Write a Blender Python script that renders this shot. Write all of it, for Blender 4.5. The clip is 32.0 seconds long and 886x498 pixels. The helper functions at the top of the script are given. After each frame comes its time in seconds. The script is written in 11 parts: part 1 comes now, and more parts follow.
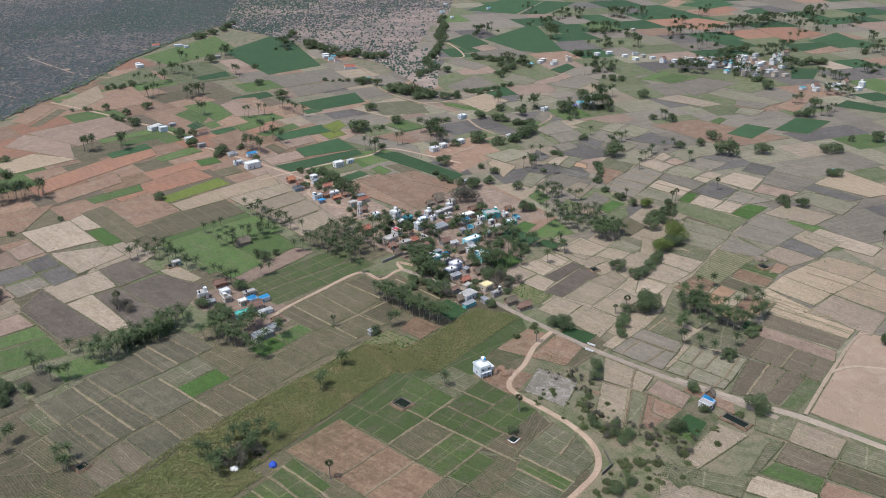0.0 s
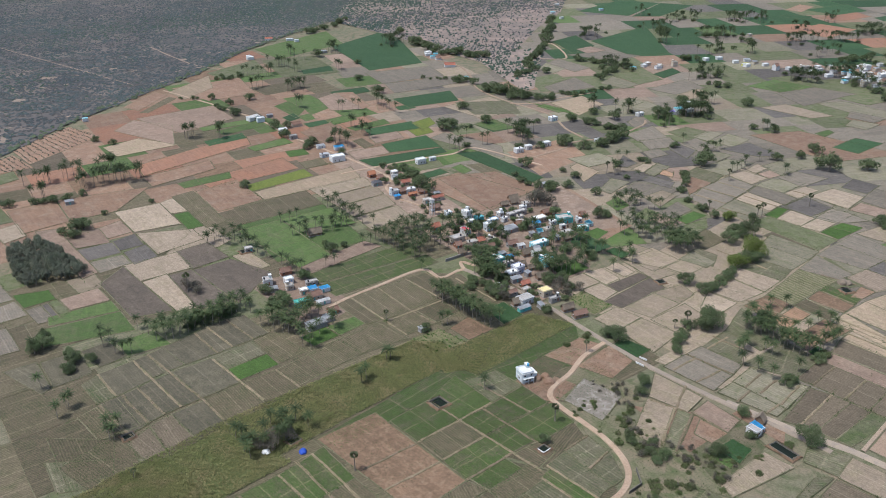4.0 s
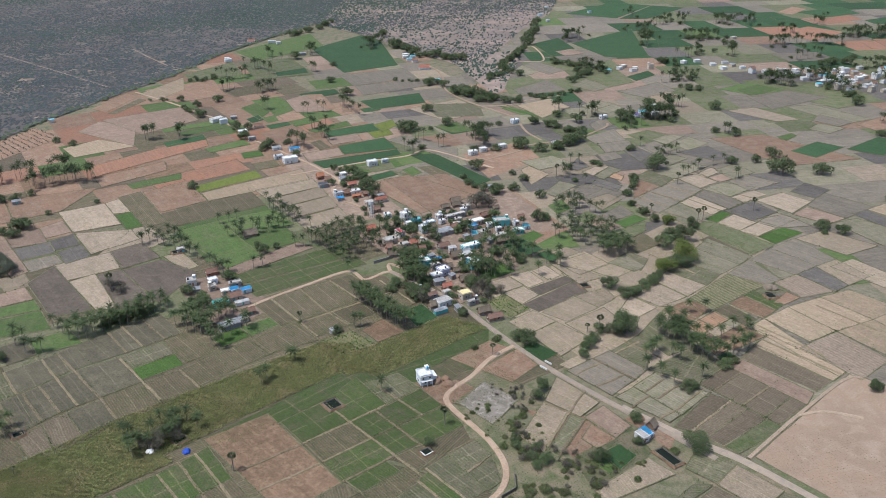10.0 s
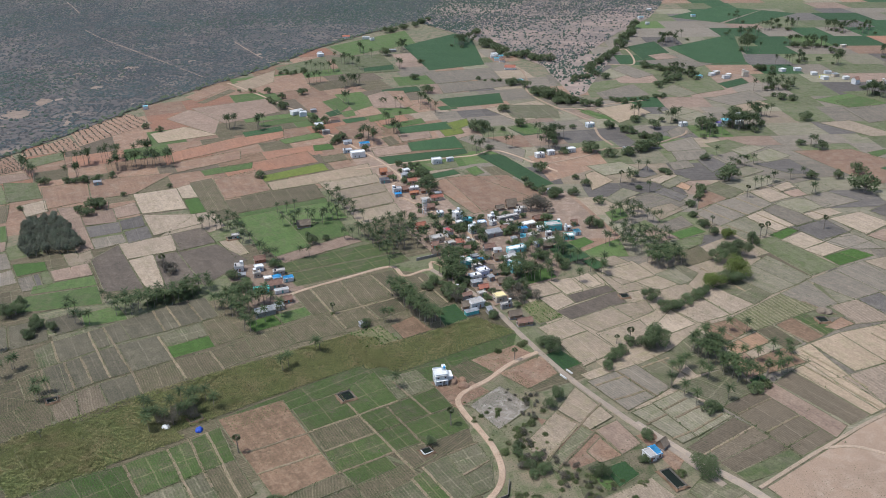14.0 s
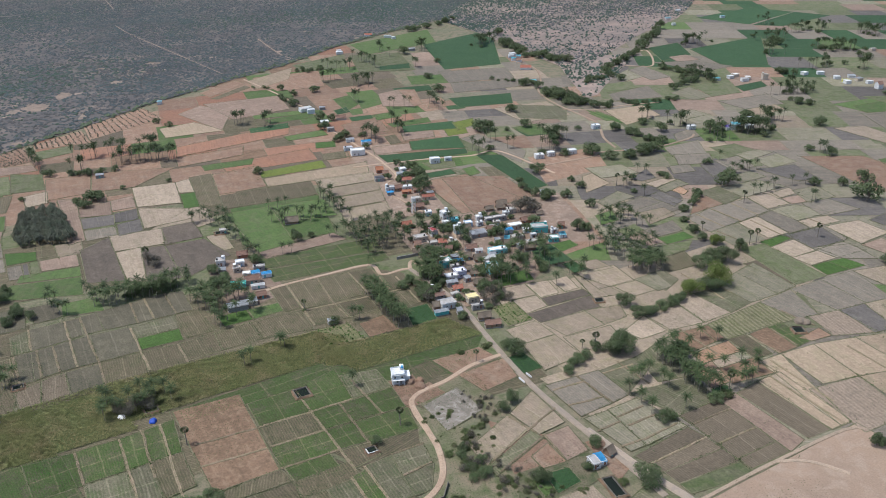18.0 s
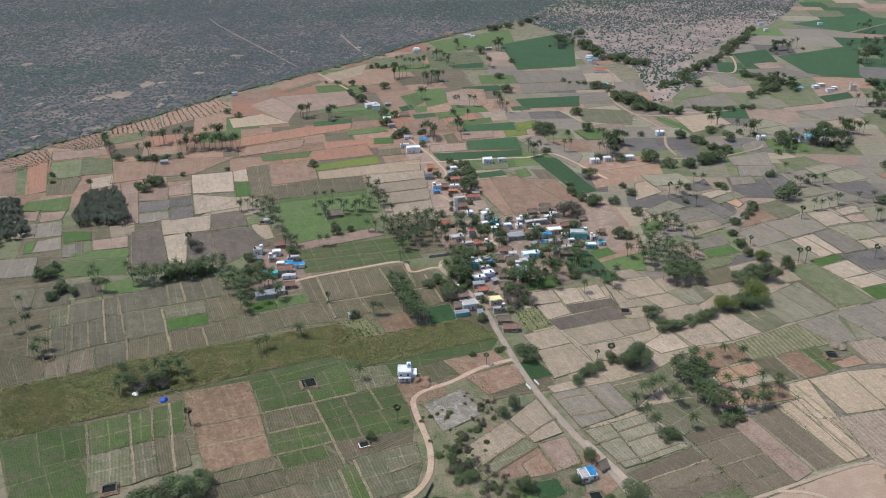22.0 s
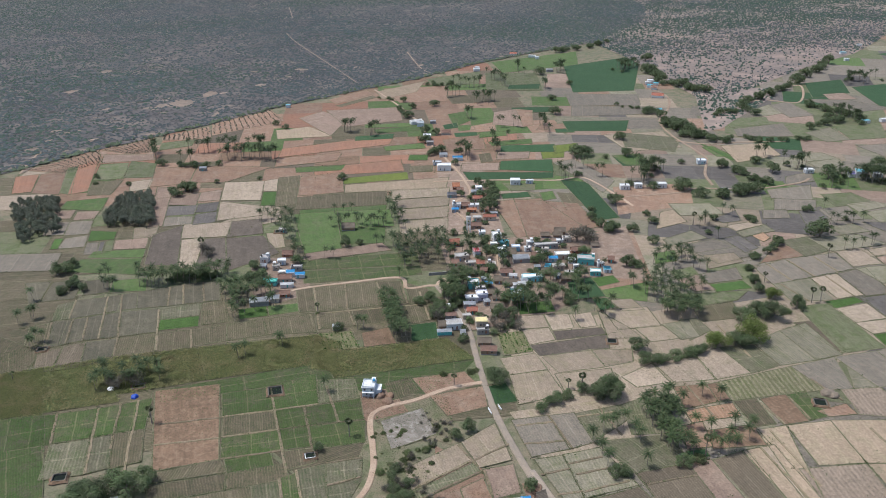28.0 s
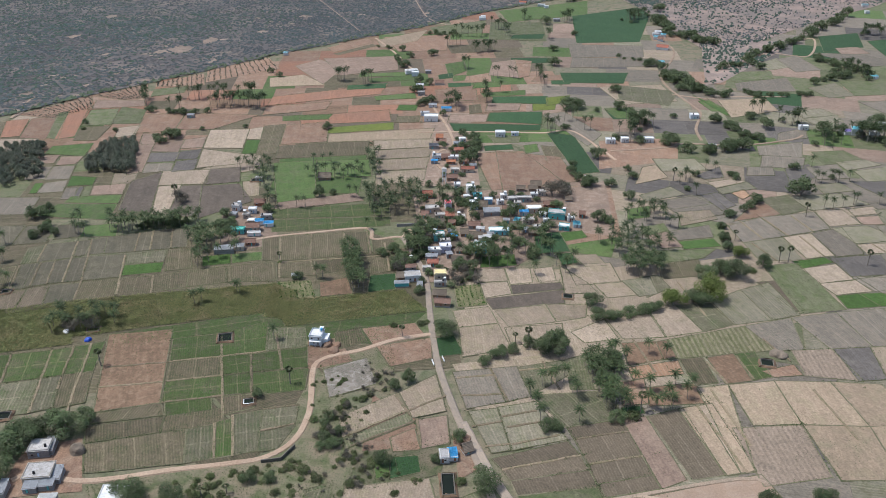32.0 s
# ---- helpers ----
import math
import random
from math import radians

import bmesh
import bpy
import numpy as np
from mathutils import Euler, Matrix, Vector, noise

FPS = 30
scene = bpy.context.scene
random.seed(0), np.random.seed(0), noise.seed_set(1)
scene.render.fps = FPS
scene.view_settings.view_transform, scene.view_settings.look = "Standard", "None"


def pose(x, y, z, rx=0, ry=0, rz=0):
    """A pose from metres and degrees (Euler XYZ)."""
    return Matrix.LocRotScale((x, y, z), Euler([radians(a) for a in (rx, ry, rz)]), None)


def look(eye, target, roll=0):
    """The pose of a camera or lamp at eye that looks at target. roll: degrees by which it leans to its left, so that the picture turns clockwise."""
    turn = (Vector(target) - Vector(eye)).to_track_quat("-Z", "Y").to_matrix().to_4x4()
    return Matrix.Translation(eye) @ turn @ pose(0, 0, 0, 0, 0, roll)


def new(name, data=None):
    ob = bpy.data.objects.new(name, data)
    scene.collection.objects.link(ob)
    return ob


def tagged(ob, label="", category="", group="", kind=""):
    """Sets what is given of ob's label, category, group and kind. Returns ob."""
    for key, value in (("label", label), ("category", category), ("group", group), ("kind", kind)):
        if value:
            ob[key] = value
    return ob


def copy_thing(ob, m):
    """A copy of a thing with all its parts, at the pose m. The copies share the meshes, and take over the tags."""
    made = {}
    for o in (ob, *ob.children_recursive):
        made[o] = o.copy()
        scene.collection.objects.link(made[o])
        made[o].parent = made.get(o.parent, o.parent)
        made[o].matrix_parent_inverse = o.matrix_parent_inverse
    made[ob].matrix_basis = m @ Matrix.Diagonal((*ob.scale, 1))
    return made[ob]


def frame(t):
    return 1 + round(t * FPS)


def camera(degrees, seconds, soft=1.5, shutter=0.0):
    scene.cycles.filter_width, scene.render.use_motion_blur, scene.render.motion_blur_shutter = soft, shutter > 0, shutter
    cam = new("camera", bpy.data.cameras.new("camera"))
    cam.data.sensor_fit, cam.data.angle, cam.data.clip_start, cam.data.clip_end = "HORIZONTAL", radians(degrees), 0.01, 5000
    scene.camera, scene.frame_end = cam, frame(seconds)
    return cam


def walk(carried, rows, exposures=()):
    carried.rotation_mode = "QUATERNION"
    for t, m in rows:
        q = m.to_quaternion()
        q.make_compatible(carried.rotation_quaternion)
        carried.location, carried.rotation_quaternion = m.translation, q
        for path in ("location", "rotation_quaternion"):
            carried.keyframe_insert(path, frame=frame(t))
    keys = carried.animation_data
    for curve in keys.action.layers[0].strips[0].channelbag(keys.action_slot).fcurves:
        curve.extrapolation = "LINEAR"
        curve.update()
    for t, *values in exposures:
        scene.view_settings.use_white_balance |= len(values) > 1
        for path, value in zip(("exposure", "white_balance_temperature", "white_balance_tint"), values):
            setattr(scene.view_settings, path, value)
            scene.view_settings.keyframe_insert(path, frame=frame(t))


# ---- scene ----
import collections

cam = camera(56.13, 32.0, soft=0.7)
# seconds, eye, then yaw (left of north), pitch and roll in degrees
PATH = [
    (0, (-282.36, -244.28, 225.01), -37.292, -24.713, -0.025),
    (0.5, (-279.43, -246.01, 225.11), -35.657, -24.736, -0.050),
    (1, (-276.34, -247.83, 225.19), -34.250, -24.765, -0.075),
    (1.5, (-273.12, -249.75, 225.24), -33.364, -24.790, -0.100),
    (2, (-269.77, -251.75, 225.26), -32.678, -24.804, -0.125),
    (2.5, (-266.31, -253.81, 225.26), -32.354, -24.817, -0.150),
    (3, (-262.73, -255.94, 225.24), -29.864, -24.831, -0.175),
    (3.5, (-259.04, -258.11, 225.21), -28.651, -24.814, -0.200),
    (5.5, (-243.38, -267.09, 225.00), -28.617, -24.683, -0.301),
    (6, (-239.26, -269.38, 224.94), -28.606, -24.669, -0.326),
    (6.5, (-235.07, -271.66, 224.87), -28.596, -24.646, -0.352),
    (7, (-230.83, -273.93, 224.81), -28.576, -24.625, -0.378),
    (7.5, (-226.50, -276.18, 224.75), -28.545, -24.613, -0.404),
    (8, (-222.14, -278.43, 224.69), -28.136, -24.600, -0.430),
    (8.5, (-217.73, -280.65, 224.63), -27.606, -24.583, -0.457),
    (9, (-213.27, -282.82, 224.59), -27.482, -24.575, -0.483),
    (9.5, (-208.76, -284.98, 224.55), -27.456, -24.581, -0.488),
    (10, (-204.22, -287.09, 224.50), -27.082, -24.582, -0.493),
    (10.5, (-199.64, -289.16, 224.47), -25.979, -24.584, -0.499),
    (11, (-195.03, -291.19, 224.45), -24.724, -24.585, -0.504),
    (11.5, (-190.39, -293.16, 224.43), -23.472, -24.586, -0.509),
    (12, (-185.73, -295.09, 224.42), -22.499, -24.579, -0.515),
    (12.5, (-181.03, -296.96, 224.40), -21.964, -24.584, -0.520),
    (13, (-176.33, -298.77, 224.39), -21.321, -24.585, -0.525),
    (13.5, (-171.61, -300.54, 224.39), -20.142, -24.581, -0.532),
    (14, (-166.87, -302.24, 224.39), -18.927, -24.578, -0.538),
    (14.5, (-162.11, -303.88, 224.39), -18.681, -24.596, -0.544),
    (16.5, (-142.97, -309.79, 224.40), -17.180, -24.597, -0.568),
    (17, (-138.17, -311.11, 224.42), -16.789, -24.604, -0.574),
    (17.5, (-133.37, -312.36, 224.42), -16.704, -24.634, -0.580),
    (18, (-128.56, -313.55, 224.42), -15.613, -24.633, -0.586),
    (18.5, (-123.74, -314.68, 224.40), -14.404, -24.639, -0.592),
    (19, (-118.93, -315.75, 224.40), -13.222, -24.641, -0.599),
    (19.5, (-114.10, -316.74, 224.39), -12.026, -24.640, -0.577),
    (20, (-109.29, -317.68, 224.36), -10.832, -24.638, -0.556),
    (20.5, (-104.46, -318.56, 224.34), -9.611, -24.634, -0.534),
    (21, (-99.63, -319.38, 224.30), -8.664, -24.626, -0.513),
    (21.5, (-94.82, -320.13, 224.27), -8.618, -24.630, -0.491),
    (22, (-89.99, -320.83, 224.23), -8.405, -24.634, -0.470),
    (22.5, (-85.14, -321.46, 224.17), -7.422, -24.621, -0.449),
    (23, (-80.32, -322.04, 224.11), -6.493, -24.613, -0.427),
    (23.5, (-75.49, -322.57, 224.05), -6.278, -24.630, -0.393),
    (24, (-70.64, -323.05, 223.98), -6.143, -24.648, -0.359),
    (24.5, (-65.80, -323.47, 223.91), -5.739, -24.668, -0.325),
    (25, (-60.96, -323.83, 223.82), -4.922, -24.674, -0.291),
    (25.5, (-56.10, -324.15, 223.74), -4.276, -24.360, -0.257),
    (26, (-51.26, -324.42, 223.65), -3.524, -23.833, -0.223),
    (26.5, (-46.39, -324.64, 223.56), -2.712, -23.381, -0.200),
    (28.5, (-26.85, -325.06, 223.24), -0.577, -23.318, -0.112),
    (29, (-21.95, -325.06, 223.18), 0.459, -23.309, -0.090),
    (29.5, (-17.02, -325.02, 223.14), 0.696, -23.274, -0.068),
    (30, (-12.09, -324.93, 223.10), 0.757, -23.253, -0.045),
    (30.5, (-7.15, -324.80, 223.08), 0.802, -23.248, -0.023),
    (31, (-2.17, -324.63, 223.10), 0.847, -23.595, -0.001),
    (31.5, (2.81, -324.41, 223.14), 0.894, -25.377, 0.021),
    (32, (7.80, -324.16, 223.21), 0.946, -26.676, 0.043),
]
walk(cam, [(t, pose(*eye, 90 + pitch, 0, yaw) @ pose(0, 0, 0, 0, 0, roll)) for t, eye, yaw, pitch, roll in PATH],
     exposures=((0, 0.29, 5960, 9), (32, 0.28, 5960, 9)))

# ---- sky and sun: a clear, slightly hazy late morning ----
world = bpy.data.worlds.new("sky")
scene.world = world
world.use_nodes = True
wn = world.node_tree
sky = wn.nodes.new("ShaderNodeTexSky")
sky.sky_type, sky.sun_disc = "NISHITA", False
sky.sun_elevation, sky.sun_rotation = radians(66), radians(-80)
sky.air_density, sky.dust_density, sky.ozone_density = 1.0, 2.5, 1.0
wn.links.new(sky.outputs[0], wn.nodes["Background"].inputs[0])
wn.nodes["Background"].inputs[1].default_value = 0.145
sun = new("sun", bpy.data.lights.new("sun", "SUN"))
sun.data.energy, sun.data.angle, sun.data.color = 3.0, radians(0.6), (1.0, 0.97, 0.92)
sun.matrix_world = look((-80, 12, 180), (0, 0, 0))

# ---- materials ----
MATS = {}


def material(name, base, second=None, grain=3.0, patch=0.08, rough=0.9, bump=0.3, bump_scale=6.0, vary=0.12, third=None,
             rows=0.0, row_tone=None, row_width=0.5, coat=0.0, metal=0.0, leafy=0.0, plots=0.0, plot_tone=None, island=False, plot_x=0.0, canopy=0.0,
             row_gain=0.36, plot_gain=0.4, streak=0.0):
    """Two-scale colour variation, optional crop rows every `rows` metres and channels every `plots` metres, in the object's own axes."""
    if name in MATS:
        return MATS[name]
    m = bpy.data.materials.new(name)
    m.use_nodes = True
    n, link = m.node_tree.nodes, m.node_tree.links.new
    b = n["Principled BSDF"]
    b.inputs["Roughness"].default_value, b.inputs["Metallic"].default_value = rough, metal
    b.inputs["Specular IOR Level"].default_value = 0.25
    co = n.new("ShaderNodeTexCoord")
    info = n.new("ShaderNodeObjectInfo")
    shift = n.new("ShaderNodeVectorMath")
    shift.operation = "MULTIPLY_ADD"
    link(info.outputs["Random"], shift.inputs[0])
    shift.inputs[1].default_value = (173, 91, 37)
    link(co.outputs["Object"], shift.inputs[2])

    def noise_tex(scale, detail=4.0, dist=0.0):
        t = n.new("ShaderNodeTexNoise")
        t.inputs["Scale"].default_value, t.inputs["Detail"].default_value, t.inputs["Distortion"].default_value = scale, detail, dist
        link(shift.outputs[0], t.inputs["Vector"])
        return t.outputs["Fac"]

    def ramp(fac, lo, hi):
        r = n.new("ShaderNodeMapRange")
        r.inputs[1].default_value, r.inputs[2].default_value = lo, hi
        link(fac, r.inputs[0])
        return r.outputs[0]

    def mix(fac, a, c, mode="MIX"):
        x = n.new("ShaderNodeMix")
        x.data_type, x.blend_type = "RGBA", mode
        for sock, v in ((x.inputs[0], fac), (x.inputs[6], a), (x.inputs[7], c)):
            if isinstance(v, bpy.types.NodeSocket):
                link(v, sock)
            else:
                sock.default_value = v if not isinstance(v, tuple) else (*v, 1)
        return x.outputs[2]

    def math_node(op, a, c=None):
        x = n.new("ShaderNodeMath")
        x.operation = op
        for sock, v in zip(x.inputs, (a, c)):
            if isinstance(v, bpy.types.NodeSocket):
                link(v, sock)
            elif v is not None:
                sock.default_value = v
        return x.outputs[0]

    second = second or tuple(c * 0.72 for c in base)
    col = mix(ramp(noise_tex(patch, 5.0, 0.4), 0.36, 0.64), base, second)
    if third:
        col = mix(ramp(noise_tex(patch * 3.1, 6.0, 0.5), 0.47, 0.72), col, third)
    sep = None
    height = noise_tex(bump_scale, 6.0)
    if rows or plots or plot_x:
        sep = n.new("ShaderNodeSeparateXYZ")
        link(co.outputs["Object"], sep.inputs[0])
        wob = math_node("MULTIPLY", math_node("SUBTRACT", noise_tex(0.12, 3.0), 0.5), 1.1)

    def stripes(axis, pitch, width):
        w = math_node("FRACT", math_node("DIVIDE", math_node("ADD", sep.outputs[axis], wob), pitch))
        edge = min(0.08 * min(1, pitch), 0.35 / pitch)
        tri = math_node("ABSOLUTE", math_node("SUBTRACT", w, 0.5))
        return ramp(tri, 0.5 - width / 2 - edge, 0.5 - width / 2 + edge)

    if rows:
        s = stripes(1, rows, 1 - row_width)
        s = math_node("MULTIPLY", math_node("MULTIPLY", s, row_gain), ramp(noise_tex(0.9, 4.0), 0.3, 0.55))
        col = mix(s, col, row_tone or tuple(c * 1.35 for c in base))
        height = math_node("SUBTRACT", height, math_node("MULTIPLY", s, 0.8))
    if plots:
        s = math_node("MULTIPLY", stripes(1, plots, 0.45 / plots), ramp(noise_tex(0.3, 3.0), 0.3, 0.45))
        col = mix(math_node("MULTIPLY", s, plot_gain), col, plot_tone or tuple(min(0.6, c * 1.7) for c in base))
    if plot_x:
        s = math_node("MULTIPLY", stripes(0, plot_x, 0.6 / plot_x), ramp(noise_tex(0.45, 3.0), 0.36, 0.5))
        col = mix(math_node("MULTIPLY", s, plot_gain), col, plot_tone or tuple(min(0.6, c * 1.7) for c in base))
    if streak:
        long = n.new("ShaderNodeVectorMath")
        long.operation = "MULTIPLY"
        link(shift.outputs[0], long.inputs[0])
        long.inputs[1].default_value = (0.035, 0.55, 0.3)
        t = n.new("ShaderNodeTexNoise")
        t.inputs["Scale"].default_value, t.inputs["Detail"].default_value, t.inputs["Distortion"].default_value = 1.0, 5.0, 0.6
        link(long.outputs[0], t.inputs["Vector"])
        col = mix(ramp(t.outputs["Fac"], 0.34, 0.66), mix(1.0, col, (1 - streak,) * 3, "MULTIPLY"), mix(1.0, col, (1 + streak * 0.7,) * 3, "MULTIPLY"))
    grainy = ramp(noise_tex(grain, 8.0), 0.3, 0.7)
    col = mix(grainy, col, mix(1.0, col, (1 - (2.1 if streak else 1.6) * vary,) * 3, "MULTIPLY"))
    if streak:
        col = mix(ramp(noise_tex(0.42, 5.0, 0.8), 0.3, 0.7), mix(1.0, col, (0.86,) * 3, "MULTIPLY"), mix(1.0, col, (1.1,) * 3, "MULTIPLY"))
    rnd = info.outputs["Random"]
    if island:
        geo = n.new("ShaderNodeNewGeometry")
        rnd = geo.outputs["Random Per Island"]
    hsv = n.new("ShaderNodeHueSaturation")
    r2 = n.new("ShaderNodeMapRange")
    r2.inputs[3].default_value, r2.inputs[4].default_value = 1 - vary, 1 + vary
    link(rnd, r2.inputs[0])
    link(r2.outputs[0], hsv.inputs["Value"])
    link(col, hsv.inputs["Color"])
    link(hsv.outputs[0], b.inputs["Base Color"])
    if bump:
        bp = n.new("ShaderNodeBump")
        bp.inputs["Strength"].default_value, bp.inputs["Distance"].default_value = bump, 0.25
        link(height, bp.inputs["Height"])
        link(bp.outputs[0], b.inputs["Normal"])
    if canopy:
        face = n.new("ShaderNodeNewGeometry")
        up = n.new("ShaderNodeVectorMath")
        up.operation = "MULTIPLY_ADD"
        link(face.outputs["Normal"], up.inputs[0])
        up.inputs[1].default_value, up.inputs[2].default_value = (1 - canopy,) * 3, (0, 0, canopy)
        unit = n.new("ShaderNodeVectorMath")
        unit.operation = "NORMALIZE"
        link(up.outputs[0], unit.inputs[0])
        link(unit.outputs[0], b.inputs["Normal"])
    if leafy:
        thin = n.new("ShaderNodeBsdfTranslucent")
        link(hsv.outputs[0], thin.inputs[0])
        both = n.new("ShaderNodeMixShader")
        both.inputs[0].default_value = leafy
        link(b.outputs[0], both.inputs[1])
        link(thin.outputs[0], both.inputs[2])
        link(both.outputs[0], n["Material Output"].inputs[0])
    MATS[name] = m
    return m


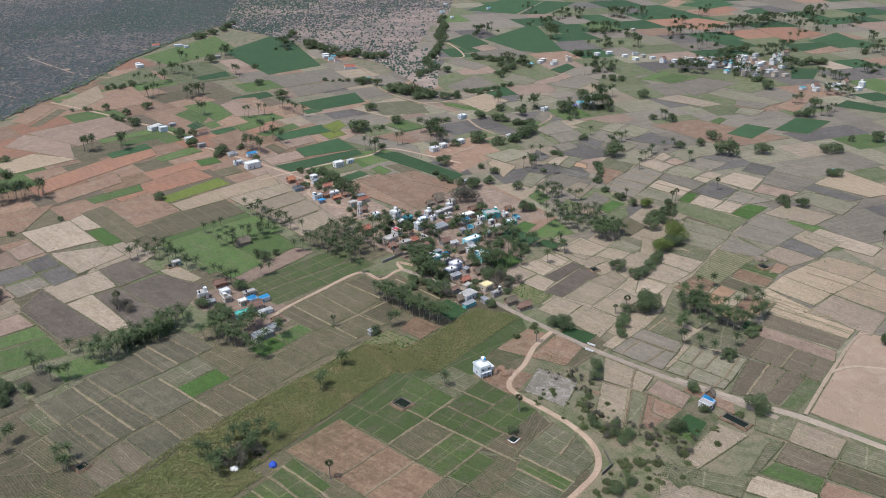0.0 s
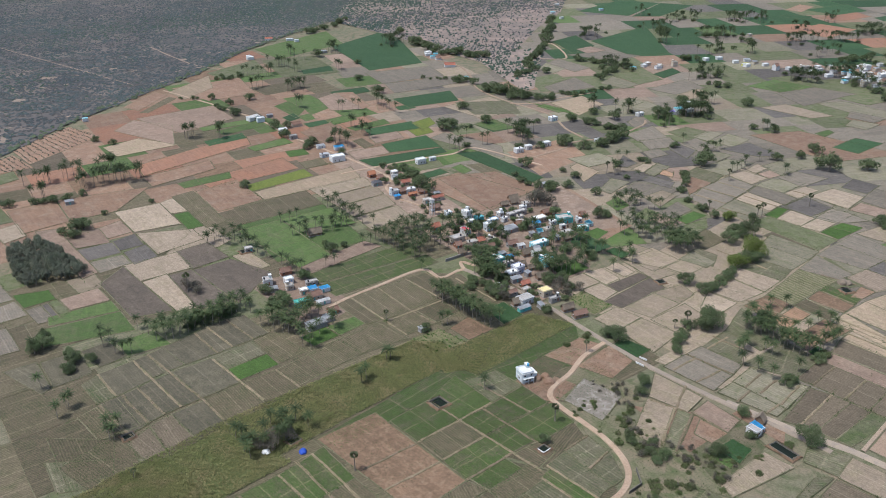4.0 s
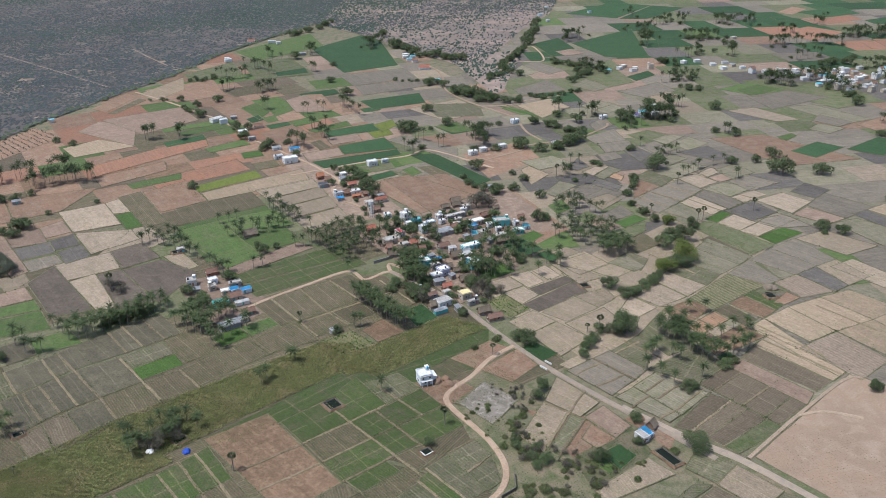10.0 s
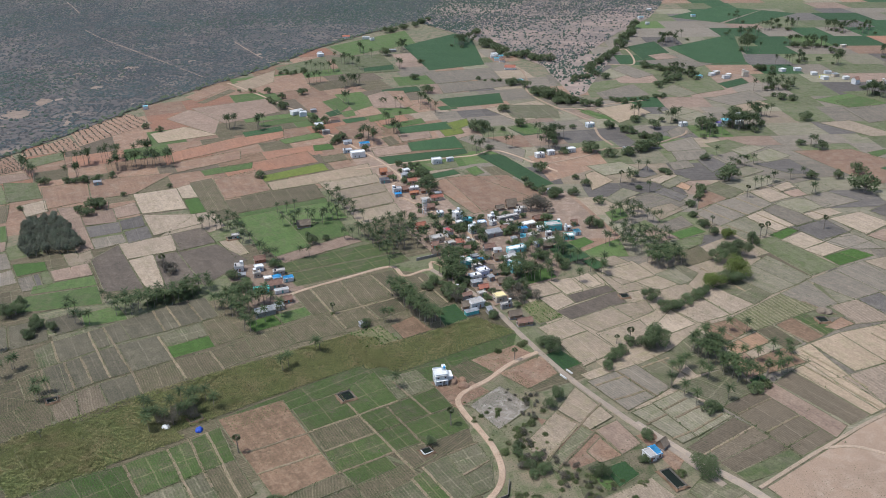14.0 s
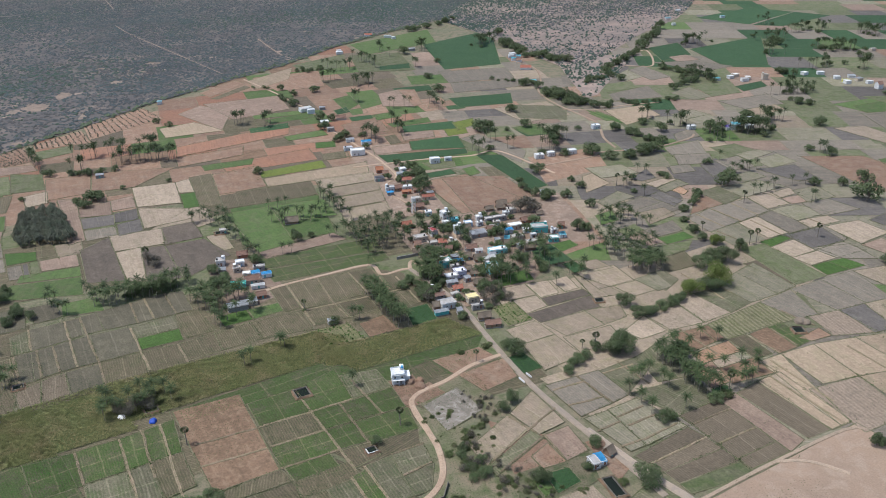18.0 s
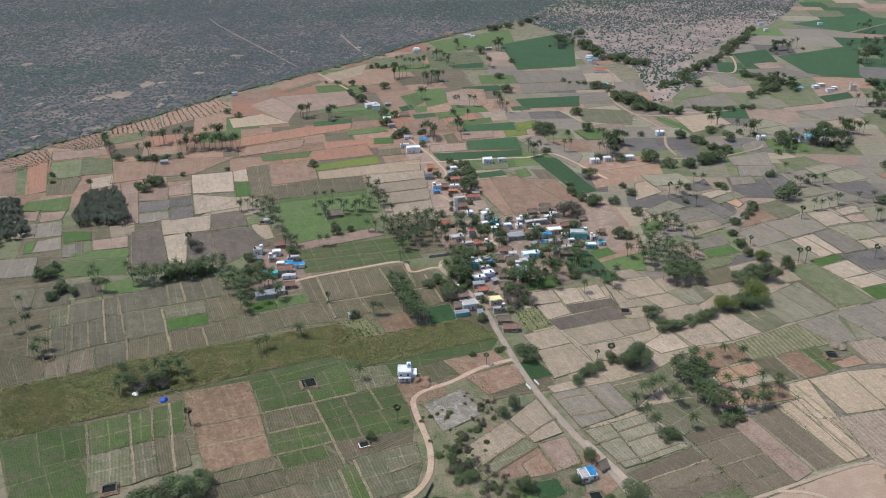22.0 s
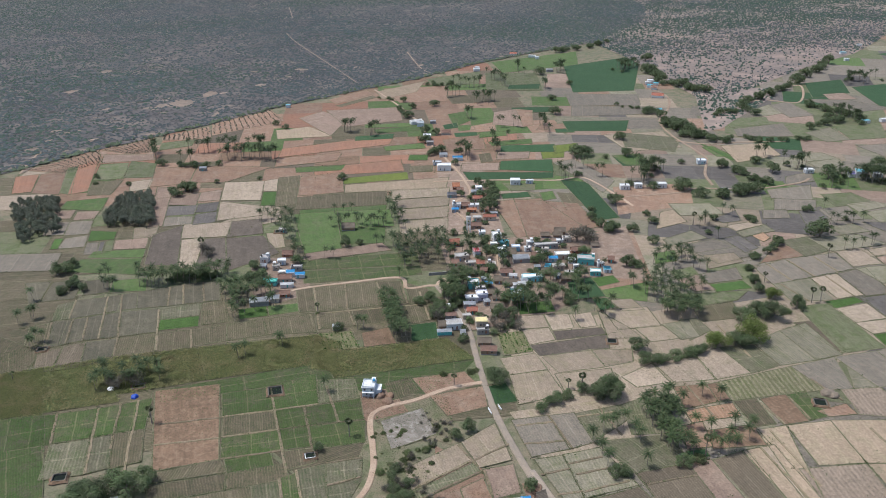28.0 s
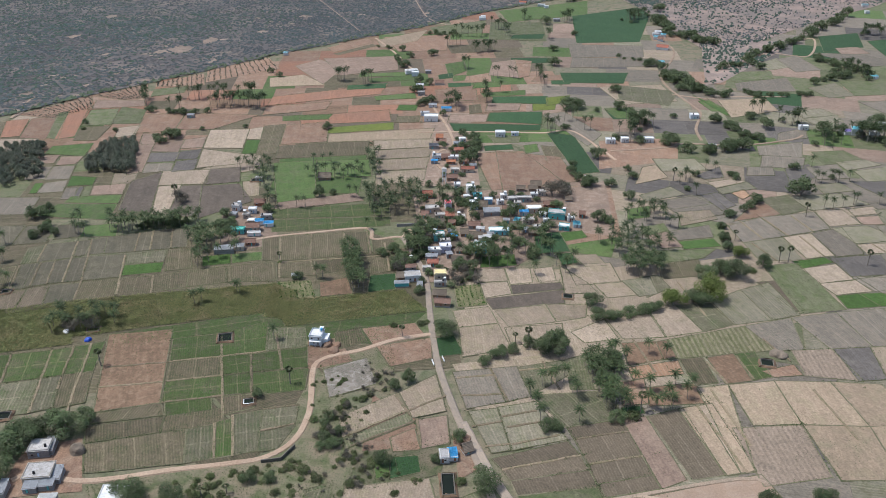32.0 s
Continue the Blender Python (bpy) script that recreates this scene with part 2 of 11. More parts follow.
SOIL = dict(grain=1.3, patch=0.05, bump=0.7, bump_scale=2.2, vary=0.2)
TILLED = dict(grain=1.3, patch=0.05, bump=0.7, bump_scale=2.2, vary=0.16, streak=0.08)
G = {
    "ground": material("dry_grassland", (0.15, 0.14, 0.085), (0.2, 0.16, 0.105), third=(0.085, 0.1, 0.045), **SOIL),
    "bare": material("orange_brown_bare_soil", (0.27, 0.168, 0.108), (0.24, 0.15, 0.1), third=(0.29, 0.205, 0.142), grain=1.3, patch=0.05, bump=0.7, bump_scale=2.2, vary=0.18, streak=0.08),
    "red": material("red_tilled_soil", (0.285, 0.142, 0.085), (0.255, 0.14, 0.09), rows=2.2, row_width=0.7, row_tone=(0.3, 0.18, 0.12), **TILLED),
    "orange": material("orange_dotted_soil", (0.37, 0.22, 0.13), (0.33, 0.2, 0.12), rows=1.9, row_width=0.6, row_tone=(0.43, 0.29, 0.19), row_gain=0.7, **TILLED),
    "brown": material("brown_ploughed_soil", (0.197, 0.125, 0.077), (0.154, 0.099, 0.060), third=(0.226, 0.151, 0.095), grain=0.9, patch=0.11, bump=0.6, bump_scale=1.6, streak=0.1),
    "clod": material("pinkish_brown_tilled_soil", (0.263, 0.182, 0.132), (0.221, 0.155, 0.112), third=(0.288, 0.210, 0.153), rows=1.6, row_width=0.6, row_tone=(0.299, 0.215, 0.158), **TILLED),
    "loam": material("dark_greenish_loam", (0.115, 0.100, 0.066), (0.099, 0.088, 0.057), third=(0.138, 0.118, 0.077), rows=1.2, row_width=0.6, row_tone=(0.147, 0.125, 0.086), plots=13.0, plot_tone=(0.230, 0.189, 0.131), row_gain=0.2, **TILLED),
    "yard": material("trodden_village_earth", (0.25, 0.175, 0.125), (0.205, 0.148, 0.108), third=(0.31, 0.235, 0.175), grain=1.1, patch=0.09, bump=0.6, bump_scale=2.0, vary=0.2),
    "common": material("dusty_orange_tan_common", (0.285, 0.2, 0.138), (0.25, 0.178, 0.125), third=(0.31, 0.232, 0.168), grain=1.3, patch=0.05, bump=0.6, bump_scale=2.2, vary=0.12),
    "channel": material("pale_dry_channel_earth", (0.26, 0.195, 0.13), (0.21, 0.165, 0.1), third=(0.15, 0.14, 0.07), grain=1.2, patch=0.2, bump=0.6, bump_scale=2.0, vary=0.22),
    "umber": material("dark_brown_moist_soil", (0.124, 0.098, 0.073), (0.106, 0.084, 0.064), third=(0.145, 0.114, 0.086), **TILLED),
    "grey": material("grey_dry_stubble", (0.294, 0.228, 0.160), (0.258, 0.200, 0.140), third=(0.242, 0.200, 0.121), rows=1.2, row_width=0.6, row_tone=(0.330, 0.258, 0.181), plots=14.0, plot_tone=(0.391, 0.320, 0.233), **TILLED),
    "clay": material("mauve_grey_clay", (0.194, 0.164, 0.123), (0.171, 0.146, 0.108), third=(0.219, 0.178, 0.132), rows=1.3, row_width=0.6, row_tone=(0.245, 0.200, 0.158), plots=11.0, plot_tone=(0.337, 0.280, 0.221), **TILLED),
    "soot": material("dark_grey_tilled_clay", (0.125, 0.108, 0.093), (0.108, 0.094, 0.08), third=(0.15, 0.128, 0.105), rows=1.3, row_width=0.6, row_tone=(0.15, 0.13, 0.11), plots=13.0, plot_tone=(0.24, 0.21, 0.17), plot_gain=0.3, **TILLED),
    "haze": material("pale_green_grey_stubble", (0.233, 0.205, 0.139), (0.200, 0.180, 0.118), third=(0.163, 0.158, 0.085), rows=1.5, row_width=0.6, row_tone=(0.315, 0.260, 0.190), plots=12.0, plot_tone=(0.378, 0.310, 0.228), **TILLED),
    "tan": material("tan_fallow_soil", (0.350, 0.260, 0.175), (0.314, 0.234, 0.156), third=(0.294, 0.235, 0.147), rows=2.4, row_width=0.65, row_tone=(0.371, 0.290, 0.205), row_gain=0.14, **TILLED),
    "furrow": material("crumbly_furrowed_soil", (0.324, 0.248, 0.179), (0.283, 0.215, 0.153), third=(0.247, 0.190, 0.135), rows=2.1, row_width=0.5, row_tone=(0.206, 0.155, 0.112), row_gain=0.62, **TILLED),
    "pale": material("pale_fallow_soil", (0.362, 0.281, 0.200), (0.329, 0.254, 0.181), third=(0.282, 0.225, 0.150), rows=1.7, row_width=0.65, row_tone=(0.348, 0.276, 0.198), row_gain=0.22, plots=18.0, plot_tone=(0.395, 0.322, 0.232), **TILLED),
    "dark": material("dark_tilled_clay", (0.142, 0.110, 0.073), (0.119, 0.094, 0.062), rows=1.15, row_width=0.6, row_tone=(0.206, 0.165, 0.113), plots=17.0, plot_tone=(0.278, 0.220, 0.153), **TILLED),
    "stubble": material("greenish_stubble", (0.13, 0.125, 0.07), (0.16, 0.142, 0.09), third=(0.085, 0.105, 0.042), rows=1.4, row_width=0.55, row_tone=(0.185, 0.158, 0.102), row_gain=0.6, plots=13.0, plot_x=27.0, plot_tone=(0.36, 0.3, 0.2), **TILLED),
    "moss": material("mossy_green_fallow", (0.133, 0.139, 0.070), (0.156, 0.149, 0.085), third=(0.092, 0.117, 0.041), **TILLED),
    "olive": material("olive_low_crop", (0.112, 0.094, 0.055), (0.13, 0.104, 0.064), third=(0.085, 0.082, 0.04), rows=1.15, row_width=0.55, row_tone=(0.19, 0.152, 0.095), row_gain=0.5, plots=12.0, plot_tone=(0.3, 0.24, 0.15), **TILLED),
    "yolive": material("yellow_olive_stubble_rows", (0.2, 0.182, 0.095), (0.17, 0.16, 0.08), third=(0.13, 0.14, 0.055), rows=2.6, row_width=0.5, row_tone=(0.3, 0.255, 0.16), row_gain=0.75, **TILLED),
    "grove": material("straw_ground_between_saplings", (0.19, 0.18, 0.085), (0.16, 0.16, 0.07), third=(0.24, 0.2, 0.115), **TILLED),
    "green": material("green_crop", (0.066, 0.1, 0.028), (0.084, 0.104, 0.036), third=(0.11, 0.1, 0.058), rows=1.05, row_width=0.6, row_tone=(0.135, 0.125, 0.06), plots=14.0, plot_x=33.0, plot_tone=(0.3, 0.24, 0.145), **TILLED),
    "grass": material("mid_green_grass", (0.082, 0.128, 0.036), (0.1, 0.138, 0.045), third=(0.115, 0.13, 0.058), **TILLED),
    "rice": material("bright_green_rice", (0.078, 0.132, 0.032), (0.07, 0.118, 0.03), **TILLED),
    "deep": material("deep_green_crop", (0.038, 0.078, 0.03), (0.045, 0.086, 0.034), **TILLED),
    "yellow": material("yellow_green_crop", (0.17, 0.19, 0.04), (0.14, 0.17, 0.036), **TILLED),
    "salt": material("grey_salty_soil", (0.2, 0.17, 0.135), (0.165, 0.142, 0.11), third=(0.31, 0.275, 0.23), grain=0.9, patch=0.1, bump=0.4, bump_scale=2),
    "waste": material("rough_grass_waste", (0.15, 0.14, 0.08), (0.2, 0.16, 0.105), third=(0.085, 0.105, 0.042), **SOIL),
    "bund": material("grassy_bund", (0.115, 0.118, 0.056), (0.16, 0.142, 0.085), third=(0.19, 0.165, 0.105), **SOIL),
    "cane": material("sugarcane_litter", (0.11, 0.13, 0.044), (0.145, 0.135, 0.058), **SOIL),
    "road": material("worn_asphalt", (0.29, 0.235, 0.178), (0.34, 0.268, 0.198), third=(0.25, 0.205, 0.165), grain=4, patch=0.12, bump=0.25),
    "track": material("sandy_dirt_track", (0.37, 0.265, 0.182), (0.32, 0.225, 0.152), third=(0.4, 0.3, 0.21), **SOIL),
    "sandy": material("pale_sandy_cart_track", (0.4, 0.3, 0.212), (0.35, 0.265, 0.185), third=(0.3, 0.235, 0.165), **SOIL),
}


def part(name, bm, mat, parent=None, label=""):
    """Links a bmesh as one mesh object under a thing or a part."""
    me = bpy.data.meshes.new(name)
    bm.to_mesh(me)
    bm.free()
    me.materials.append(mat)
    ob = new(name, me)
    if parent:
        ob.parent = parent
    if label:
        tagged(ob, label)
    return ob


def sheet(name, verts, faces, mat, parent=None):
    """A mesh object from arrays of vertices and faces."""
    me = bpy.data.meshes.new(name)
    me.from_pydata([tuple(v) for v in verts], [], [tuple(f) for f in faces])
    me.update()
    me.materials.append(mat)
    ob = new(name, me)
    if parent:
        ob.parent = parent
    return ob


def tufts(name, label, category, xs, ys, sizes, heights, mat, blades=9, seed=1, z=0.0, spread=1.0):
    """One mesh of many ragged leaf tufts: each a dome of loose triangles."""
    rng = np.random.default_rng(seed)
    n = len(xs)
    th = rng.uniform(0, 2 * np.pi, (n, blades))
    rr = np.sqrt(rng.uniform(0, 1, (n, blades))) * spread
    hz = np.sqrt(np.clip(1 - (rr / spread) ** 2, 0, 1)) * rng.uniform(0.55, 1.0, (n, blades))
    base = np.stack([np.asarray(xs)[:, None] + rr * np.cos(th) * np.asarray(sizes)[:, None], np.asarray(ys)[:, None] + rr * np.sin(th) * np.asarray(sizes)[:, None],
                     z + (0.12 + 0.88 * hz) * np.asarray(heights)[:, None]], -1)
    s = np.stack([np.asarray(sizes), np.asarray(sizes), np.asarray(heights)], -1)[:, None, None, :]
    off = rng.normal(0, 0.36, (n, blades, 3, 3)) * s
    verts = (base[:, :, None, :] + off).reshape(-1, 3)
    verts[:, 2] = np.maximum(verts[:, 2], z - 0.05)
    me = bpy.data.meshes.new(name)
    me.vertices.add(len(verts))
    me.vertices.foreach_set("co", verts.ravel())
    m = n * blades
    me.loops.add(m * 3)
    me.loops.foreach_set("vertex_index", np.arange(m * 3))
    me.polygons.add(m)
    me.polygons.foreach_set("loop_start", np.arange(m) * 3)
    me.polygons.foreach_set("loop_total", np.full(m, 3))
    me.update(calc_edges=True)
    me.materials.append(mat)
    return tagged(new(name, me), label, category, kind="stuff")


# ---- the ground: one sheet to the horizon, finer near the camera's way ----
def axis_steps(fine, far, n):
    s = np.linspace(-1, 1, n)
    return np.sign(s) * (abs(s) * fine + abs(s) ** 5 * (far - fine))


gx, gy = axis_steps(1000, 12000, 181), axis_steps(1000, 12000, 181) + 350
vx, vy = np.meshgrid(gx, gy)
vz = np.array([noise.noise((x * 0.013, y * 0.013, 0)) * 0.12 for x, y in zip(vx.ravel(), vy.ravel())]) * 0.5 - 0.08
idx = np.arange(181 * 181).reshape(181, 181)
quads = np.stack([idx[:-1, :-1], idx[:-1, 1:], idx[1:, 1:], idx[1:, :-1]], -1).reshape(-1, 4)
ground = tagged(sheet("ground", np.c_[vx.ravel(), vy.ravel(), vz], quads.tolist(), G["ground"]),
                "dry grassy farmland soil between the fields", "ground", kind="structure")

FIELD_COUNT = [0]
WAY_LINES = []
BUND_POINTS = []
CROP_POINTS = collections.defaultdict(list)
# row spacing and plant spacing of crops that stand as plants on the nearer fields
SPACING = {"cane": (1.0, 0.8), "green": (1.05, 0.7), "olive": (1.15, 0.8), "stubble": (1.4, 1.2), "grass": (1.4, 1.2), "rice": (0.65, 0.65), "deep": (0.85, 0.8), "waste": (1.6, 1.5), "moss": (1.5, 1.4), "yolive": (2.6, 0.9), "grove": (2.4, 1.9)}


def field(crop, ax, ay, bx, by, cx, cy, dx, dy, inset=0.05, z=0.0, bund=0.28):
    """A field with its four corners in turn; its rows run along the first side."""
    FIELD_COUNT[0] += 1
    a, b, c, d = (Vector(p) for p in ((ax, ay), (bx, by), (cx, cy), (dx, dy)))
    mid = (a + b + c + d) / 4
    turn = math.atan2((b - a).y, (b - a).x)
    back = Matrix.Rotation(-turn, 2)
    cs = []
    for p in (a, b, c, d):
        q = p - mid
        q = q * max(0.2, 1 - inset / max(q.length, 1) * 1.4)
        cs.append(back @ q)
    n = max(2, min(14, int(((b - a).length + (c - d).length) / 22)))
    k = max(2, min(14, int(((d - a).length + (c - b).length) / 22)))
    lift = 0.22 + 0.0003 * FIELD_COUNT[0] + z if z > -0.09 else 0.05 + 0.00008 * FIELD_COUNT[0]
    vs, fs = [], []
    for j in range(k + 1):
        for i in range(n + 1):
            u, v = i / n, j / k
            p = (cs[0] * (1 - u) + cs[1] * u) * (1 - v) + (cs[3] * (1 - u) + cs[2] * u) * v
            edge = i in (0, n) or j in (0, k)
            rag = noise.noise((p.x * 0.11 + mid.x, p.y * 0.11, mid.y)) * 0.5 if edge else 0
            vs.append((p.x + rag, p.y + rag * 0.7, lift))
    for j in range(k):
        for i in range(n):
            q = j * (n + 1) + i
            fs.append((q, q + 1, q + n + 2, q + n + 1))
    if crop in SPACING and (mid.y < 115 or crop == "cane") and -290 < mid.x < 260:
        rng = np.random.default_rng(FIELD_COUNT[0])
        row, step = SPACING[crop]
        nu, nv = max(2, int((b - a).length / step)), max(2, int((d - a).length / row))
        u, v = np.meshgrid((np.arange(nu) + 0.5) / nu, (np.arange(nv) + 0.5) / nv)
        keep = rng.uniform(0, 1, u.shape) < 0.88
        if crop in ("olive", "stubble", "green"):
            keep &= (np.arange(nv)[:, None] % 11 != 5) | (rng.uniform(0, 1, u.shape) < 0.6)
        u, v = u[keep], v[keep]
        q = [np.array(p) for p in (a, b, c, d)]
        pts = (q[0] * (1 - u)[:, None] + q[1] * u[:, None]) * (1 - v)[:, None] + (q[3] * (1 - u)[:, None] + q[2] * u[:, None]) * v[:, None]
        CROP_POINTS[crop].append(pts + rng.normal(0, 0.09 if crop not in ("cane", "grass") else 0.3, pts.shape))
    ob = sheet("field", vs, fs, G[crop])
    ob.location, ob.rotation_euler = (mid.x, mid.y, 0), (0, 0, turn)
    if bund:
        bv, bf = [], []
        for k0 in range(4):
            p, q = cs[k0], cs[(k0 + 1) % 4]
            steps = max(2, int((q - p).length / 6))
            side = Vector(((q - p).y, -(q - p).x)).normalized()
            for i in range(steps + 1):
                c0 = p.lerp(q, i / steps)
                w = bund * (1 + 0.5 * noise.noise((c0.x * 0.2 + mid.x, c0.y * 0.2, 5)))
                base = len(bv)
                if mid.y < 480 and c0.length < 400:
                    g0 = Matrix.Rotation(turn, 2) @ c0
                    BUND_POINTS.append((g0.x + mid.x, g0.y + mid.y, (q - p).x * math.cos(turn) - (q - p).y * math.sin(turn), (q - p).x * math.sin(turn) + (q - p).y * math.cos(turn), steps))
                wob = side * 0.3 * noise.noise((c0.x * 0.13 + mid.y, c0.y * 0.13, 9))
                for o, hh in ((-w, lift), (0, lift + 0.12), (w, lift - 0.06)):
                    e = c0 + side * o + wob
                    bv.append((e.x, e.y, hh))
                if i:
                    bf += [(base - 3, base, base + 1, base - 2), (base - 2, base + 1, base + 2, base - 1)]
        sheet("bund", bv, bf, G["bund"], ob)
    names = {"bare": "bare orange-brown soil", "red": "freshly tilled red soil", "brown": "brown ploughed soil", "grey": "grey dry stubble",
             "pale": "pale fallow soil", "dark": "dark tilled clay", "stubble": "greenish stubble with channels", "olive": "low olive-green crop rows",
             "green": "green crop in rows", "grass": "mid-green grass", "rice": "bright green young rice", "deep": "deep green dense crop",
             "yellow": "yellow-green crop", "cane": "dry litter under sugarcane", "waste": "rough grass and dry weeds", "salt": "cracked pale grey salty soil",
             "orange": "dotted orange soil", "clod": "pinkish-brown tilled soil", "umber": "dark brown moist soil", "clay": "mauve-grey clay", "soot": "dark grey tilled clay",
             "haze": "pale green-grey stubble", "tan": "tan fallow soil", "furrow": "crumbly furrowed soil", "moss": "mossy green fallow", "yolive": "yellow-olive stubble rows", "grove": "sapling rows on straw", "loam": "dark greenish loam", "yard": "trodden village earth", "common": "dusty orange-tan common"}
    tagged(ob, f"small farm field of {names.get(crop, 'dry soil')} edged by bunds", "field", "fields round the village", "structure")
    return ob


def way(name, label, mat, width, *pts, z=0.5):
    """A road or track along a smooth line through the points, with ragged edges."""
    ps = [Vector(p) for p in pts]
    line = []
    for i in range(len(ps) - 1):
        p0, p1, p2, p3 = ps[max(i - 1, 0)], ps[i], ps[i + 1], ps[min(i + 2, len(ps) - 1)]
        n = max(2, int((p2 - p1).length / 3))
        for k in range(n):
            t = k / n
            line.append(0.5 * (2 * p1 + (p2 - p0) * t + (2 * p0 - 5 * p1 + 4 * p2 - p3) * t * t + (3 * p1 - p0 - 3 * p2 + p3) * t ** 3))
    line.append(ps[-1])
    WAY_LINES.append((width * 0.62, np.array([tuple(p) for p in line])))
    vs, fs = [], []
    for i, p in enumerate(line):
        d = (line[min(i + 1, len(line) - 1)] - line[max(i - 1, 0)]).normalized()
        s = Vector((-d.y, d.x))
        for e, (k, h) in enumerate(((-1.25, -0.5), (-0.95, 0.0), (0, 0.05), (0.95, 0.0), (1.25, -0.5))):
            w = width / 2 * k * (1 + 0.14 * noise.noise((p.x * 0.15, p.y * 0.15, e * 7.7)))
            q = p + s * w
            vs.append((q.x, q.y, z + h))
    for i in range(len(line) - 1):
        for e in range(4):
            q = i * 5 + e
            fs.append((q, q + 5, q + 6, q + 1))
    return tagged(sheet(name, vs, fs, mat), label, "road", kind="structure")

# ---- fields: crop, then the four corners ----
field("grey", 6.0, 99.1, 20.0, 2.3, 80.1, 12.9, 86.4, 93.7, z=-0.05, bund=0.0)
field("grey", 83.2, 93.6, 76.0, 3.3, 154.1, 24.2, 137.9, 108.6, z=-0.05, bund=0.0)
field("grey", 6.7, -0.3, 25.4, -61.5, 112.5, -30.5, 102.9, 18.3, z=-0.05, bund=0.0)
field("grey", 129.7, 101.4, 154.1, 24.2, 215.2, 58.2, 209.1, 124.6, z=-0.05, bund=0.0)
field("bare", 60.9, 219.6, 60.0, 121.9, 110.2, 138.3, 116.6, 220.6, z=-0.05, bund=0.0)
field("green", -81.8, 45.1, -6.7, 46.5, -24.9, 15.0, -87.8, 21.8, z=-0.05, bund=0.0)
field("olive", -122.7, 2.6, -82.9, 24.0, -28.2, 7.4, -69.0, -64.1, z=-0.05, bund=0.0)
field("olive", -124.2, 0.4, -69.5, -64.6, -86.0, -80.3, -121.0, -38.3, z=-0.05, bund=0.0)
field("green", -162.4, 22.6, -85.7, 46.5, -81.5, 32.2, -157.2, 11.8, z=-0.05, bund=0.0)
field("waste", -102.6, -76.3, -132.6, -84.3, -127.5, -96.9, -30.0, -95.2, z=-0.05, bund=0.0)
field("waste", -102.6, -76.3, -66.8, -68.2, -30.1, -93.7, -55.1, -94.2, z=-0.05, bund=0.0)
field("waste", -56.5, -3.7, -66.8, -68.2, -32.4, -92.3, -31.7, -38.9, z=-0.05, bund=0.0)
field("waste", -56.5, -3.7, -20.6, -24.8, -19.9, 1.6, -24.0, 21.1, z=-0.05, bund=0.0)
field("waste", -29.2, -62.5, -35.0, -88.0, 2.9, -75.1, 7.1, -51.3, z=-0.05, bund=0.0)
field("yard", -21.9, 202.7, -6.3, 78.8, 38.2, 92.8, 44.7, 214.1, z=-0.05, bund=0.0)
field("yard", 45.0, 219.3, 38.2, 92.8, 81.6, 145.9, 87.4, 225.3, z=-0.05, bund=0.0)
field("yard", -21.1, 389.0, -16.7, 218.1, 25.1, 218.9, 19.0, 389.8, z=-0.05, bund=0.0)
field("yard", -147.1, 181.1, -131.7, 107.3, -100.5, 126.6, -111.3, 181.8, z=-0.05, bund=0.0)
field("bare", 7.1, -51.3, 9.9, -78.1, 18.3, -71.6, 14.6, -50.4, z=-0.05, bund=0.0)
field("bare", -165.6, -64.9, -163.6, -91.7, -132.7, -86.7, -145.3, -55.8, z=-0.05, bund=0.0)
field("bare", -65.3, 17.8, -60.1, -6.0, -39.9, 1.2, -49.2, 21.6, z=-0.05, bund=0.0)
field("yard", 86.1, 214.8, 81.6, 145.9, 106.7, 138.3, 114.3, 231.1, z=-0.05, bund=0.0)
field("bare", 123.1, 316.4, 113.6, 253.4, 176.3, 272.3, 188.6, 324.5, z=-0.05, bund=0.0)
field("bare", -28.1, -24.9, -29.2, -62.5, -6.6, -58.6, -7.3, -42.3, z=-0.05, bund=0.0)
field("green", -122.0, -22.4, -115.4, -41.6, -95.7, -40.1, -102.4, -16.9)
field("rice", -140.6, 107.1, -137.3, 95.1, -121.9, 98.9, -124.9, 111.1)
field("grass", -124.3, 111.1, -121.3, 98.9, -104.4, 104.2, -106.5, 114.4)
field("pale", 106.7, -31.4, 113.5, -74.1, 126.4, -71.3, 120.4, -28.4)
field("brown", 85.3, -18.7, 92.9, -30.9, 119.2, -28.4, 116.9, -13.0)
field("grass", -24.2, -67.7, -22.1, -78.6, -13.6, -75.3, -15.5, -66.3)
field("salt", -53.0, -5.9, -47.4, -27.3, -26.9, -16.5, -33.5, 4.7)
field("bare", -38.9, 30.2, -31.8, 14.9, -6.9, 25.5, -12.2, 36.0)
field("bare", -30.4, 14.4, -22.2, -3.1, -2.7, 4.3, -3.2, 22.5)
field("olive", -52.0, 25.7, -48.8, 10.6, -34.9, 18.3, -40.1, 31.2)
field("deep", -3.2, 21.4, 0.8, 5.7, 12.1, 8.3, 7.4, 24.7)
field("stubble", 111.4, 87.4, 110.7, 63.4, 125.9, 74.8, 122.2, 89.0)
field("dark", 174.7, 82.0, 185.6, 50.1, 190.1, 51.3, 186.0, 84.2)
field("pale", -181.5, 245.6, -171.2, 228.0, -137.0, 248.7, -145.3, 291.3)
field("red", -129.5, 375.5, -124.5, 352.1, -48.5, 364.4, -51.8, 396.8)
field("grass", -82.4, 501.0, -77.6, 486.4, -33.2, 497.7, -34.6, 517.2)
field("yellow", -96.8, 346.6, -101.6, 330.4, -44.4, 341.7, -45.8, 361.3)
field("bare", -29.3, 380.7, -28.4, 363.2, -14.4, 365.0, -15.8, 380.9)
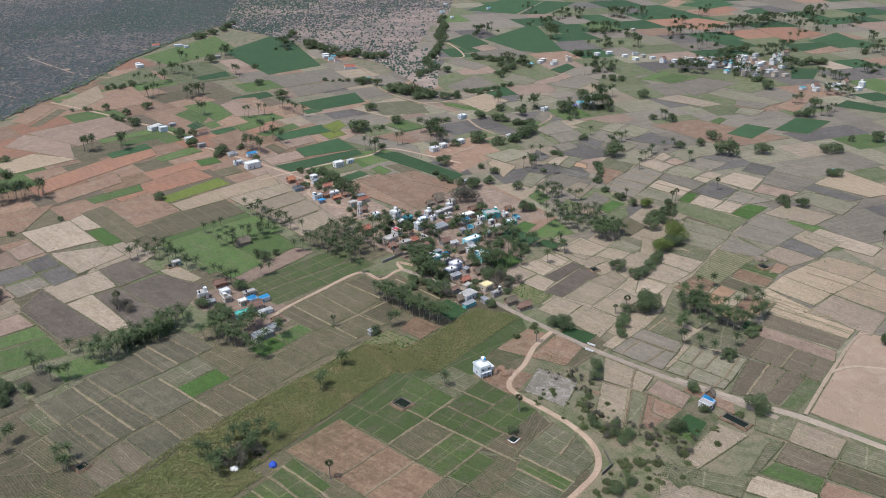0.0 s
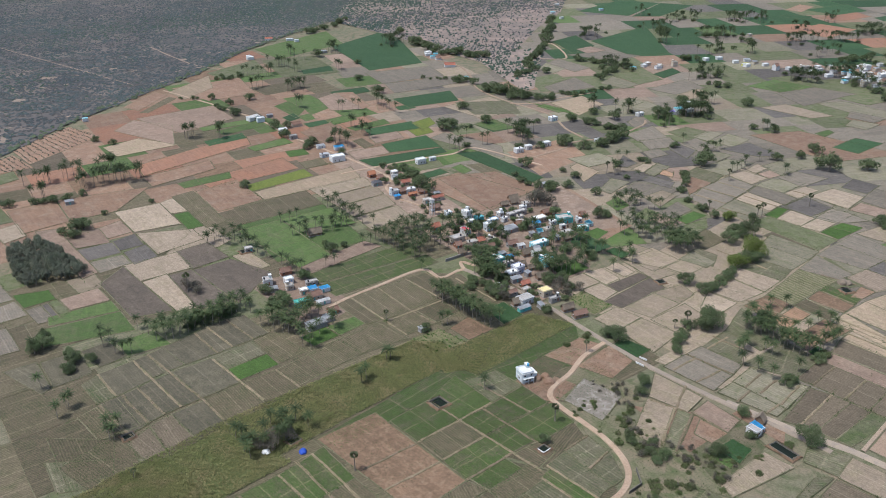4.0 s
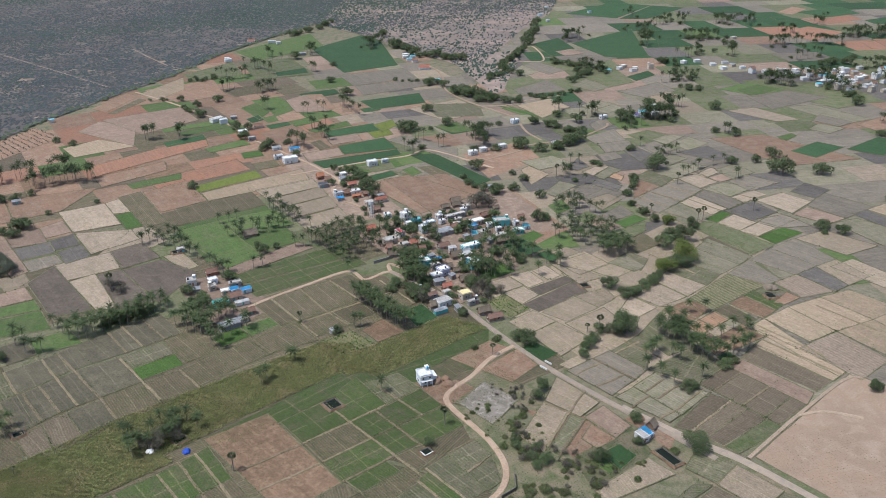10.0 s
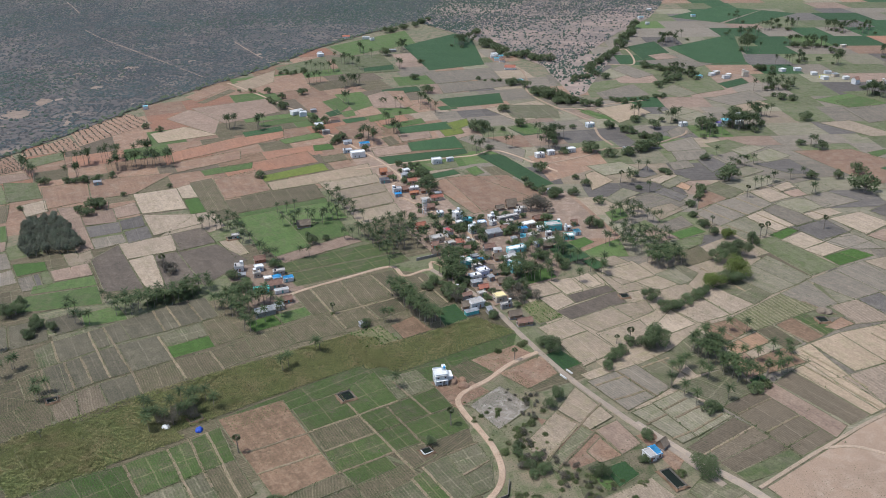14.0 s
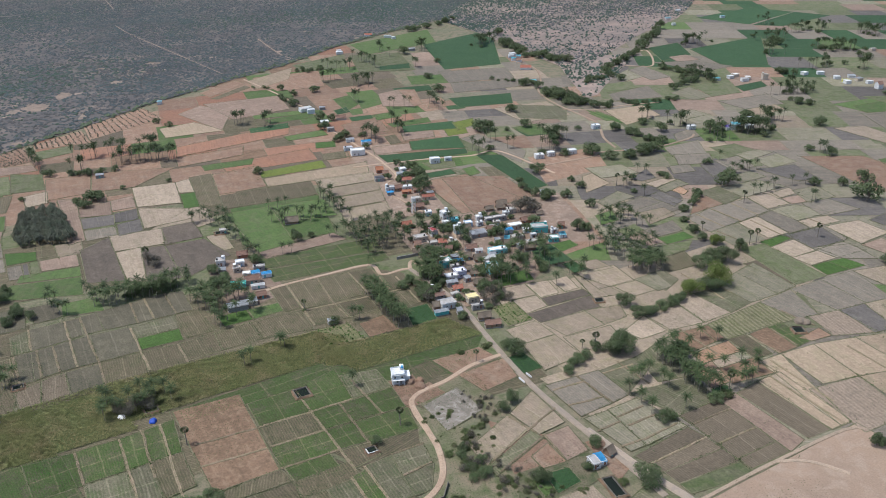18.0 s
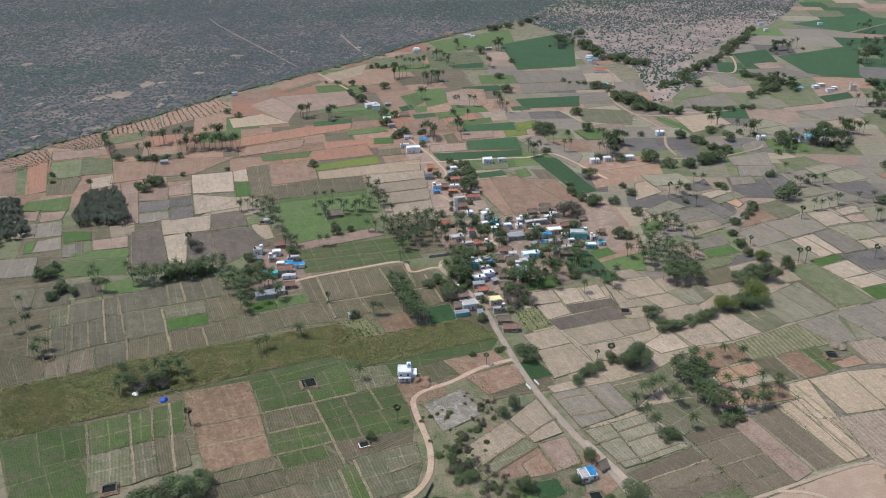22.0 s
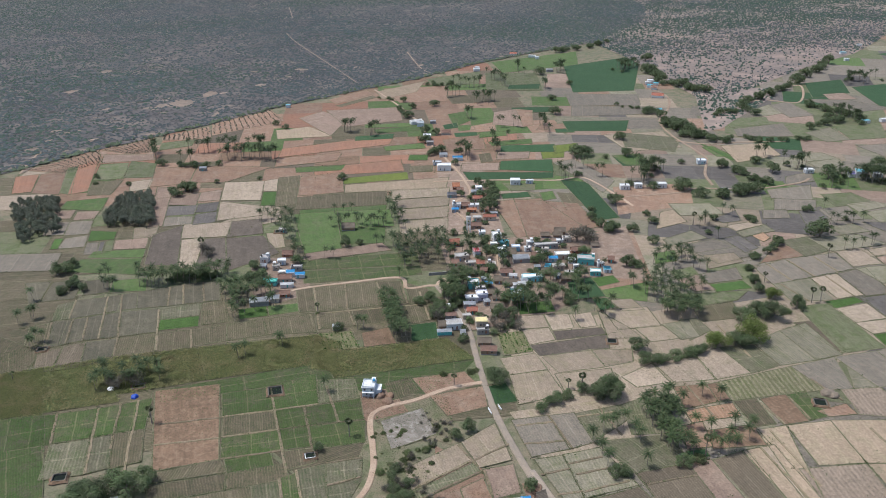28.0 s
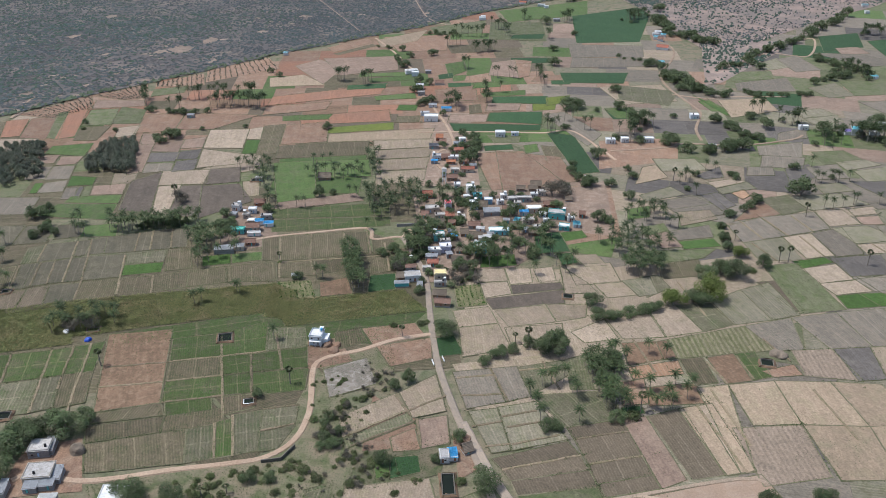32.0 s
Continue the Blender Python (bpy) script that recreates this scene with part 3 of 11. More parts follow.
field("grass", -144.6, 376.9, -141.9, 362.6, -103.6, 368.0, -100.9, 384.2)
field("bare", -142.6, 634.7, -130.5, 613.0, -90.4, 664.6, -100.5, 685.5)
field("olive", -130.7, 605.0, -123.7, 599.8, -86.0, 644.3, -91.0, 655.7)
field("bare", -80.6, 692.0, -58.5, 617.1, -4.1, 623.6, 0.3, 706.2)
field("grass", 65.1, 858.5, 75.1, 782.1, 186.0, 837.0, 200.1, 939.0)
field("olive", -4.5, 651.7, 2.4, 610.3, 50.4, 619.3, 48.4, 652.7)
field("grass", 3.1, 513.5, 4.4, 492.1, 21.4, 498.8, 20.4, 518.3)
field("bare", 17.5, 511.6, 14.5, 486.1, 42.7, 492.8, 42.8, 527.7)
field("deep", 163.0, 824.9, 148.7, 663.4, 224.6, 670.8, 290.2, 905.2)
field("deep", 102.4, 498.2, 101.5, 483.6, 120.5, 484.0, 121.1, 498.6)
field("bare", 89.7, 515.2, 82.2, 493.6, 118.5, 500.6, 117.9, 520.2)
field("bare", -12.9, 461.4, -9.3, 423.8, 27.3, 428.2, 26.7, 480.1)
field("red", 31.0, 472.1, 30.5, 452.5, 60.2, 453.1, 61.9, 482.8)
field("yellow", 77.4, 418.3, 76.1, 395.9, 96.2, 399.7, 100.1, 422.3)
field("grass", 30.5, 452.5, 33.4, 439.3, 73.1, 445.7, 74.4, 463.0)
field("olive", 19.3, 412.0, 20.0, 386.5, 30.6, 390.0, 29.6, 415.7)
field("deep", 29.7, 302.5, 30.3, 290.8, 53.5, 295.1, 51.9, 306.9)
field("deep", 82.2, 336.7, 96.3, 241.8, 113.6, 247.7, 104.3, 330.0)
field("grass", 61.2, 304.4, 61.7, 286.2, 73.0, 290.3, 72.3, 308.6)
field("olive", 75.1, 304.7, 76.4, 270.4, 91.8, 274.4, 87.4, 302.2)
field("bare", 21.4, 285.5, 32.7, 210.8, 85.4, 225.3, 59.9, 291.3)
field("grey", 146.8, 474.3, 158.7, 416.4, 212.9, 428.1, 209.8, 485.7)
field("deep", 140.8, 400.5, 143.8, 372.7, 170.8, 373.2, 164.2, 404.3)
field("grass", 231.2, 428.4, 235.8, 397.3, 252.0, 397.6, 242.7, 432.3)
field("grey", -144.3, 224.2, -136.9, 195.7, -126.7, 198.8, -132.3, 226.6)
field("grass", -226.1, 148.6, -223.4, 132.2, -201.1, 133.4, -206.6, 152.3)
field("loam", -280.0, 146.8, -264.7, 116.0, -260.1, 120.6, -264.4, 148.7)
field("loam", -262.9, 147.1, -259.1, 119.9, -241.1, 124.1, -245.1, 149.9)
field("loam", -244.0, 148.3, -237.3, 128.0, -223.4, 132.2, -229.6, 151.9)
field("grey", -241.3, 237.7, -235.7, 216.2, -221.3, 219.6, -224.4, 241.4)
field("bare", -249.9, 321.9, -242.4, 298.7, -214.2, 310.0, -214.9, 329.7)
field("green", -110.6, 159.3, -106.8, 140.8, -33.0, 152.1, -34.7, 165.9)
field("green", -114.0, 176.2, -110.9, 161.0, -34.9, 167.7, -36.4, 187.9)
field("grass", 121.3, 180.5, 118.2, 163.5, 133.6, 168.1, 137.4, 186.4)
field("olive", 123.8, 101.3, 123.4, 84.4, 147.8, 88.8, 149.7, 108.8)
field("common", 38.2, -97.6, 49.3, -149.9, 142.9, -124.4, 127.5, -72.8)
field("grass", -126.4, 270.2, -121.5, 200.9, -59.0, 204.2, -60.6, 281.2)
field("grass", -248.2, 31.1, -237.9, 2.0, -258.0, 4.0, -260.8, 30.4)
field("olive", -266.1, 79.8, -262.2, 42.8, -244.5, 39.7, -240.2, 64.5)
field("olive", -252.6, 89.2, -246.3, 67.0, -228.5, 69.3, -234.4, 97.6)
field("stubble", -268.7, 62.5, -266.1, 39.6, -248.5, 35.2, -227.8, 43.6)
field("bare", 38.8, 291.1, 40.4, 209.1, 95.1, 228.9, 87.9, 279.0)
field("pale", 216.8, 13.6, 222.6, -30.8, 240.9, -27.6, 238.6, 15.0)
field("grass", 399.4, 223.9, 394.5, 210.6, 418.0, 217.2, 420.0, 225.8)
field("red", 797.4, 597.1, 805.4, 529.2, 896.5, 553.9, 889.5, 613.8)
field("bare", 393.4, 236.0, 342.9, 249.9, 343.0, 161.4, 412.3, 144.3)
field("grass", 482.5, 383.7, 496.8, 338.0, 575.0, 349.7, 544.2, 392.4)
field("rice", 230.6, 452.9, 237.5, 413.3, 244.9, 385.8, 253.6, 387.3)
field("stubble", 164.9, 482.9, 159.6, 432.5, 201.6, 413.6, 221.1, 460.2)
field("grass", 140.9, 404.3, 147.3, 375.8, 169.8, 375.0, 167.1, 408.8)
field("cane", -250.9, 38.3, -234.7, -0.3, -209.7, 2.8, -226.6, 44.4)
field("green", -239.9, -0.5, -214.9, -58.7, -183.6, -60.8, -208.2, 1.7)
field("olive", -263.9, 55.5, -252.5, 28.8, -233.7, 42.7, -235.1, 69.4)
field("deep", 638.9, 900.7, 785.1, 965.5, 823.9, 902.3, 683.1, 820.5)
field("deep", 825.6, 901.3, 857.0, 851.8, 722.9, 790.6, 683.5, 813.7)
field("deep", 980.4, 720.2, 1097.1, 724.6, 1062.6, 657.8, 983.0, 657.4)
field("deep", 1010.6, 609.0, 1070.1, 612.7, 1029.4, 560.9, 995.9, 580.5)
field("deep", 905.0, 703.3, 939.8, 669.7, 914.9, 652.6, 893.6, 677.6)
field("red", 849.1, 488.1, 897.1, 484.8, 847.3, 429.3, 823.0, 452.1)
field("grass", 498.0, 371.3, 558.2, 380.3, 559.8, 357.4, 489.9, 338.4)
field("bare", 953.7, 736.0, 1026.2, 766.7, 1026.4, 736.4, 957.5, 705.9)
field("red", 931.9, 655.1, 1036.7, 659.2, 1017.6, 617.6, 939.9, 613.3)
field("cane", -200.4, 53.3, -153.7, 63.2, -141.0, 31.2, -181.4, 19.1)
field("cane", -262.3, 32.9, -200.4, 53.3, -178.0, 13.2, -245.6, -4.3)
field("cane", -153.7, 63.2, -89.2, 75.7, -85.6, 45.4, -141.0, 31.2)
field("bare", -380.4, 375.8, -335.3, 433.5, -319.9, 398.2, -341.3, 365.3)
field("bare", -333.2, 435.2, -296.8, 477.7, -280.9, 431.3, -301.3, 422.2)
field("bare", -290.1, 481.2, -252.6, 518.1, -239.5, 473.3, -286.5, 467.1)
field("bare", -252.0, 529.1, -199.4, 587.0, -178.1, 539.3, -241.6, 483.5)
field("cane", -86.5, 57.2, -45.1, 64.2, -77.6, 31.0, -81.8, 41.8)
field("cane", -45.1, 64.2, -20.6, 69.2, -5.7, 48.1, -77.6, 31.0)
field("stubble", 20.9, -82.0, 28.2, -97.3, 12.1, -102.6, 7.4, -89.6)
field("grey", 27.7, -97.9, 32.6, -118.3, 16.8, -122.3, 11.6, -103.2)
field("stubble", 32.3, -119.0, 39.4, -133.5, 23.1, -141.7, 17.1, -123.4)
field("dark", 10.3, -103.7, 15.4, -122.6, 2.3, -125.9, -4.4, -107.5)
field("grass", -5.0, -107.9, 1.7, -126.3, -8.1, -129.3, -16.2, -107.9)
field("olive", 15.1, -123.3, 21.4, -142.6, 10.6, -148.0, 2.9, -126.8)
field("pale", -18.8, -106.8, -8.6, -130.1, -20.7, -132.0, -30.3, -110.7)
field("bare", 0.7, -126.8, 8.3, -146.7, -1.3, -150.7, -10.4, -130.0)
field("stubble", 3.2, -98.8, 10.1, -102.6, -20.3, -108.3, -21.3, -105.8)
field("stubble", -41.6, -81.4, -23.5, -107.5, -34.8, -112.2, -49.3, -84.8)
field("grey", -50.8, -85.4, -35.9, -113.0, -47.4, -115.5, -62.7, -94.1)
field("cane", -92.1, 75.2, -77.3, 66.0, -80.9, 38.3, -89.8, 40.2)
field("dark", 22.5, -65.9, 26.7, -72.4, 58.7, -63.2, 54.6, -54.3)
field("dark", 26.7, -72.4, 29.6, -78.6, 60.7, -71.8, 58.7, -63.2)
field("dark", 29.6, -78.6, 31.8, -86.5, 63.7, -81.1, 60.7, -71.8)
field("moss", 31.8, -86.5, 33.4, -92.9, 65.6, -90.3, 63.7, -81.1)
field("dark", 54.8, -46.0, 57.2, -53.6, 80.5, -47.8, 79.0, -40.0)
field("dark", 57.2, -53.6, 60.7, -68.5, 83.3, -63.1, 80.5, -47.8)
field("dark", 60.7, -68.5, 62.4, -79.9, 85.1, -74.2, 83.3, -63.1)
field("dark", 62.4, -79.9, 64.0, -87.1, 87.1, -81.9, 85.1, -74.2)
field("clod", 79.0, -40.0, 87.1, -81.9, 98.0, -76.8, 89.6, -37.5)
field("dark", 90.2, -37.9, 99.7, -76.8, 113.5, -74.0, 104.8, -32.2)
field("tan", 104.8, -32.2, 114.0, -74.3, 119.7, -73.0, 113.8, -30.0)
field("tan", 116.6, -17.2, 119.7, -73.0, 125.7, -71.9, 131.3, -14.4)
field("tan", 131.3, -14.4, 133.6, -43.1, 154.5, -42.4, 153.2, -11.0)
field("tan", 153.2, -11.0, 154.5, -42.4, 182.5, -43.0, 178.6, -11.4)
field("furrow", 169.8, 14.2, 168.8, -6.8, 194.0, -11.2, 189.8, 15.5)
field("furrow", 124.2, -44.8, 126.1, -80.0, 154.7, -74.3, 154.5, -42.4)
field("tan", 154.5, -42.4, 157.1, -76.4, 181.3, -75.3, 182.5, -43.0)
field("tan", 182.5, -43.0, 181.3, -75.3, 200.9, -75.0, 202.0, -41.6)
field("tan", 178.6, -11.4, 182.5, -43.0, 206.8, -41.5, 200.9, -12.8)
field("soot", 190.6, 15.5, 191.6, -10.8, 205.5, -9.2, 209.2, 17.8)
field("grey", 209.2, 17.8, 205.5, -9.2, 226.5, -7.1, 228.9, 19.2)
field("olive", 113.7, 6.0, 116.3, -15.5, 127.6, -13.2, 126.0, 7.1)
field("brown", 127.4, 7.1, 130.6, -14.0, 143.5, -11.2, 141.4, 11.2)
field("green", 141.4, 11.2, 143.5, -11.2, 153.6, -8.4, 151.8, 12.9)
field("bare", 150.0, -3.5, 154.1, -8.4, 168.2, -6.4, 166.9, 2.2)
field("yolive", 106.1, 20.5, 106.8, 4.9, 162.2, 14.0, 154.3, 35.9)
field("clay", 154.3, 35.9, 162.2, 14.0, 176.6, 14.3, 180.6, 44.6)
field("clay", 180.6, 44.6, 189.3, 15.5, 210.6, 17.8, 205.9, 50.1)
field("clay", 205.9, 50.1, 210.6, 17.8, 228.9, 19.2, 232.7, 54.6)
field("orange", 88.4, -1.5, 89.2, -11.3, 113.9, -6.4, 113.4, 4.5)
field("brown", 88.8, 19.1, 89.1, -0.5, 113.5, 7.4, 111.9, 21.6)
field("bare", 83.6, -13.6, 81.1, -30.6, 93.2, -29.2, 94.5, -10.3)
field("deep", 80.4, -31.8, 79.2, -38.8, 89.9, -35.9, 89.3, -30.5)
field("stubble", 37.0, -2.4, 41.9, -24.0, 61.4, -7.4, 60.1, 4.1)
field("stubble", 41.9, -24.0, 54.8, -46.0, 79.0, -40.0, 78.9, -19.2)
field("stubble", 60.1, 4.1, 59.9, -19.5, 78.9, -19.2, 86.3, 17.6)
field("clay", 6.8, -6.5, 13.1, -34.2, 30.4, -29.1, 24.6, -3.5)
field("clay", 24.6, -3.5, 30.4, -29.1, 41.8, -24.8, 37.1, -1.5)
field("haze", 13.8, -35.7, 23.0, -62.9, 31.1, -60.7, 26.5, -33.2)
field("haze", 26.6, -32.8, 31.3, -61.0, 54.9, -53.6, 43.6, -28.1)
field("pale", 19.9, 94.1, 21.2, 78.8, 37.2, 81.0, 35.8, 95.7)
field("pale", 21.5, 78.2, 23.8, 61.4, 38.6, 66.5, 36.9, 80.4)
field("pale", 36.1, 95.7, 38.2, 76.6, 50.9, 79.4, 50.6, 96.0)
field("pale", 52.2, 95.3, 54.6, 79.4, 64.2, 81.5, 63.7, 98.3)
field("umber", 23.8, 60.8, 27.6, 49.7, 66.1, 56.8, 67.2, 71.4)
field("umber", 38.2, 75.9, 38.9, 65.9, 67.2, 72.0, 66.2, 79.6)
field("grove", 7.1, 74.1, 9.3, 51.1, 24.8, 54.3, 21.8, 76.9)
field("grey", 6.4, 48.2, 9.9, 31.7, 30.0, 36.4, 25.6, 52.6)
field("grey", 9.9, 31.7, 11.5, 5.6, 35.3, 13.2, 30.0, 35.8)
field("grey", 28.5, 48.6, 35.0, 33.2, 59.7, 38.0, 55.6, 56.0)
field("grey", 55.6, 56.0, 59.7, 38.0, 75.2, 42.7, 77.8, 55.3)
field("grey", 32.9, 32.1, 35.4, 15.7, 62.0, 21.2, 62.4, 36.9)
field("pale", 65.7, 28.5, 71.4, 18.8, 88.6, 22.7, 84.5, 41.2)
field("pale", 84.7, 42.3, 90.8, 22.7, 112.0, 24.6, 108.8, 47.2)
field("pale", 109.1, 48.3, 112.6, 24.6, 132.1, 30.2, 124.0, 56.1)
field("stubble", 124.0, 56.1, 131.9, 29.7, 149.5, 36.9, 143.3, 58.2)
field("haze", 143.9, 60.6, 149.5, 36.9, 170.1, 41.6, 163.2, 73.1)
field("haze", 163.2, 73.1, 170.1, 41.6, 186.4, 46.9, 181.4, 81.7)
field("moss", 184.8, 101.9, 187.1, 48.0, 212.4, 53.0, 206.0, 105.1)
field("pale", 205.4, 98.1, 209.7, 80.9, 230.4, 85.8, 228.0, 104.8)
field("pale", 209.1, 80.9, 213.1, 67.8, 234.8, 72.5, 231.0, 85.2)
field("rice", 212.8, 67.2, 213.2, 53.6, 232.0, 56.3, 226.1, 69.9)
field("rice", 226.1, 69.9, 232.0, 56.3, 244.7, 58.3, 239.4, 71.4)
field("rice", 203.8, 107.2, 206.1, 98.1, 226.9, 106.2, 224.5, 112.6)
field("clay", 229.2, 111.9, 230.4, 85.8, 262.2, 95.1, 263.7, 119.1)
field("clay", 230.4, 85.8, 235.7, 72.6, 259.7, 76.7, 255.5, 92.9)
field("clay", 180.2, 155.5, 182.5, 131.3, 212.2, 141.3, 204.8, 168.9)
field("clay", 204.8, 168.9, 212.2, 141.3, 243.7, 152.5, 243.0, 178.5)
field("haze", 182.5, 131.3, 185.0, 107.5, 210.2, 109.4, 209.2, 139.6)
field("pale", 209.2, 139.6, 213.4, 110.9, 231.4, 114.9, 228.8, 145.6)
field("clay", 228.8, 145.6, 231.5, 113.4, 249.7, 117.4, 251.5, 154.3)
field("haze", 244.4, 154.1, 250.4, 131.0, 282.2, 137.0, 268.6, 157.1)
field("pale", 250.1, 130.2, 251.3, 117.4, 278.2, 121.6, 276.8, 133.0)
field("pale", 243.7, 180.4, 244.3, 155.8, 266.2, 159.6, 263.1, 182.6)
field("bare", 185.8, 162.4, 221.0, 173.6, 221.8, 190.2, 208.4, 191.8)
field("stubble", 214.7, 199.6, 220.4, 171.8, 240.3, 181.2, 236.4, 206.9)
field("haze", 235.3, 203.9, 241.8, 180.3, 285.5, 191.3, 274.1, 209.6)
field("pale", 266.8, 182.6, 267.0, 171.8, 286.3, 176.6, 286.1, 188.5)
field("clod", 266.7, 170.9, 266.5, 158.8, 285.5, 159.1, 284.7, 173.0)
field("rice", 143.4, 132.1, 144.2, 121.4, 168.4, 126.4, 166.0, 137.2)
field("moss", 120.1, 118.7, 123.3, 102.2, 153.1, 110.5, 164.2, 123.3)
field("grey", 77.5, 112.8, 82.2, 98.6, 95.4, 100.3, 91.0, 114.5)
field("grey", 71.0, 99.8, 74.6, 76.6, 100.0, 80.2, 97.6, 103.8)
field("grey", 84.2, 78.7, 89.4, 62.6, 106.7, 66.5, 100.2, 81.5)
field("haze", 100.4, 82.2, 106.4, 64.7, 117.6, 68.0, 117.0, 87.1)
field("grey", 67.8, 99.8, 67.3, 67.1, 85.6, 67.4, 81.2, 79.9)
field("rice", 22.5, 109.6, 22.2, 96.2, 43.4, 99.3, 42.6, 113.6)
field("deep", 56.5, 140.8, 56.0, 113.9, 76.4, 117.9, 72.7, 145.2)
field("deep", 67.7, 114.1, 69.4, 99.8, 79.6, 103.5, 76.2, 115.7)
field("rice", 72.5, 143.6, 74.6, 130.9, 89.2, 137.4, 87.0, 147.1)
field("green", -203.1, 4.1, -197.1, -19.0, -181.3, -15.2, -185.7, 7.8)
field("green", -185.7, 7.8, -181.3, -15.2, -172.1, -12.4, -176.1, 10.9)
field("green", -176.1, 10.9, -172.1, -12.4, -159.1, -9.0, -162.9, 16.2)
field("stubble", -197.2, -19.8, -192.4, -44.0, -175.1, -40.6, -181.1, -15.7)
field("stubble", -181.1, -15.7, -175.1, -40.6, -166.1, -36.6, -172.1, -12.4)
field("olive", -172.1, -12.4, -165.8, -37.4, -153.6, -32.4, -159.1, -9.0)
field("green", -223.9, 1.4, -215.2, -24.4, -197.2, -19.8, -203.4, 3.6)
field("brown", -163.8, 22.3, -147.1, -39.4, -120.6, -32.2, -133.4, 27.5)
field("green", -130.6, 18.8, -126.2, -0.7, -103.0, 4.5, -108.1, 24.3)
field("olive", -126.1, -1.1, -123.1, -16.4, -98.3, -10.7, -102.9, 4.0)
field("green", -123.0, -16.8, -120.3, -31.8, -94.3, -26.4, -98.1, -11.5)
field("green", -108.1, 24.3, -103.0, 4.5, -82.8, 8.7, -87.2, 36.4)
field("stubble", -85.8, 30.0, -82.8, 8.7, -63.3, 13.9, -67.4, 30.3)
field("green", -102.9, 4.0, -98.3, -10.7, -85.9, -8.2, -89.1, 6.1)
field("green", -89.1, 6.1, -85.9, -8.2, -60.4, -4.1, -63.2, 13.4)
field("green", -98.1, -11.5, -94.3, -26.4, -82.3, -24.1, -85.7, -9.1)
field("green", -85.7, -9.1, -81.1, -26.2, -58.8, -21.6, -59.9, -5.0)
field("olive", -94.1, -27.2, -90.8, -40.3, -78.6, -35.0, -81.4, -25.0)
field("stubble", -74.5, -36.1, -72.9, -50.1, -59.1, -45.4, -59.5, -32.3)
field("stubble", -73.6, -51.6, -71.0, -63.5, -63.6, -61.7, -58.5, -46.2)
field("stubble", -86.7, -40.2, -80.5, -65.7, -71.1, -62.8, -74.9, -36.5)
field("olive", -146.0, -40.1, -147.4, -47.7, -116.1, -40.8, -120.1, -32.2)
field("olive", -146.9, -48.8, -143.0, -59.6, -113.8, -51.9, -115.9, -41.5)
field("olive", -142.7, -60.3, -136.3, -77.2, -98.8, -70.7, -103.7, -49.9)
field("olive", -115.9, -41.5, -113.8, -51.9, -88.6, -46.0, -92.1, -35.3)
field("stubble", -103.5, -49.9, -98.8, -70.7, -87.6, -67.8, -92.5, -46.0)
field("green", -92.6, -45.3, -87.6, -67.8, -80.7, -65.7, -86.5, -42.1)
field("loam", -242.0, 95.6, -233.6, 64.7, -224.3, 69.3, -231.9, 97.8)
field("loam", -231.9, 97.8, -225.2, 69.3, -217.4, 72.6, -224.4, 100.1)
field("loam", -224.4, 100.1, -217.4, 72.6, -209.2, 74.7, -216.0, 103.8)
field("loam", -215.7, 103.1, -208.8, 74.7, -199.9, 76.8, -207.0, 106.2)
field("loam", -207.0, 106.2, -199.9, 76.8, -180.0, 81.7, -186.8, 109.5)
field("loam", -239.4, 122.0, -234.2, 97.8, -216.3, 104.6, -221.9, 126.2)
field("stubble", -247.5, 115.8, -243.0, 95.5, -234.2, 97.8, -239.1, 121.3)
field("loam", -221.9, 126.2, -215.9, 105.3, -210.2, 107.6, -214.2, 128.7)
field("loam", -214.2, 128.7, -210.2, 107.6, -199.7, 110.0, -206.1, 132.0)
field("loam", -206.1, 132.0, -199.7, 110.0, -183.2, 112.5, -188.2, 138.8)
field("loam", -188.2, 138.8, -182.5, 112.5, -174.2, 114.9, -180.8, 142.2)
field("loam", -180.8, 142.2, -174.2, 114.9, -162.8, 117.3, -169.6, 144.9)
field("loam", -169.6, 144.9, -162.4, 117.3, -153.6, 119.8, -159.3, 145.1)
field("stubble", -185.3, 108.0, -182.3, 95.2, -161.2, 100.5, -163.9, 116.6)
field("rice", -182.3, 95.2, -179.8, 83.0, -158.6, 87.4, -160.9, 99.8)
field("olive", -163.9, 116.6, -156.8, 88.8, -142.4, 92.5, -150.5, 118.3)
field("olive", -198.8, 75.5, -195.0, 51.5, -174.4, 56.6, -179.5, 80.4)
field("olive", -179.5, 80.4, -174.4, 56.6, -156.2, 63.6, -161.4, 83.4)
field("olive", -161.4, 83.4, -156.6, 64.9, -139.2, 70.8, -143.0, 89.1)
field("olive", -143.2, 89.8, -139.2, 70.8, -118.9, 76.3, -123.6, 94.9)
field("loam", -214.9, 71.3, -208.8, 45.5, -195.0, 51.5, -199.2, 74.8)
field("dark", -225.0, 67.4, -221.6, 41.3, -208.8, 45.5, -214.7, 70.7)
field("dark", -236.1, 58.5, -229.6, 39.4, -221.6, 42.4, -225.6, 66.1)
field("olive", -123.6, 94.9, -118.9, 76.3, -91.1, 78.7, -95.6, 101.7)
field("olive", -110.8, 134.6, -104.6, 102.3, -95.1, 103.9, -100.5, 135.6)
field("olive", -99.8, 135.6, -94.8, 102.5, -77.2, 105.6, -81.0, 138.3)
field("olive", -80.7, 138.3, -76.9, 105.6, -58.6, 110.3, -61.7, 140.3)
field("olive", -61.4, 141.1, -56.6, 110.4, -43.6, 113.5, -47.2, 143.0)
field("olive", -93.7, 100.4, -90.8, 82.0, -71.8, 85.7, -76.2, 103.5)
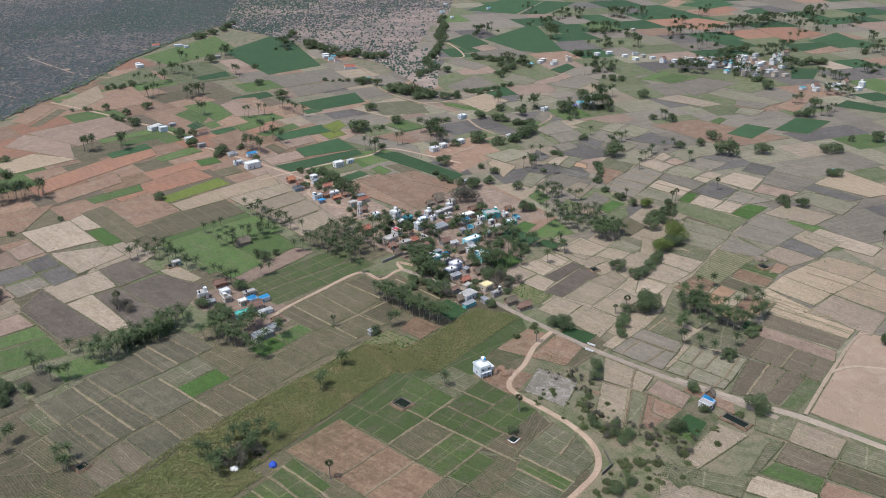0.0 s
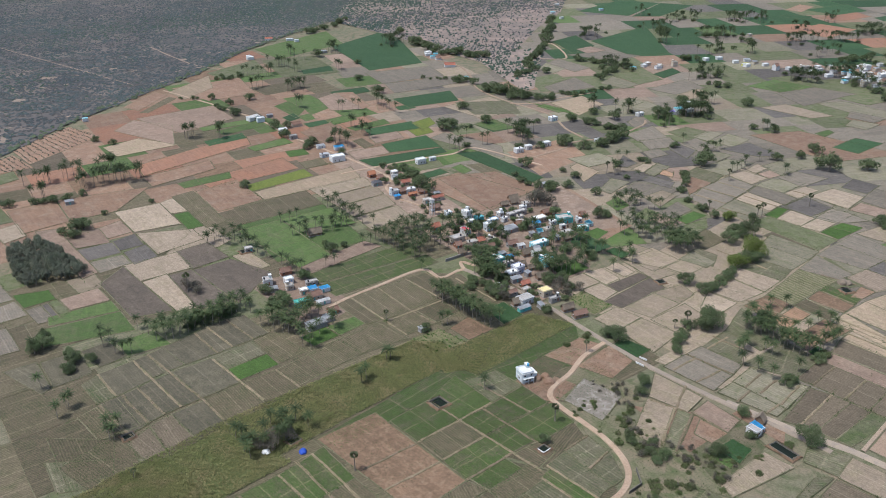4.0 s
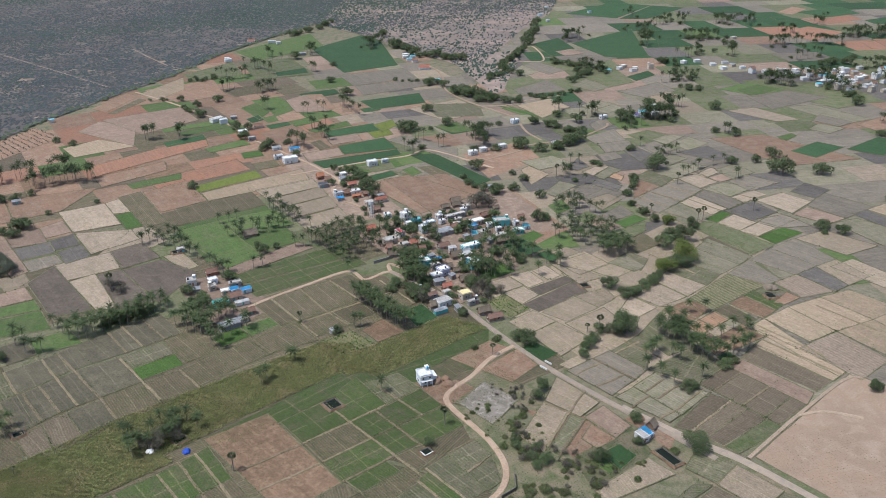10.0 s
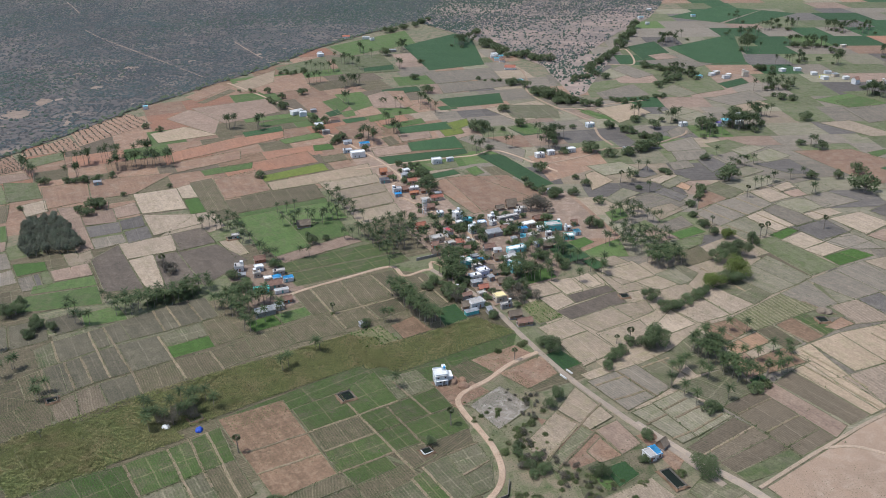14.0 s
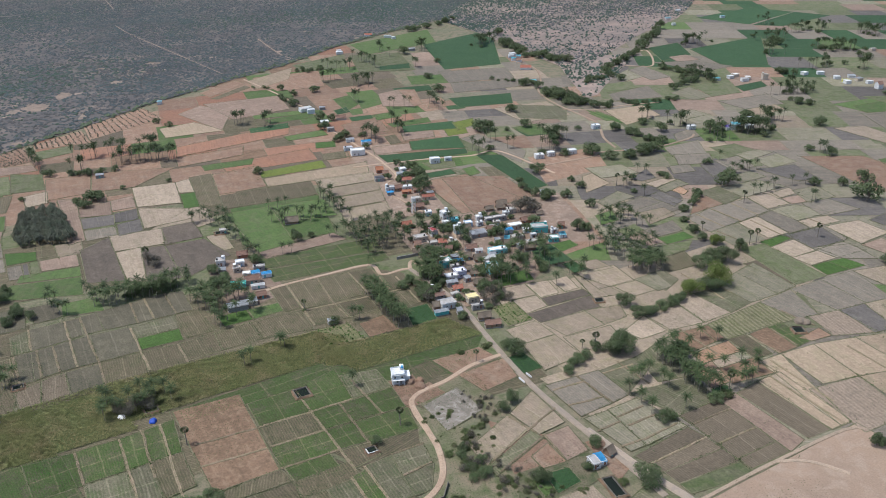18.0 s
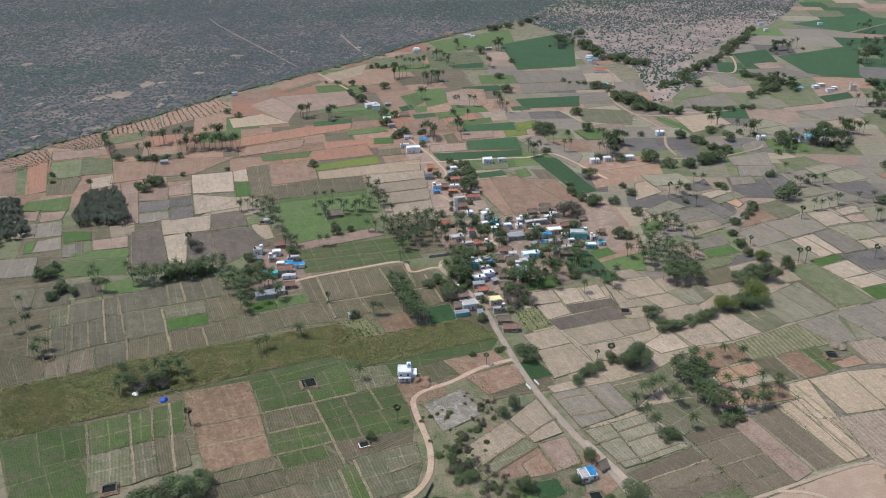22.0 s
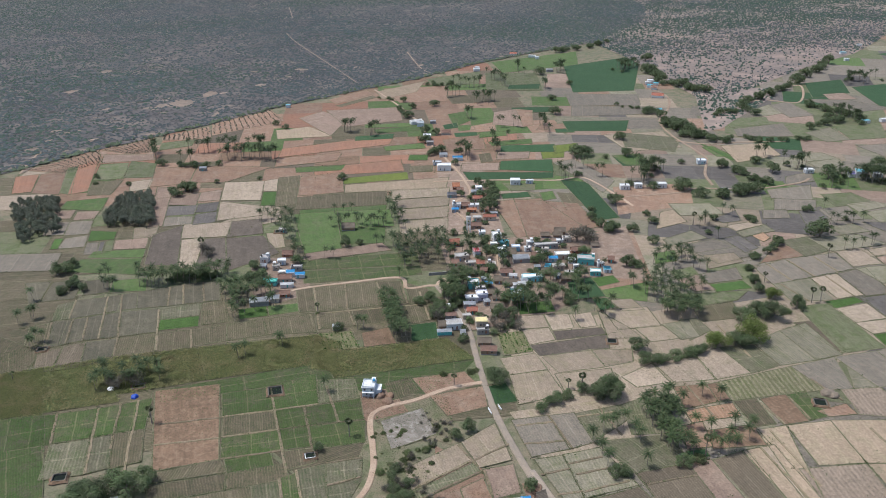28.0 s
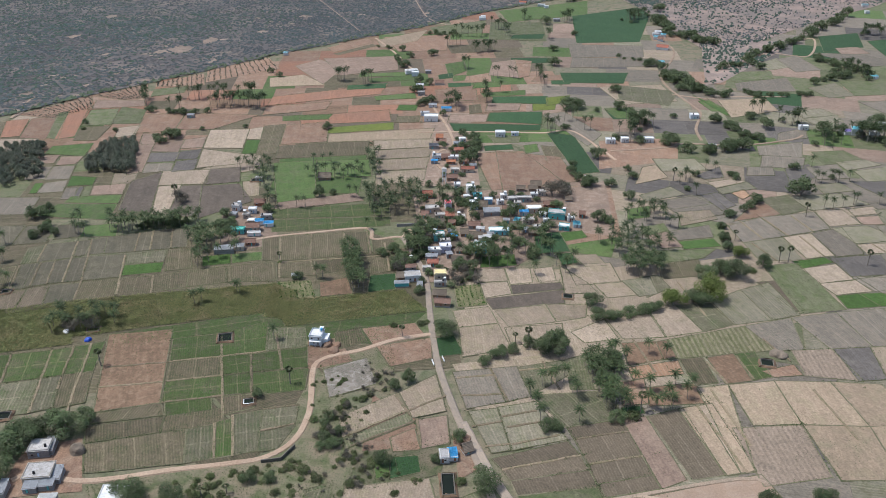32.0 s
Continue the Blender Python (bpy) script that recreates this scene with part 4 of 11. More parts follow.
field("olive", -74.3, 104.3, -70.2, 85.7, -53.3, 90.7, -57.1, 108.9)
field("grove", -90.6, 77.4, -86.5, 58.2, -66.2, 59.8, -72.4, 79.7)
field("brown", -67.3, 77.2, -64.4, 61.6, -47.1, 65.0, -52.4, 83.4)
field("olive", -43.9, 109.9, -40.0, 86.2, -29.2, 91.1, -33.8, 107.9)
field("deep", -39.9, 85.6, -39.6, 66.4, -24.6, 70.4, -25.8, 88.5)
field("olive", -44.9, 141.4, -40.8, 112.1, -30.7, 110.8, -29.4, 130.5)
field("grey", -41.6, -40.6, -38.2, -54.6, -12.5, -35.0, -18.2, -23.4)
field("stubble", -38.1, -55.6, -36.2, -61.5, -8.9, -43.8, -11.9, -37.0)
field("grey", -16.8, -22.6, -9.8, -40.8, 4.6, -35.9, -0.5, -8.5)
field("clod", -8.6, -41.9, -5.2, -60.6, 6.4, -56.9, 4.8, -38.6)
field("bare", -18.5, -53.9, -16.7, -62.5, -5.4, -61.0, -8.3, -47.1)
field("deep", -17.6, -65.9, -16.7, -78.2, -4.8, -74.2, -6.4, -64.4)
field("grey", -33.6, -82.8, -34.6, -91.2, 1.5, -90.6, -1.4, -77.3)
field("stubble", -49.0, -87.0, -49.9, -94.3, -36.3, -94.1, -39.0, -82.3)
field("clay", 141.6, 194.4, 183.2, 207.1, 188.3, 175.6, 159.0, 162.3)
field("soot", 226.5, 112.6, 229.5, 89.2, 257.4, 91.9, 258.7, 116.6)
field("soot", 298.3, 117.7, 303.3, 98.6, 327.5, 105.8, 324.0, 126.5)
field("clay", 232.8, 89.7, 238.8, 70.4, 258.8, 63.9, 258.4, 87.7)
field("clod", 263.6, 84.8, 271.5, 60.4, 290.4, 61.7, 283.9, 89.8)
field("clay", 286.6, 92.1, 290.4, 61.7, 326.5, 66.4, 318.7, 103.7)
field("clay", 274.1, 156.9, 273.2, 133.0, 306.7, 136.0, 297.8, 162.1)
field("haze", 284.2, 182.2, 279.9, 156.7, 306.8, 161.8, 308.8, 184.9)
field("bare", -360.6, 364.5, -348.0, 314.8, -324.4, 311.6, -343.4, 378.1)
field("moss", -343.9, 382.6, -325.6, 315.6, -314.4, 310.3, -337.2, 386.2)
field("red", -337.7, 389.3, -317.4, 310.7, -304.3, 319.0, -325.7, 408.0)
field("red", -379.7, 358.6, -363.6, 314.5, -349.3, 318.8, -362.0, 364.7)
field("moss", -319.2, 391.4, -309.8, 346.3, -285.1, 349.9, -295.5, 395.9)
field("clod", -326.0, 421.1, -320.1, 394.6, -274.5, 404.2, -281.3, 421.6)
field("olive", -309.0, 343.5, -301.3, 308.5, -282.7, 309.8, -284.4, 347.0)
field("grass", -311.9, 295.3, -310.6, 277.7, -277.3, 273.2, -281.9, 303.4)
field("clod", -312.9, 272.4, -309.5, 255.6, -294.4, 256.8, -297.3, 275.9)
field("clod", -295.0, 272.2, -291.4, 253.1, -276.8, 256.6, -278.2, 273.3)
field("clay", -309.0, 250.2, -301.3, 224.1, -286.9, 225.1, -292.0, 251.1)
field("clay", -291.6, 251.1, -286.6, 224.1, -269.9, 226.8, -275.9, 253.2)
field("clay", -283.2, 218.8, -281.2, 200.0, -264.3, 203.2, -269.4, 224.7)
field("rice", -270.4, 232.8, -265.8, 212.7, -248.3, 216.1, -250.9, 230.2)
field("rice", -290.2, 217.8, -286.2, 198.8, -281.2, 200.0, -284.4, 219.0)
field("clay", -265.0, 209.8, -260.1, 189.2, -251.8, 189.9, -256.7, 211.5)
field("soot", -256.3, 211.4, -251.8, 189.9, -248.7, 191.2, -253.4, 212.9)
field("moss", -252.6, 212.8, -248.2, 192.0, -243.2, 195.0, -248.3, 216.1)
field("clod", -247.0, 214.0, -243.1, 197.7, -221.1, 199.3, -225.1, 218.8)
field("grass", -258.5, 182.1, -264.9, 162.3, -214.9, 157.3, -218.4, 182.8)
field("grass", -254.9, 194.7, -255.6, 184.3, -218.6, 183.7, -220.9, 198.4)
field("clay", -328.9, 191.3, -324.3, 162.2, -270.6, 164.6, -275.6, 193.0)
field("umber", -223.8, 223.6, -214.5, 172.0, -192.0, 169.1, -207.2, 241.9)
field("pale", -207.4, 243.0, -202.0, 215.8, -169.2, 219.3, -173.3, 247.0)
field("pale", -201.3, 213.7, -191.0, 167.3, -179.7, 165.8, -185.9, 218.5)
field("umber", -185.4, 215.5, -180.0, 163.3, -159.1, 163.1, -171.2, 216.6)
field("umber", -173.4, 248.1, -170.9, 217.5, -145.7, 223.3, -152.2, 253.0)
field("umber", -170.7, 215.5, -158.1, 160.5, -129.0, 189.0, -145.5, 220.2)
field("clod", -250.4, 327.4, -231.8, 234.8, -221.8, 240.7, -236.9, 325.6)
field("clod", -233.8, 309.5, -230.2, 284.3, -208.1, 283.7, -211.6, 312.9)
field("clod", -211.6, 312.9, -208.9, 291.1, -192.2, 295.0, -196.0, 320.0)
field("soot", -229.3, 281.8, -225.7, 260.7, -204.9, 263.5, -206.9, 283.5)
field("soot", -207.1, 284.8, -205.0, 266.9, -189.5, 269.4, -191.6, 291.2)
field("clay", -224.8, 258.3, -221.4, 238.5, -201.8, 244.4, -204.3, 260.0)
field("soot", -203.6, 263.3, -200.9, 241.0, -185.1, 246.4, -188.6, 269.3)
field("pale", -197.6, 338.0, -191.6, 293.7, -159.9, 293.1, -165.2, 340.6)
field("rice", -161.3, 312.6, -158.4, 280.6, -146.2, 281.4, -150.4, 313.8)
field("pale", -191.2, 291.2, -184.8, 249.7, -152.8, 259.9, -155.4, 280.2)
field("pale", -165.2, 340.6, -162.4, 315.4, -150.4, 313.8, -154.7, 346.3)
field("olive", -154.5, 349.2, -146.7, 276.6, -131.4, 283.1, -137.6, 354.3)
field("bare", -136.5, 351.1, -132.5, 302.2, -95.9, 310.4, -101.8, 361.4)
field("olive", -132.3, 299.5, -130.4, 270.8, -60.5, 279.7, -62.1, 312.6)
field("tan", -96.9, 328.4, -95.9, 309.0, -13.6, 317.0, -10.5, 345.8)
field("grey", -58.8, 314.8, -56.4, 291.8, -11.9, 299.0, -10.5, 319.4)
field("grey", -56.4, 290.5, -53.2, 270.0, -12.7, 277.0, -11.2, 297.5)
field("grey", -53.3, 268.8, -50.5, 246.1, -14.2, 252.8, -12.4, 275.7)
field("grey", -50.6, 243.9, -49.1, 217.6, -14.8, 230.2, -14.0, 250.5)
field("grass", -129.9, 261.4, -112.3, 186.8, -88.0, 195.8, -97.9, 266.5)
field("grass", -97.9, 266.5, -89.7, 233.7, -53.2, 235.3, -57.5, 270.6)
field("clod", -112.3, 186.8, -108.3, 175.4, -54.0, 191.3, -60.9, 204.9)
field("clay", 135.7, 594.2, 127.3, 548.4, 219.1, 555.4, 228.5, 588.9)
field("clay", 83.3, 384.6, 112.3, 302.6, 128.2, 332.8, 103.7, 393.9)
field("haze", 332.9, 570.9, 329.2, 539.5, 362.7, 555.7, 360.5, 595.1)
field("clay", 358.1, 589.7, 359.6, 535.1, 390.0, 543.7, 387.5, 608.8)
field("moss", 284.7, 533.1, 282.7, 497.0, 328.6, 509.5, 335.3, 538.6)
field("clay", 283.8, 492.1, 278.0, 463.7, 334.2, 462.3, 342.5, 512.3)
field("deep", 447.5, 704.8, 423.4, 624.9, 479.1, 648.6, 504.5, 725.6)
field("deep", 495.9, 679.9, 479.4, 571.9, 535.3, 563.7, 642.2, 731.6)
field("clod", 443.8, 644.0, 439.0, 613.3, 473.3, 617.5, 472.3, 649.6)
field("clay", 407.4, 621.1, 444.0, 557.5, 492.1, 570.1, 460.3, 613.3)
field("tan", 250.4, 432.0, 248.0, 379.1, 295.8, 400.1, 297.0, 439.7)
field("haze", 306.3, 398.6, 310.6, 379.4, 342.6, 387.8, 336.3, 407.9)
field("haze", 309.7, 377.7, 312.2, 361.3, 341.1, 369.7, 342.6, 387.8)
field("haze", 349.9, 475.8, 356.8, 441.7, 384.3, 448.6, 384.1, 494.2)
field("moss", 388.8, 500.8, 384.3, 448.6, 423.7, 454.0, 443.8, 510.1)
field("clay", 378.9, 428.1, 387.7, 392.9, 437.6, 399.5, 445.5, 439.9)
field("tan", 387.7, 392.9, 384.6, 369.0, 426.2, 381.8, 427.0, 401.0)
field("deep", 432.8, 480.1, 428.9, 457.7, 467.7, 470.4, 475.6, 493.2)
field("clay", 274.2, 338.0, 267.2, 318.3, 293.7, 325.6, 301.5, 350.8)
field("moss", 232.9, 343.7, 229.8, 318.8, 248.3, 320.9, 252.3, 341.0)
field("clay", 246.3, 306.0, 241.4, 285.0, 272.9, 280.7, 286.1, 315.7)
field("clay", 243.6, 284.7, 233.7, 258.9, 265.4, 257.2, 275.2, 280.3)
field("soot", 251.1, 256.6, 244.6, 226.2, 270.6, 241.1, 272.8, 266.9)
field("clay", 268.2, 260.8, 267.4, 235.3, 291.9, 238.2, 294.1, 266.7)
field("moss", 284.5, 293.4, 283.9, 265.4, 317.9, 274.5, 311.2, 297.1)
field("haze", 294.1, 270.8, 295.9, 253.1, 327.4, 266.3, 319.4, 277.1)
field("haze", 300.2, 252.5, 301.2, 230.7, 331.8, 239.1, 329.5, 261.9)
field("soot", 288.5, 232.4, 300.8, 201.2, 321.6, 192.8, 325.1, 233.7)
field("haze", 261.2, 224.0, 261.6, 208.7, 284.9, 214.9, 280.2, 229.9)
field("clay", 225.0, 260.1, 218.7, 241.9, 239.5, 242.8, 243.6, 260.2)
field("haze", 157.4, 275.9, 159.3, 249.9, 193.7, 251.5, 189.8, 275.5)
field("soot", 180.3, 240.9, 186.2, 234.1, 201.3, 238.1, 204.3, 260.3)
field("tan", 146.5, 257.9, 134.4, 223.6, 161.2, 237.5, 157.3, 262.8)
field("pale", 185.9, 228.2, 190.3, 218.3, 215.4, 230.1, 204.5, 235.2)
field("haze", 189.4, 216.2, 191.6, 206.9, 218.4, 218.0, 215.4, 230.1)
field("soot", 175.8, 204.6, 183.3, 179.4, 195.5, 188.1, 189.0, 210.6)
field("haze", 133.6, 203.8, 135.8, 192.9, 165.8, 206.0, 158.8, 220.3)
field("clay", 140.9, 190.2, 151.4, 180.6, 179.9, 190.2, 169.8, 205.4)
field("grey", 153.6, 176.3, 150.5, 154.7, 176.9, 165.4, 175.6, 180.4)
field("clay", 141.5, 146.8, 143.4, 133.4, 166.7, 139.1, 169.0, 156.9)
field("clod", 125.5, 140.1, 131.4, 122.4, 145.2, 124.7, 139.7, 147.1)
field("moss", 124.3, 151.8, 125.5, 140.1, 141.5, 146.8, 140.6, 158.8)
field("orange", 197.9, 209.4, 202.3, 197.8, 209.7, 204.5, 208.7, 215.9)
field("red", 882.8, 498.7, 822.0, 403.3, 924.2, 407.3, 936.4, 470.1)
field("deep", 850.5, 392.0, 864.4, 315.4, 888.9, 316.4, 946.2, 402.1)
field("bare", 776.5, 354.1, 771.4, 334.8, 831.5, 321.4, 842.6, 351.8)
field("deep", 677.2, 309.0, 622.8, 275.2, 643.7, 259.2, 698.9, 284.4)
field("moss", 532.5, 400.0, 553.9, 303.4, 595.6, 332.6, 566.9, 393.4)
field("clay", 485.8, 345.2, 469.1, 293.6, 559.0, 299.5, 544.0, 342.6)
field("moss", 525.4, 298.2, 528.2, 263.9, 570.6, 263.6, 581.4, 299.8)
field("haze", 489.0, 293.8, 486.2, 222.2, 525.1, 220.9, 519.4, 286.5)
field("clay", 470.8, 245.2, 476.2, 218.8, 501.0, 222.0, 493.0, 257.2)
field("pale", 425.7, 311.6, 437.7, 259.2, 463.4, 253.7, 458.5, 307.8)
field("haze", 444.6, 226.8, 449.4, 207.4, 476.9, 212.8, 467.7, 236.3)
field("bare", 495.4, 215.1, 494.2, 188.9, 566.2, 213.3, 567.7, 227.4)
field("deep", 548.0, 180.5, 561.7, 137.3, 587.1, 104.8, 581.5, 183.7)
field("deep", 377.4, 187.7, 381.4, 164.7, 426.1, 173.5, 418.6, 196.0)
field("deep", 423.3, 168.6, 435.2, 141.3, 492.4, 151.8, 479.0, 179.6)
field("pale", 261.8, 116.8, 265.0, 85.9, 296.0, 95.6, 291.3, 119.4)
field("tan", 317.7, 66.1, 322.9, 23.7, 355.0, 14.2, 364.3, 68.9)
field("soot", 301.4, 65.8, 300.7, 29.1, 317.3, 25.1, 316.5, 65.4)
field("haze", 276.0, 59.6, 272.4, 17.7, 305.1, 22.9, 297.0, 58.4)
field("grey", 231.6, 54.2, 239.5, 19.8, 269.3, 20.1, 260.2, 54.3)
field("bare", -265.3, 378.4, -258.4, 327.2, -227.6, 335.5, -231.3, 383.9)
field("bare", -231.3, 383.9, -226.9, 336.6, -195.9, 339.2, -165.4, 379.5)
field("moss", -294.6, 400.8, -287.0, 351.5, -262.3, 353.5, -269.5, 392.4)
field("pale", -276.6, 341.8, -270.3, 315.9, -255.9, 322.8, -260.2, 348.9)
field("tan", -181.1, 501.7, -174.8, 469.0, -121.3, 477.4, -148.7, 514.9)
field("clod", -164.4, 550.3, -123.9, 478.3, -112.2, 541.4, -141.6, 579.3)
field("clod", -138.6, 583.1, -111.3, 512.7, -53.0, 537.1, -59.2, 595.7)
field("moss", -284.1, 458.7, -279.9, 433.2, -252.4, 448.0, -254.6, 470.9)
field("red", -165.1, 435.5, -164.3, 407.0, -64.3, 446.5, -60.0, 480.6)
field("bare", -165.3, 404.1, -163.2, 378.7, -109.2, 396.5, -107.3, 421.1)
field("tan", -88.1, 675.1, -78.7, 634.7, -39.5, 673.1, -28.7, 733.5)
field("moss", -27.1, 746.6, -18.8, 703.5, 39.0, 716.4, 45.9, 794.3)
field("moss", 51.7, 784.5, 46.2, 680.7, 114.8, 672.9, 119.6, 779.9)
field("deep", 76.4, 706.7, 71.6, 684.8, 110.6, 684.4, 116.6, 713.4)
field("clay", 138.3, 654.8, 134.4, 594.6, 214.7, 596.4, 224.4, 651.1)
field("deep", 66.7, 589.7, 66.6, 562.6, 108.4, 569.7, 109.9, 591.5)
field("grass", -5.0, 561.7, 0.2, 507.4, 18.3, 533.9, 15.8, 575.0)
field("deep", -11.6, 516.0, -9.9, 499.6, 4.5, 505.9, 3.8, 526.9)
field("deep", -1.0, 485.7, -0.0, 470.4, 22.4, 475.5, 22.4, 488.6)
field("grass", 25.1, 487.7, 23.3, 466.7, 50.9, 474.4, 51.8, 489.7)
field("clod", 46.1, 569.7, 40.4, 516.7, 70.9, 506.2, 71.4, 582.5)
field("bare", 71.4, 582.5, 70.9, 506.2, 82.2, 514.3, 89.3, 576.3)
field("deep", 114.2, 528.1, 114.4, 488.9, 173.1, 487.8, 185.7, 529.3)
field("deep", 42.2, 439.6, 39.7, 418.8, 91.6, 416.8, 94.0, 442.5)
field("yellow", 91.2, 437.2, 89.9, 411.4, 111.0, 424.2, 115.4, 445.8)
field("clod", 36.7, 417.9, 33.6, 394.7, 63.7, 397.4, 67.2, 419.1)
field("clod", 2.5, 384.0, 0.0, 361.4, 33.3, 363.4, 36.3, 384.9)
field("deep", 2.0, 359.1, 6.4, 335.5, 78.0, 341.7, 80.2, 356.1)
field("deep", 37.6, 389.8, 33.7, 365.0, 80.7, 357.6, 84.4, 394.1)
field("moss", 33.6, 327.9, 38.2, 309.7, 57.9, 310.6, 60.5, 326.6)
field("grass", -92.5, 521.3, -91.5, 508.0, -44.9, 511.6, -44.0, 527.1)
field("deep", -99.0, 475.7, -98.2, 459.9, -61.7, 467.0, -60.6, 484.9)
field("grass", -70.3, 439.1, -66.9, 425.2, -29.6, 432.8, -31.9, 450.9)
field("rice", -44.3, 412.1, -45.9, 395.2, -28.4, 394.5, -27.0, 411.6)
field("olive", -43.7, 377.7, -44.1, 360.2, -24.5, 361.6, -23.7, 379.3)
field("bare", -21.3, 378.5, -22.2, 360.8, -6.9, 363.7, -10.4, 383.2)

# ---- road and tracks ----
way("road", "narrow worn asphalt village road with sandy shoulders", G["road"], 2.8, (23.1, -91.4), (18.3, -71.6), (7.0, -30.4), (0.7, -2.7), (-2.6, 21.4), (-5.5, 51.3), (-7.1, 72.4), (-10.7, 93.3), (-17.6, 115.2), (-24.5, 135.1))
way("dirt_track", "sandy orange-brown dirt track between fields", G["track"], 2.5, (-4.1, 25.5), (-21.2, 20.1), (-36.9, 10.8), (-49.8, 5.8), (-56.5, 0.0), (-57.5, -9.1), (-55.4, -25.4), (-54.5, -40.5), (-57.7, -56.0), (-67.2, -66.5), (-82.0, -70.7), (-103.1, -74.7), (-123.4, -79.8), (-138.2, -81.3), (-155.4, -77.2), (-162.0, -81.7))
way("dirt_track", "sandy orange-brown dirt track between fields", G["track"], 2.2, (-116.5, 128.7), (-105.5, 134.4), (-78.7, 141.3), (-47.6, 147.7), (-42.6, 132.4), (-29.0, 135.8), (-24.5, 135.1))
way("dirt_track", "sandy orange-brown dirt track between fields", G["track"], 2.2, (-24.5, 135.1), (-20.8, 145.7), (-13.4, 136.1), (5.7, 148.6), (15.0, 156.4), (16.7, 184.2), (13.8, 203.4), (5.1, 227.0), (-2.6, 251.2), (-7.9, 265.2), (-5.9, 287.5), (5.5, 303.4), (2.0, 339.6), (-3.2, 365.2), (-11.3, 397.6), (-18.4, 427.3), (-25.6, 451.4), (-33.0, 519.5), (-45.6, 558.6), (-61.2, 609.0), (-90.3, 685.7))
way("dirt_track", "sandy orange-brown dirt track between fields", G["track"], 2.2, (213.5, 489.9), (215.4, 461.8), (220.8, 428.2), (224.7, 397.0), (219.6, 377.3), (208.8, 346.4), (206.1, 317.9))
way("dirt_track", "sandy orange-brown dirt track between fields", G["track"], 2.2, (213.5, 489.9), (218.0, 528.8), (237.5, 571.4), (252.5, 615.2), (255.5, 651.1), (245.2, 680.2))
way("dirt_track", "sandy orange-brown dirt track between fields", G["track"], 2.2, (-23.8, 334.7), (37.2, 337.3), (79.2, 335.2), (103.3, 341.5), (120.7, 300.2), (129.1, 271.4))
way("dirt_track", "sandy orange-brown dirt track between fields", G["track"], 2.2, (128.3, 292.6), (174.2, 301.2), (189.9, 310.8), (233.9, 307.6), (279.3, 322.1), (292.6, 333.5))
way("dirt_track", "sandy orange-brown dirt track between fields", G["track"], 2.2, (212.8, 450.3), (241.5, 437.7), (269.6, 443.8), (317.6, 444.7))
way("dirt_track", "sandy orange-brown dirt track between fields", G["track"], 2.2, (318.4, 577.9), (358.8, 617.3), (398.5, 604.9), (437.0, 690.0), (404.4, 674.4))
way("dirt_track", "sandy orange-brown dirt track between fields", G["track"], 2.2, (-379.1, 366.0), (-387.8, 416.6), (-385.7, 435.0))
way("dirt_track", "sandy orange-brown dirt track between fields", G["track"], 1.3, (-54.5, 943.0), (-31.6, 809.5), (-6.0, 762.7))
way("dirt_track", "sandy orange-brown dirt track between fields", G["track"], 1.0, (-113.1, 722.2), (-145.1, 806.3), (-189.6, 922.0), (-236.5, 1044.3), (-263.2, 1131.8))
way("dirt_track", "sandy orange-brown dirt track between fields", G["track"], 1.0, (-279.9, 1322.5), (-308.3, 1473.4))
way("road", "narrow worn asphalt village road with sandy shoulders", G["road"], 3.3, (11.6, -43.3), (22.5, -75.0), (32.2, -97.6), (40.3, -131.4), (46.5, -158.7))
way("dirt_track", "sandy orange-brown dirt track between fields", G["sandy"], 1.7, (35.1, -97.2), (76.8, -85.6), (118.8, -75.7), (128.1, -78.5))
way("dirt_track", "sandy orange-brown dirt track between fields", G["sandy"], 1.7, (76.8, -85.6), (90.5, -89.6), (100.9, -100.7))


def channel(*pts, width=0.62, z=0.5):
    """A shallow irrigation channel: two low pale banks with a furrow between them, broken and uneven."""
    vs, fs = [], []
    for (x0, y0), (x1, y1) in zip(pts, pts[1:]):
        a, b = Vector((x0, y0)), Vector((x1, y1))
        n = max(2, int((b - a).length / 1.5))
        d = (b - a).normalized()
        side = Vector((-d.y, d.x))
        first = len(vs)
        for i in range(n + 1):
            p = a.lerp(b, i / n)
            k = 1 + 0.55 * noise.noise((p.x * 0.35, p.y * 0.35, 3))
            p = p + side * 0.35 * noise.noise((p.x * 0.12, p.y * 0.12, 8))
            for o, h in ((-1, -0.2), (-0.6, 0.06), (0, -0.04), (0.6, 0.06), (1, -0.2)):
                q = p + side * o * width * k
                vs.append((q.x, q.y, z + h + 0.05 * noise.noise((q.x * 0.6, q.y * 0.6, 1))))
        for i in range(n):
            for e in range(4):
                q = first + i * 5 + e
                fs.append((q, q + 5, q + 6, q + 1))
    return tagged(sheet("irrigation_channel", vs, fs, G["channel"]), "shallow earthen irrigation channel with pale dry banks", "channel", kind="structure")


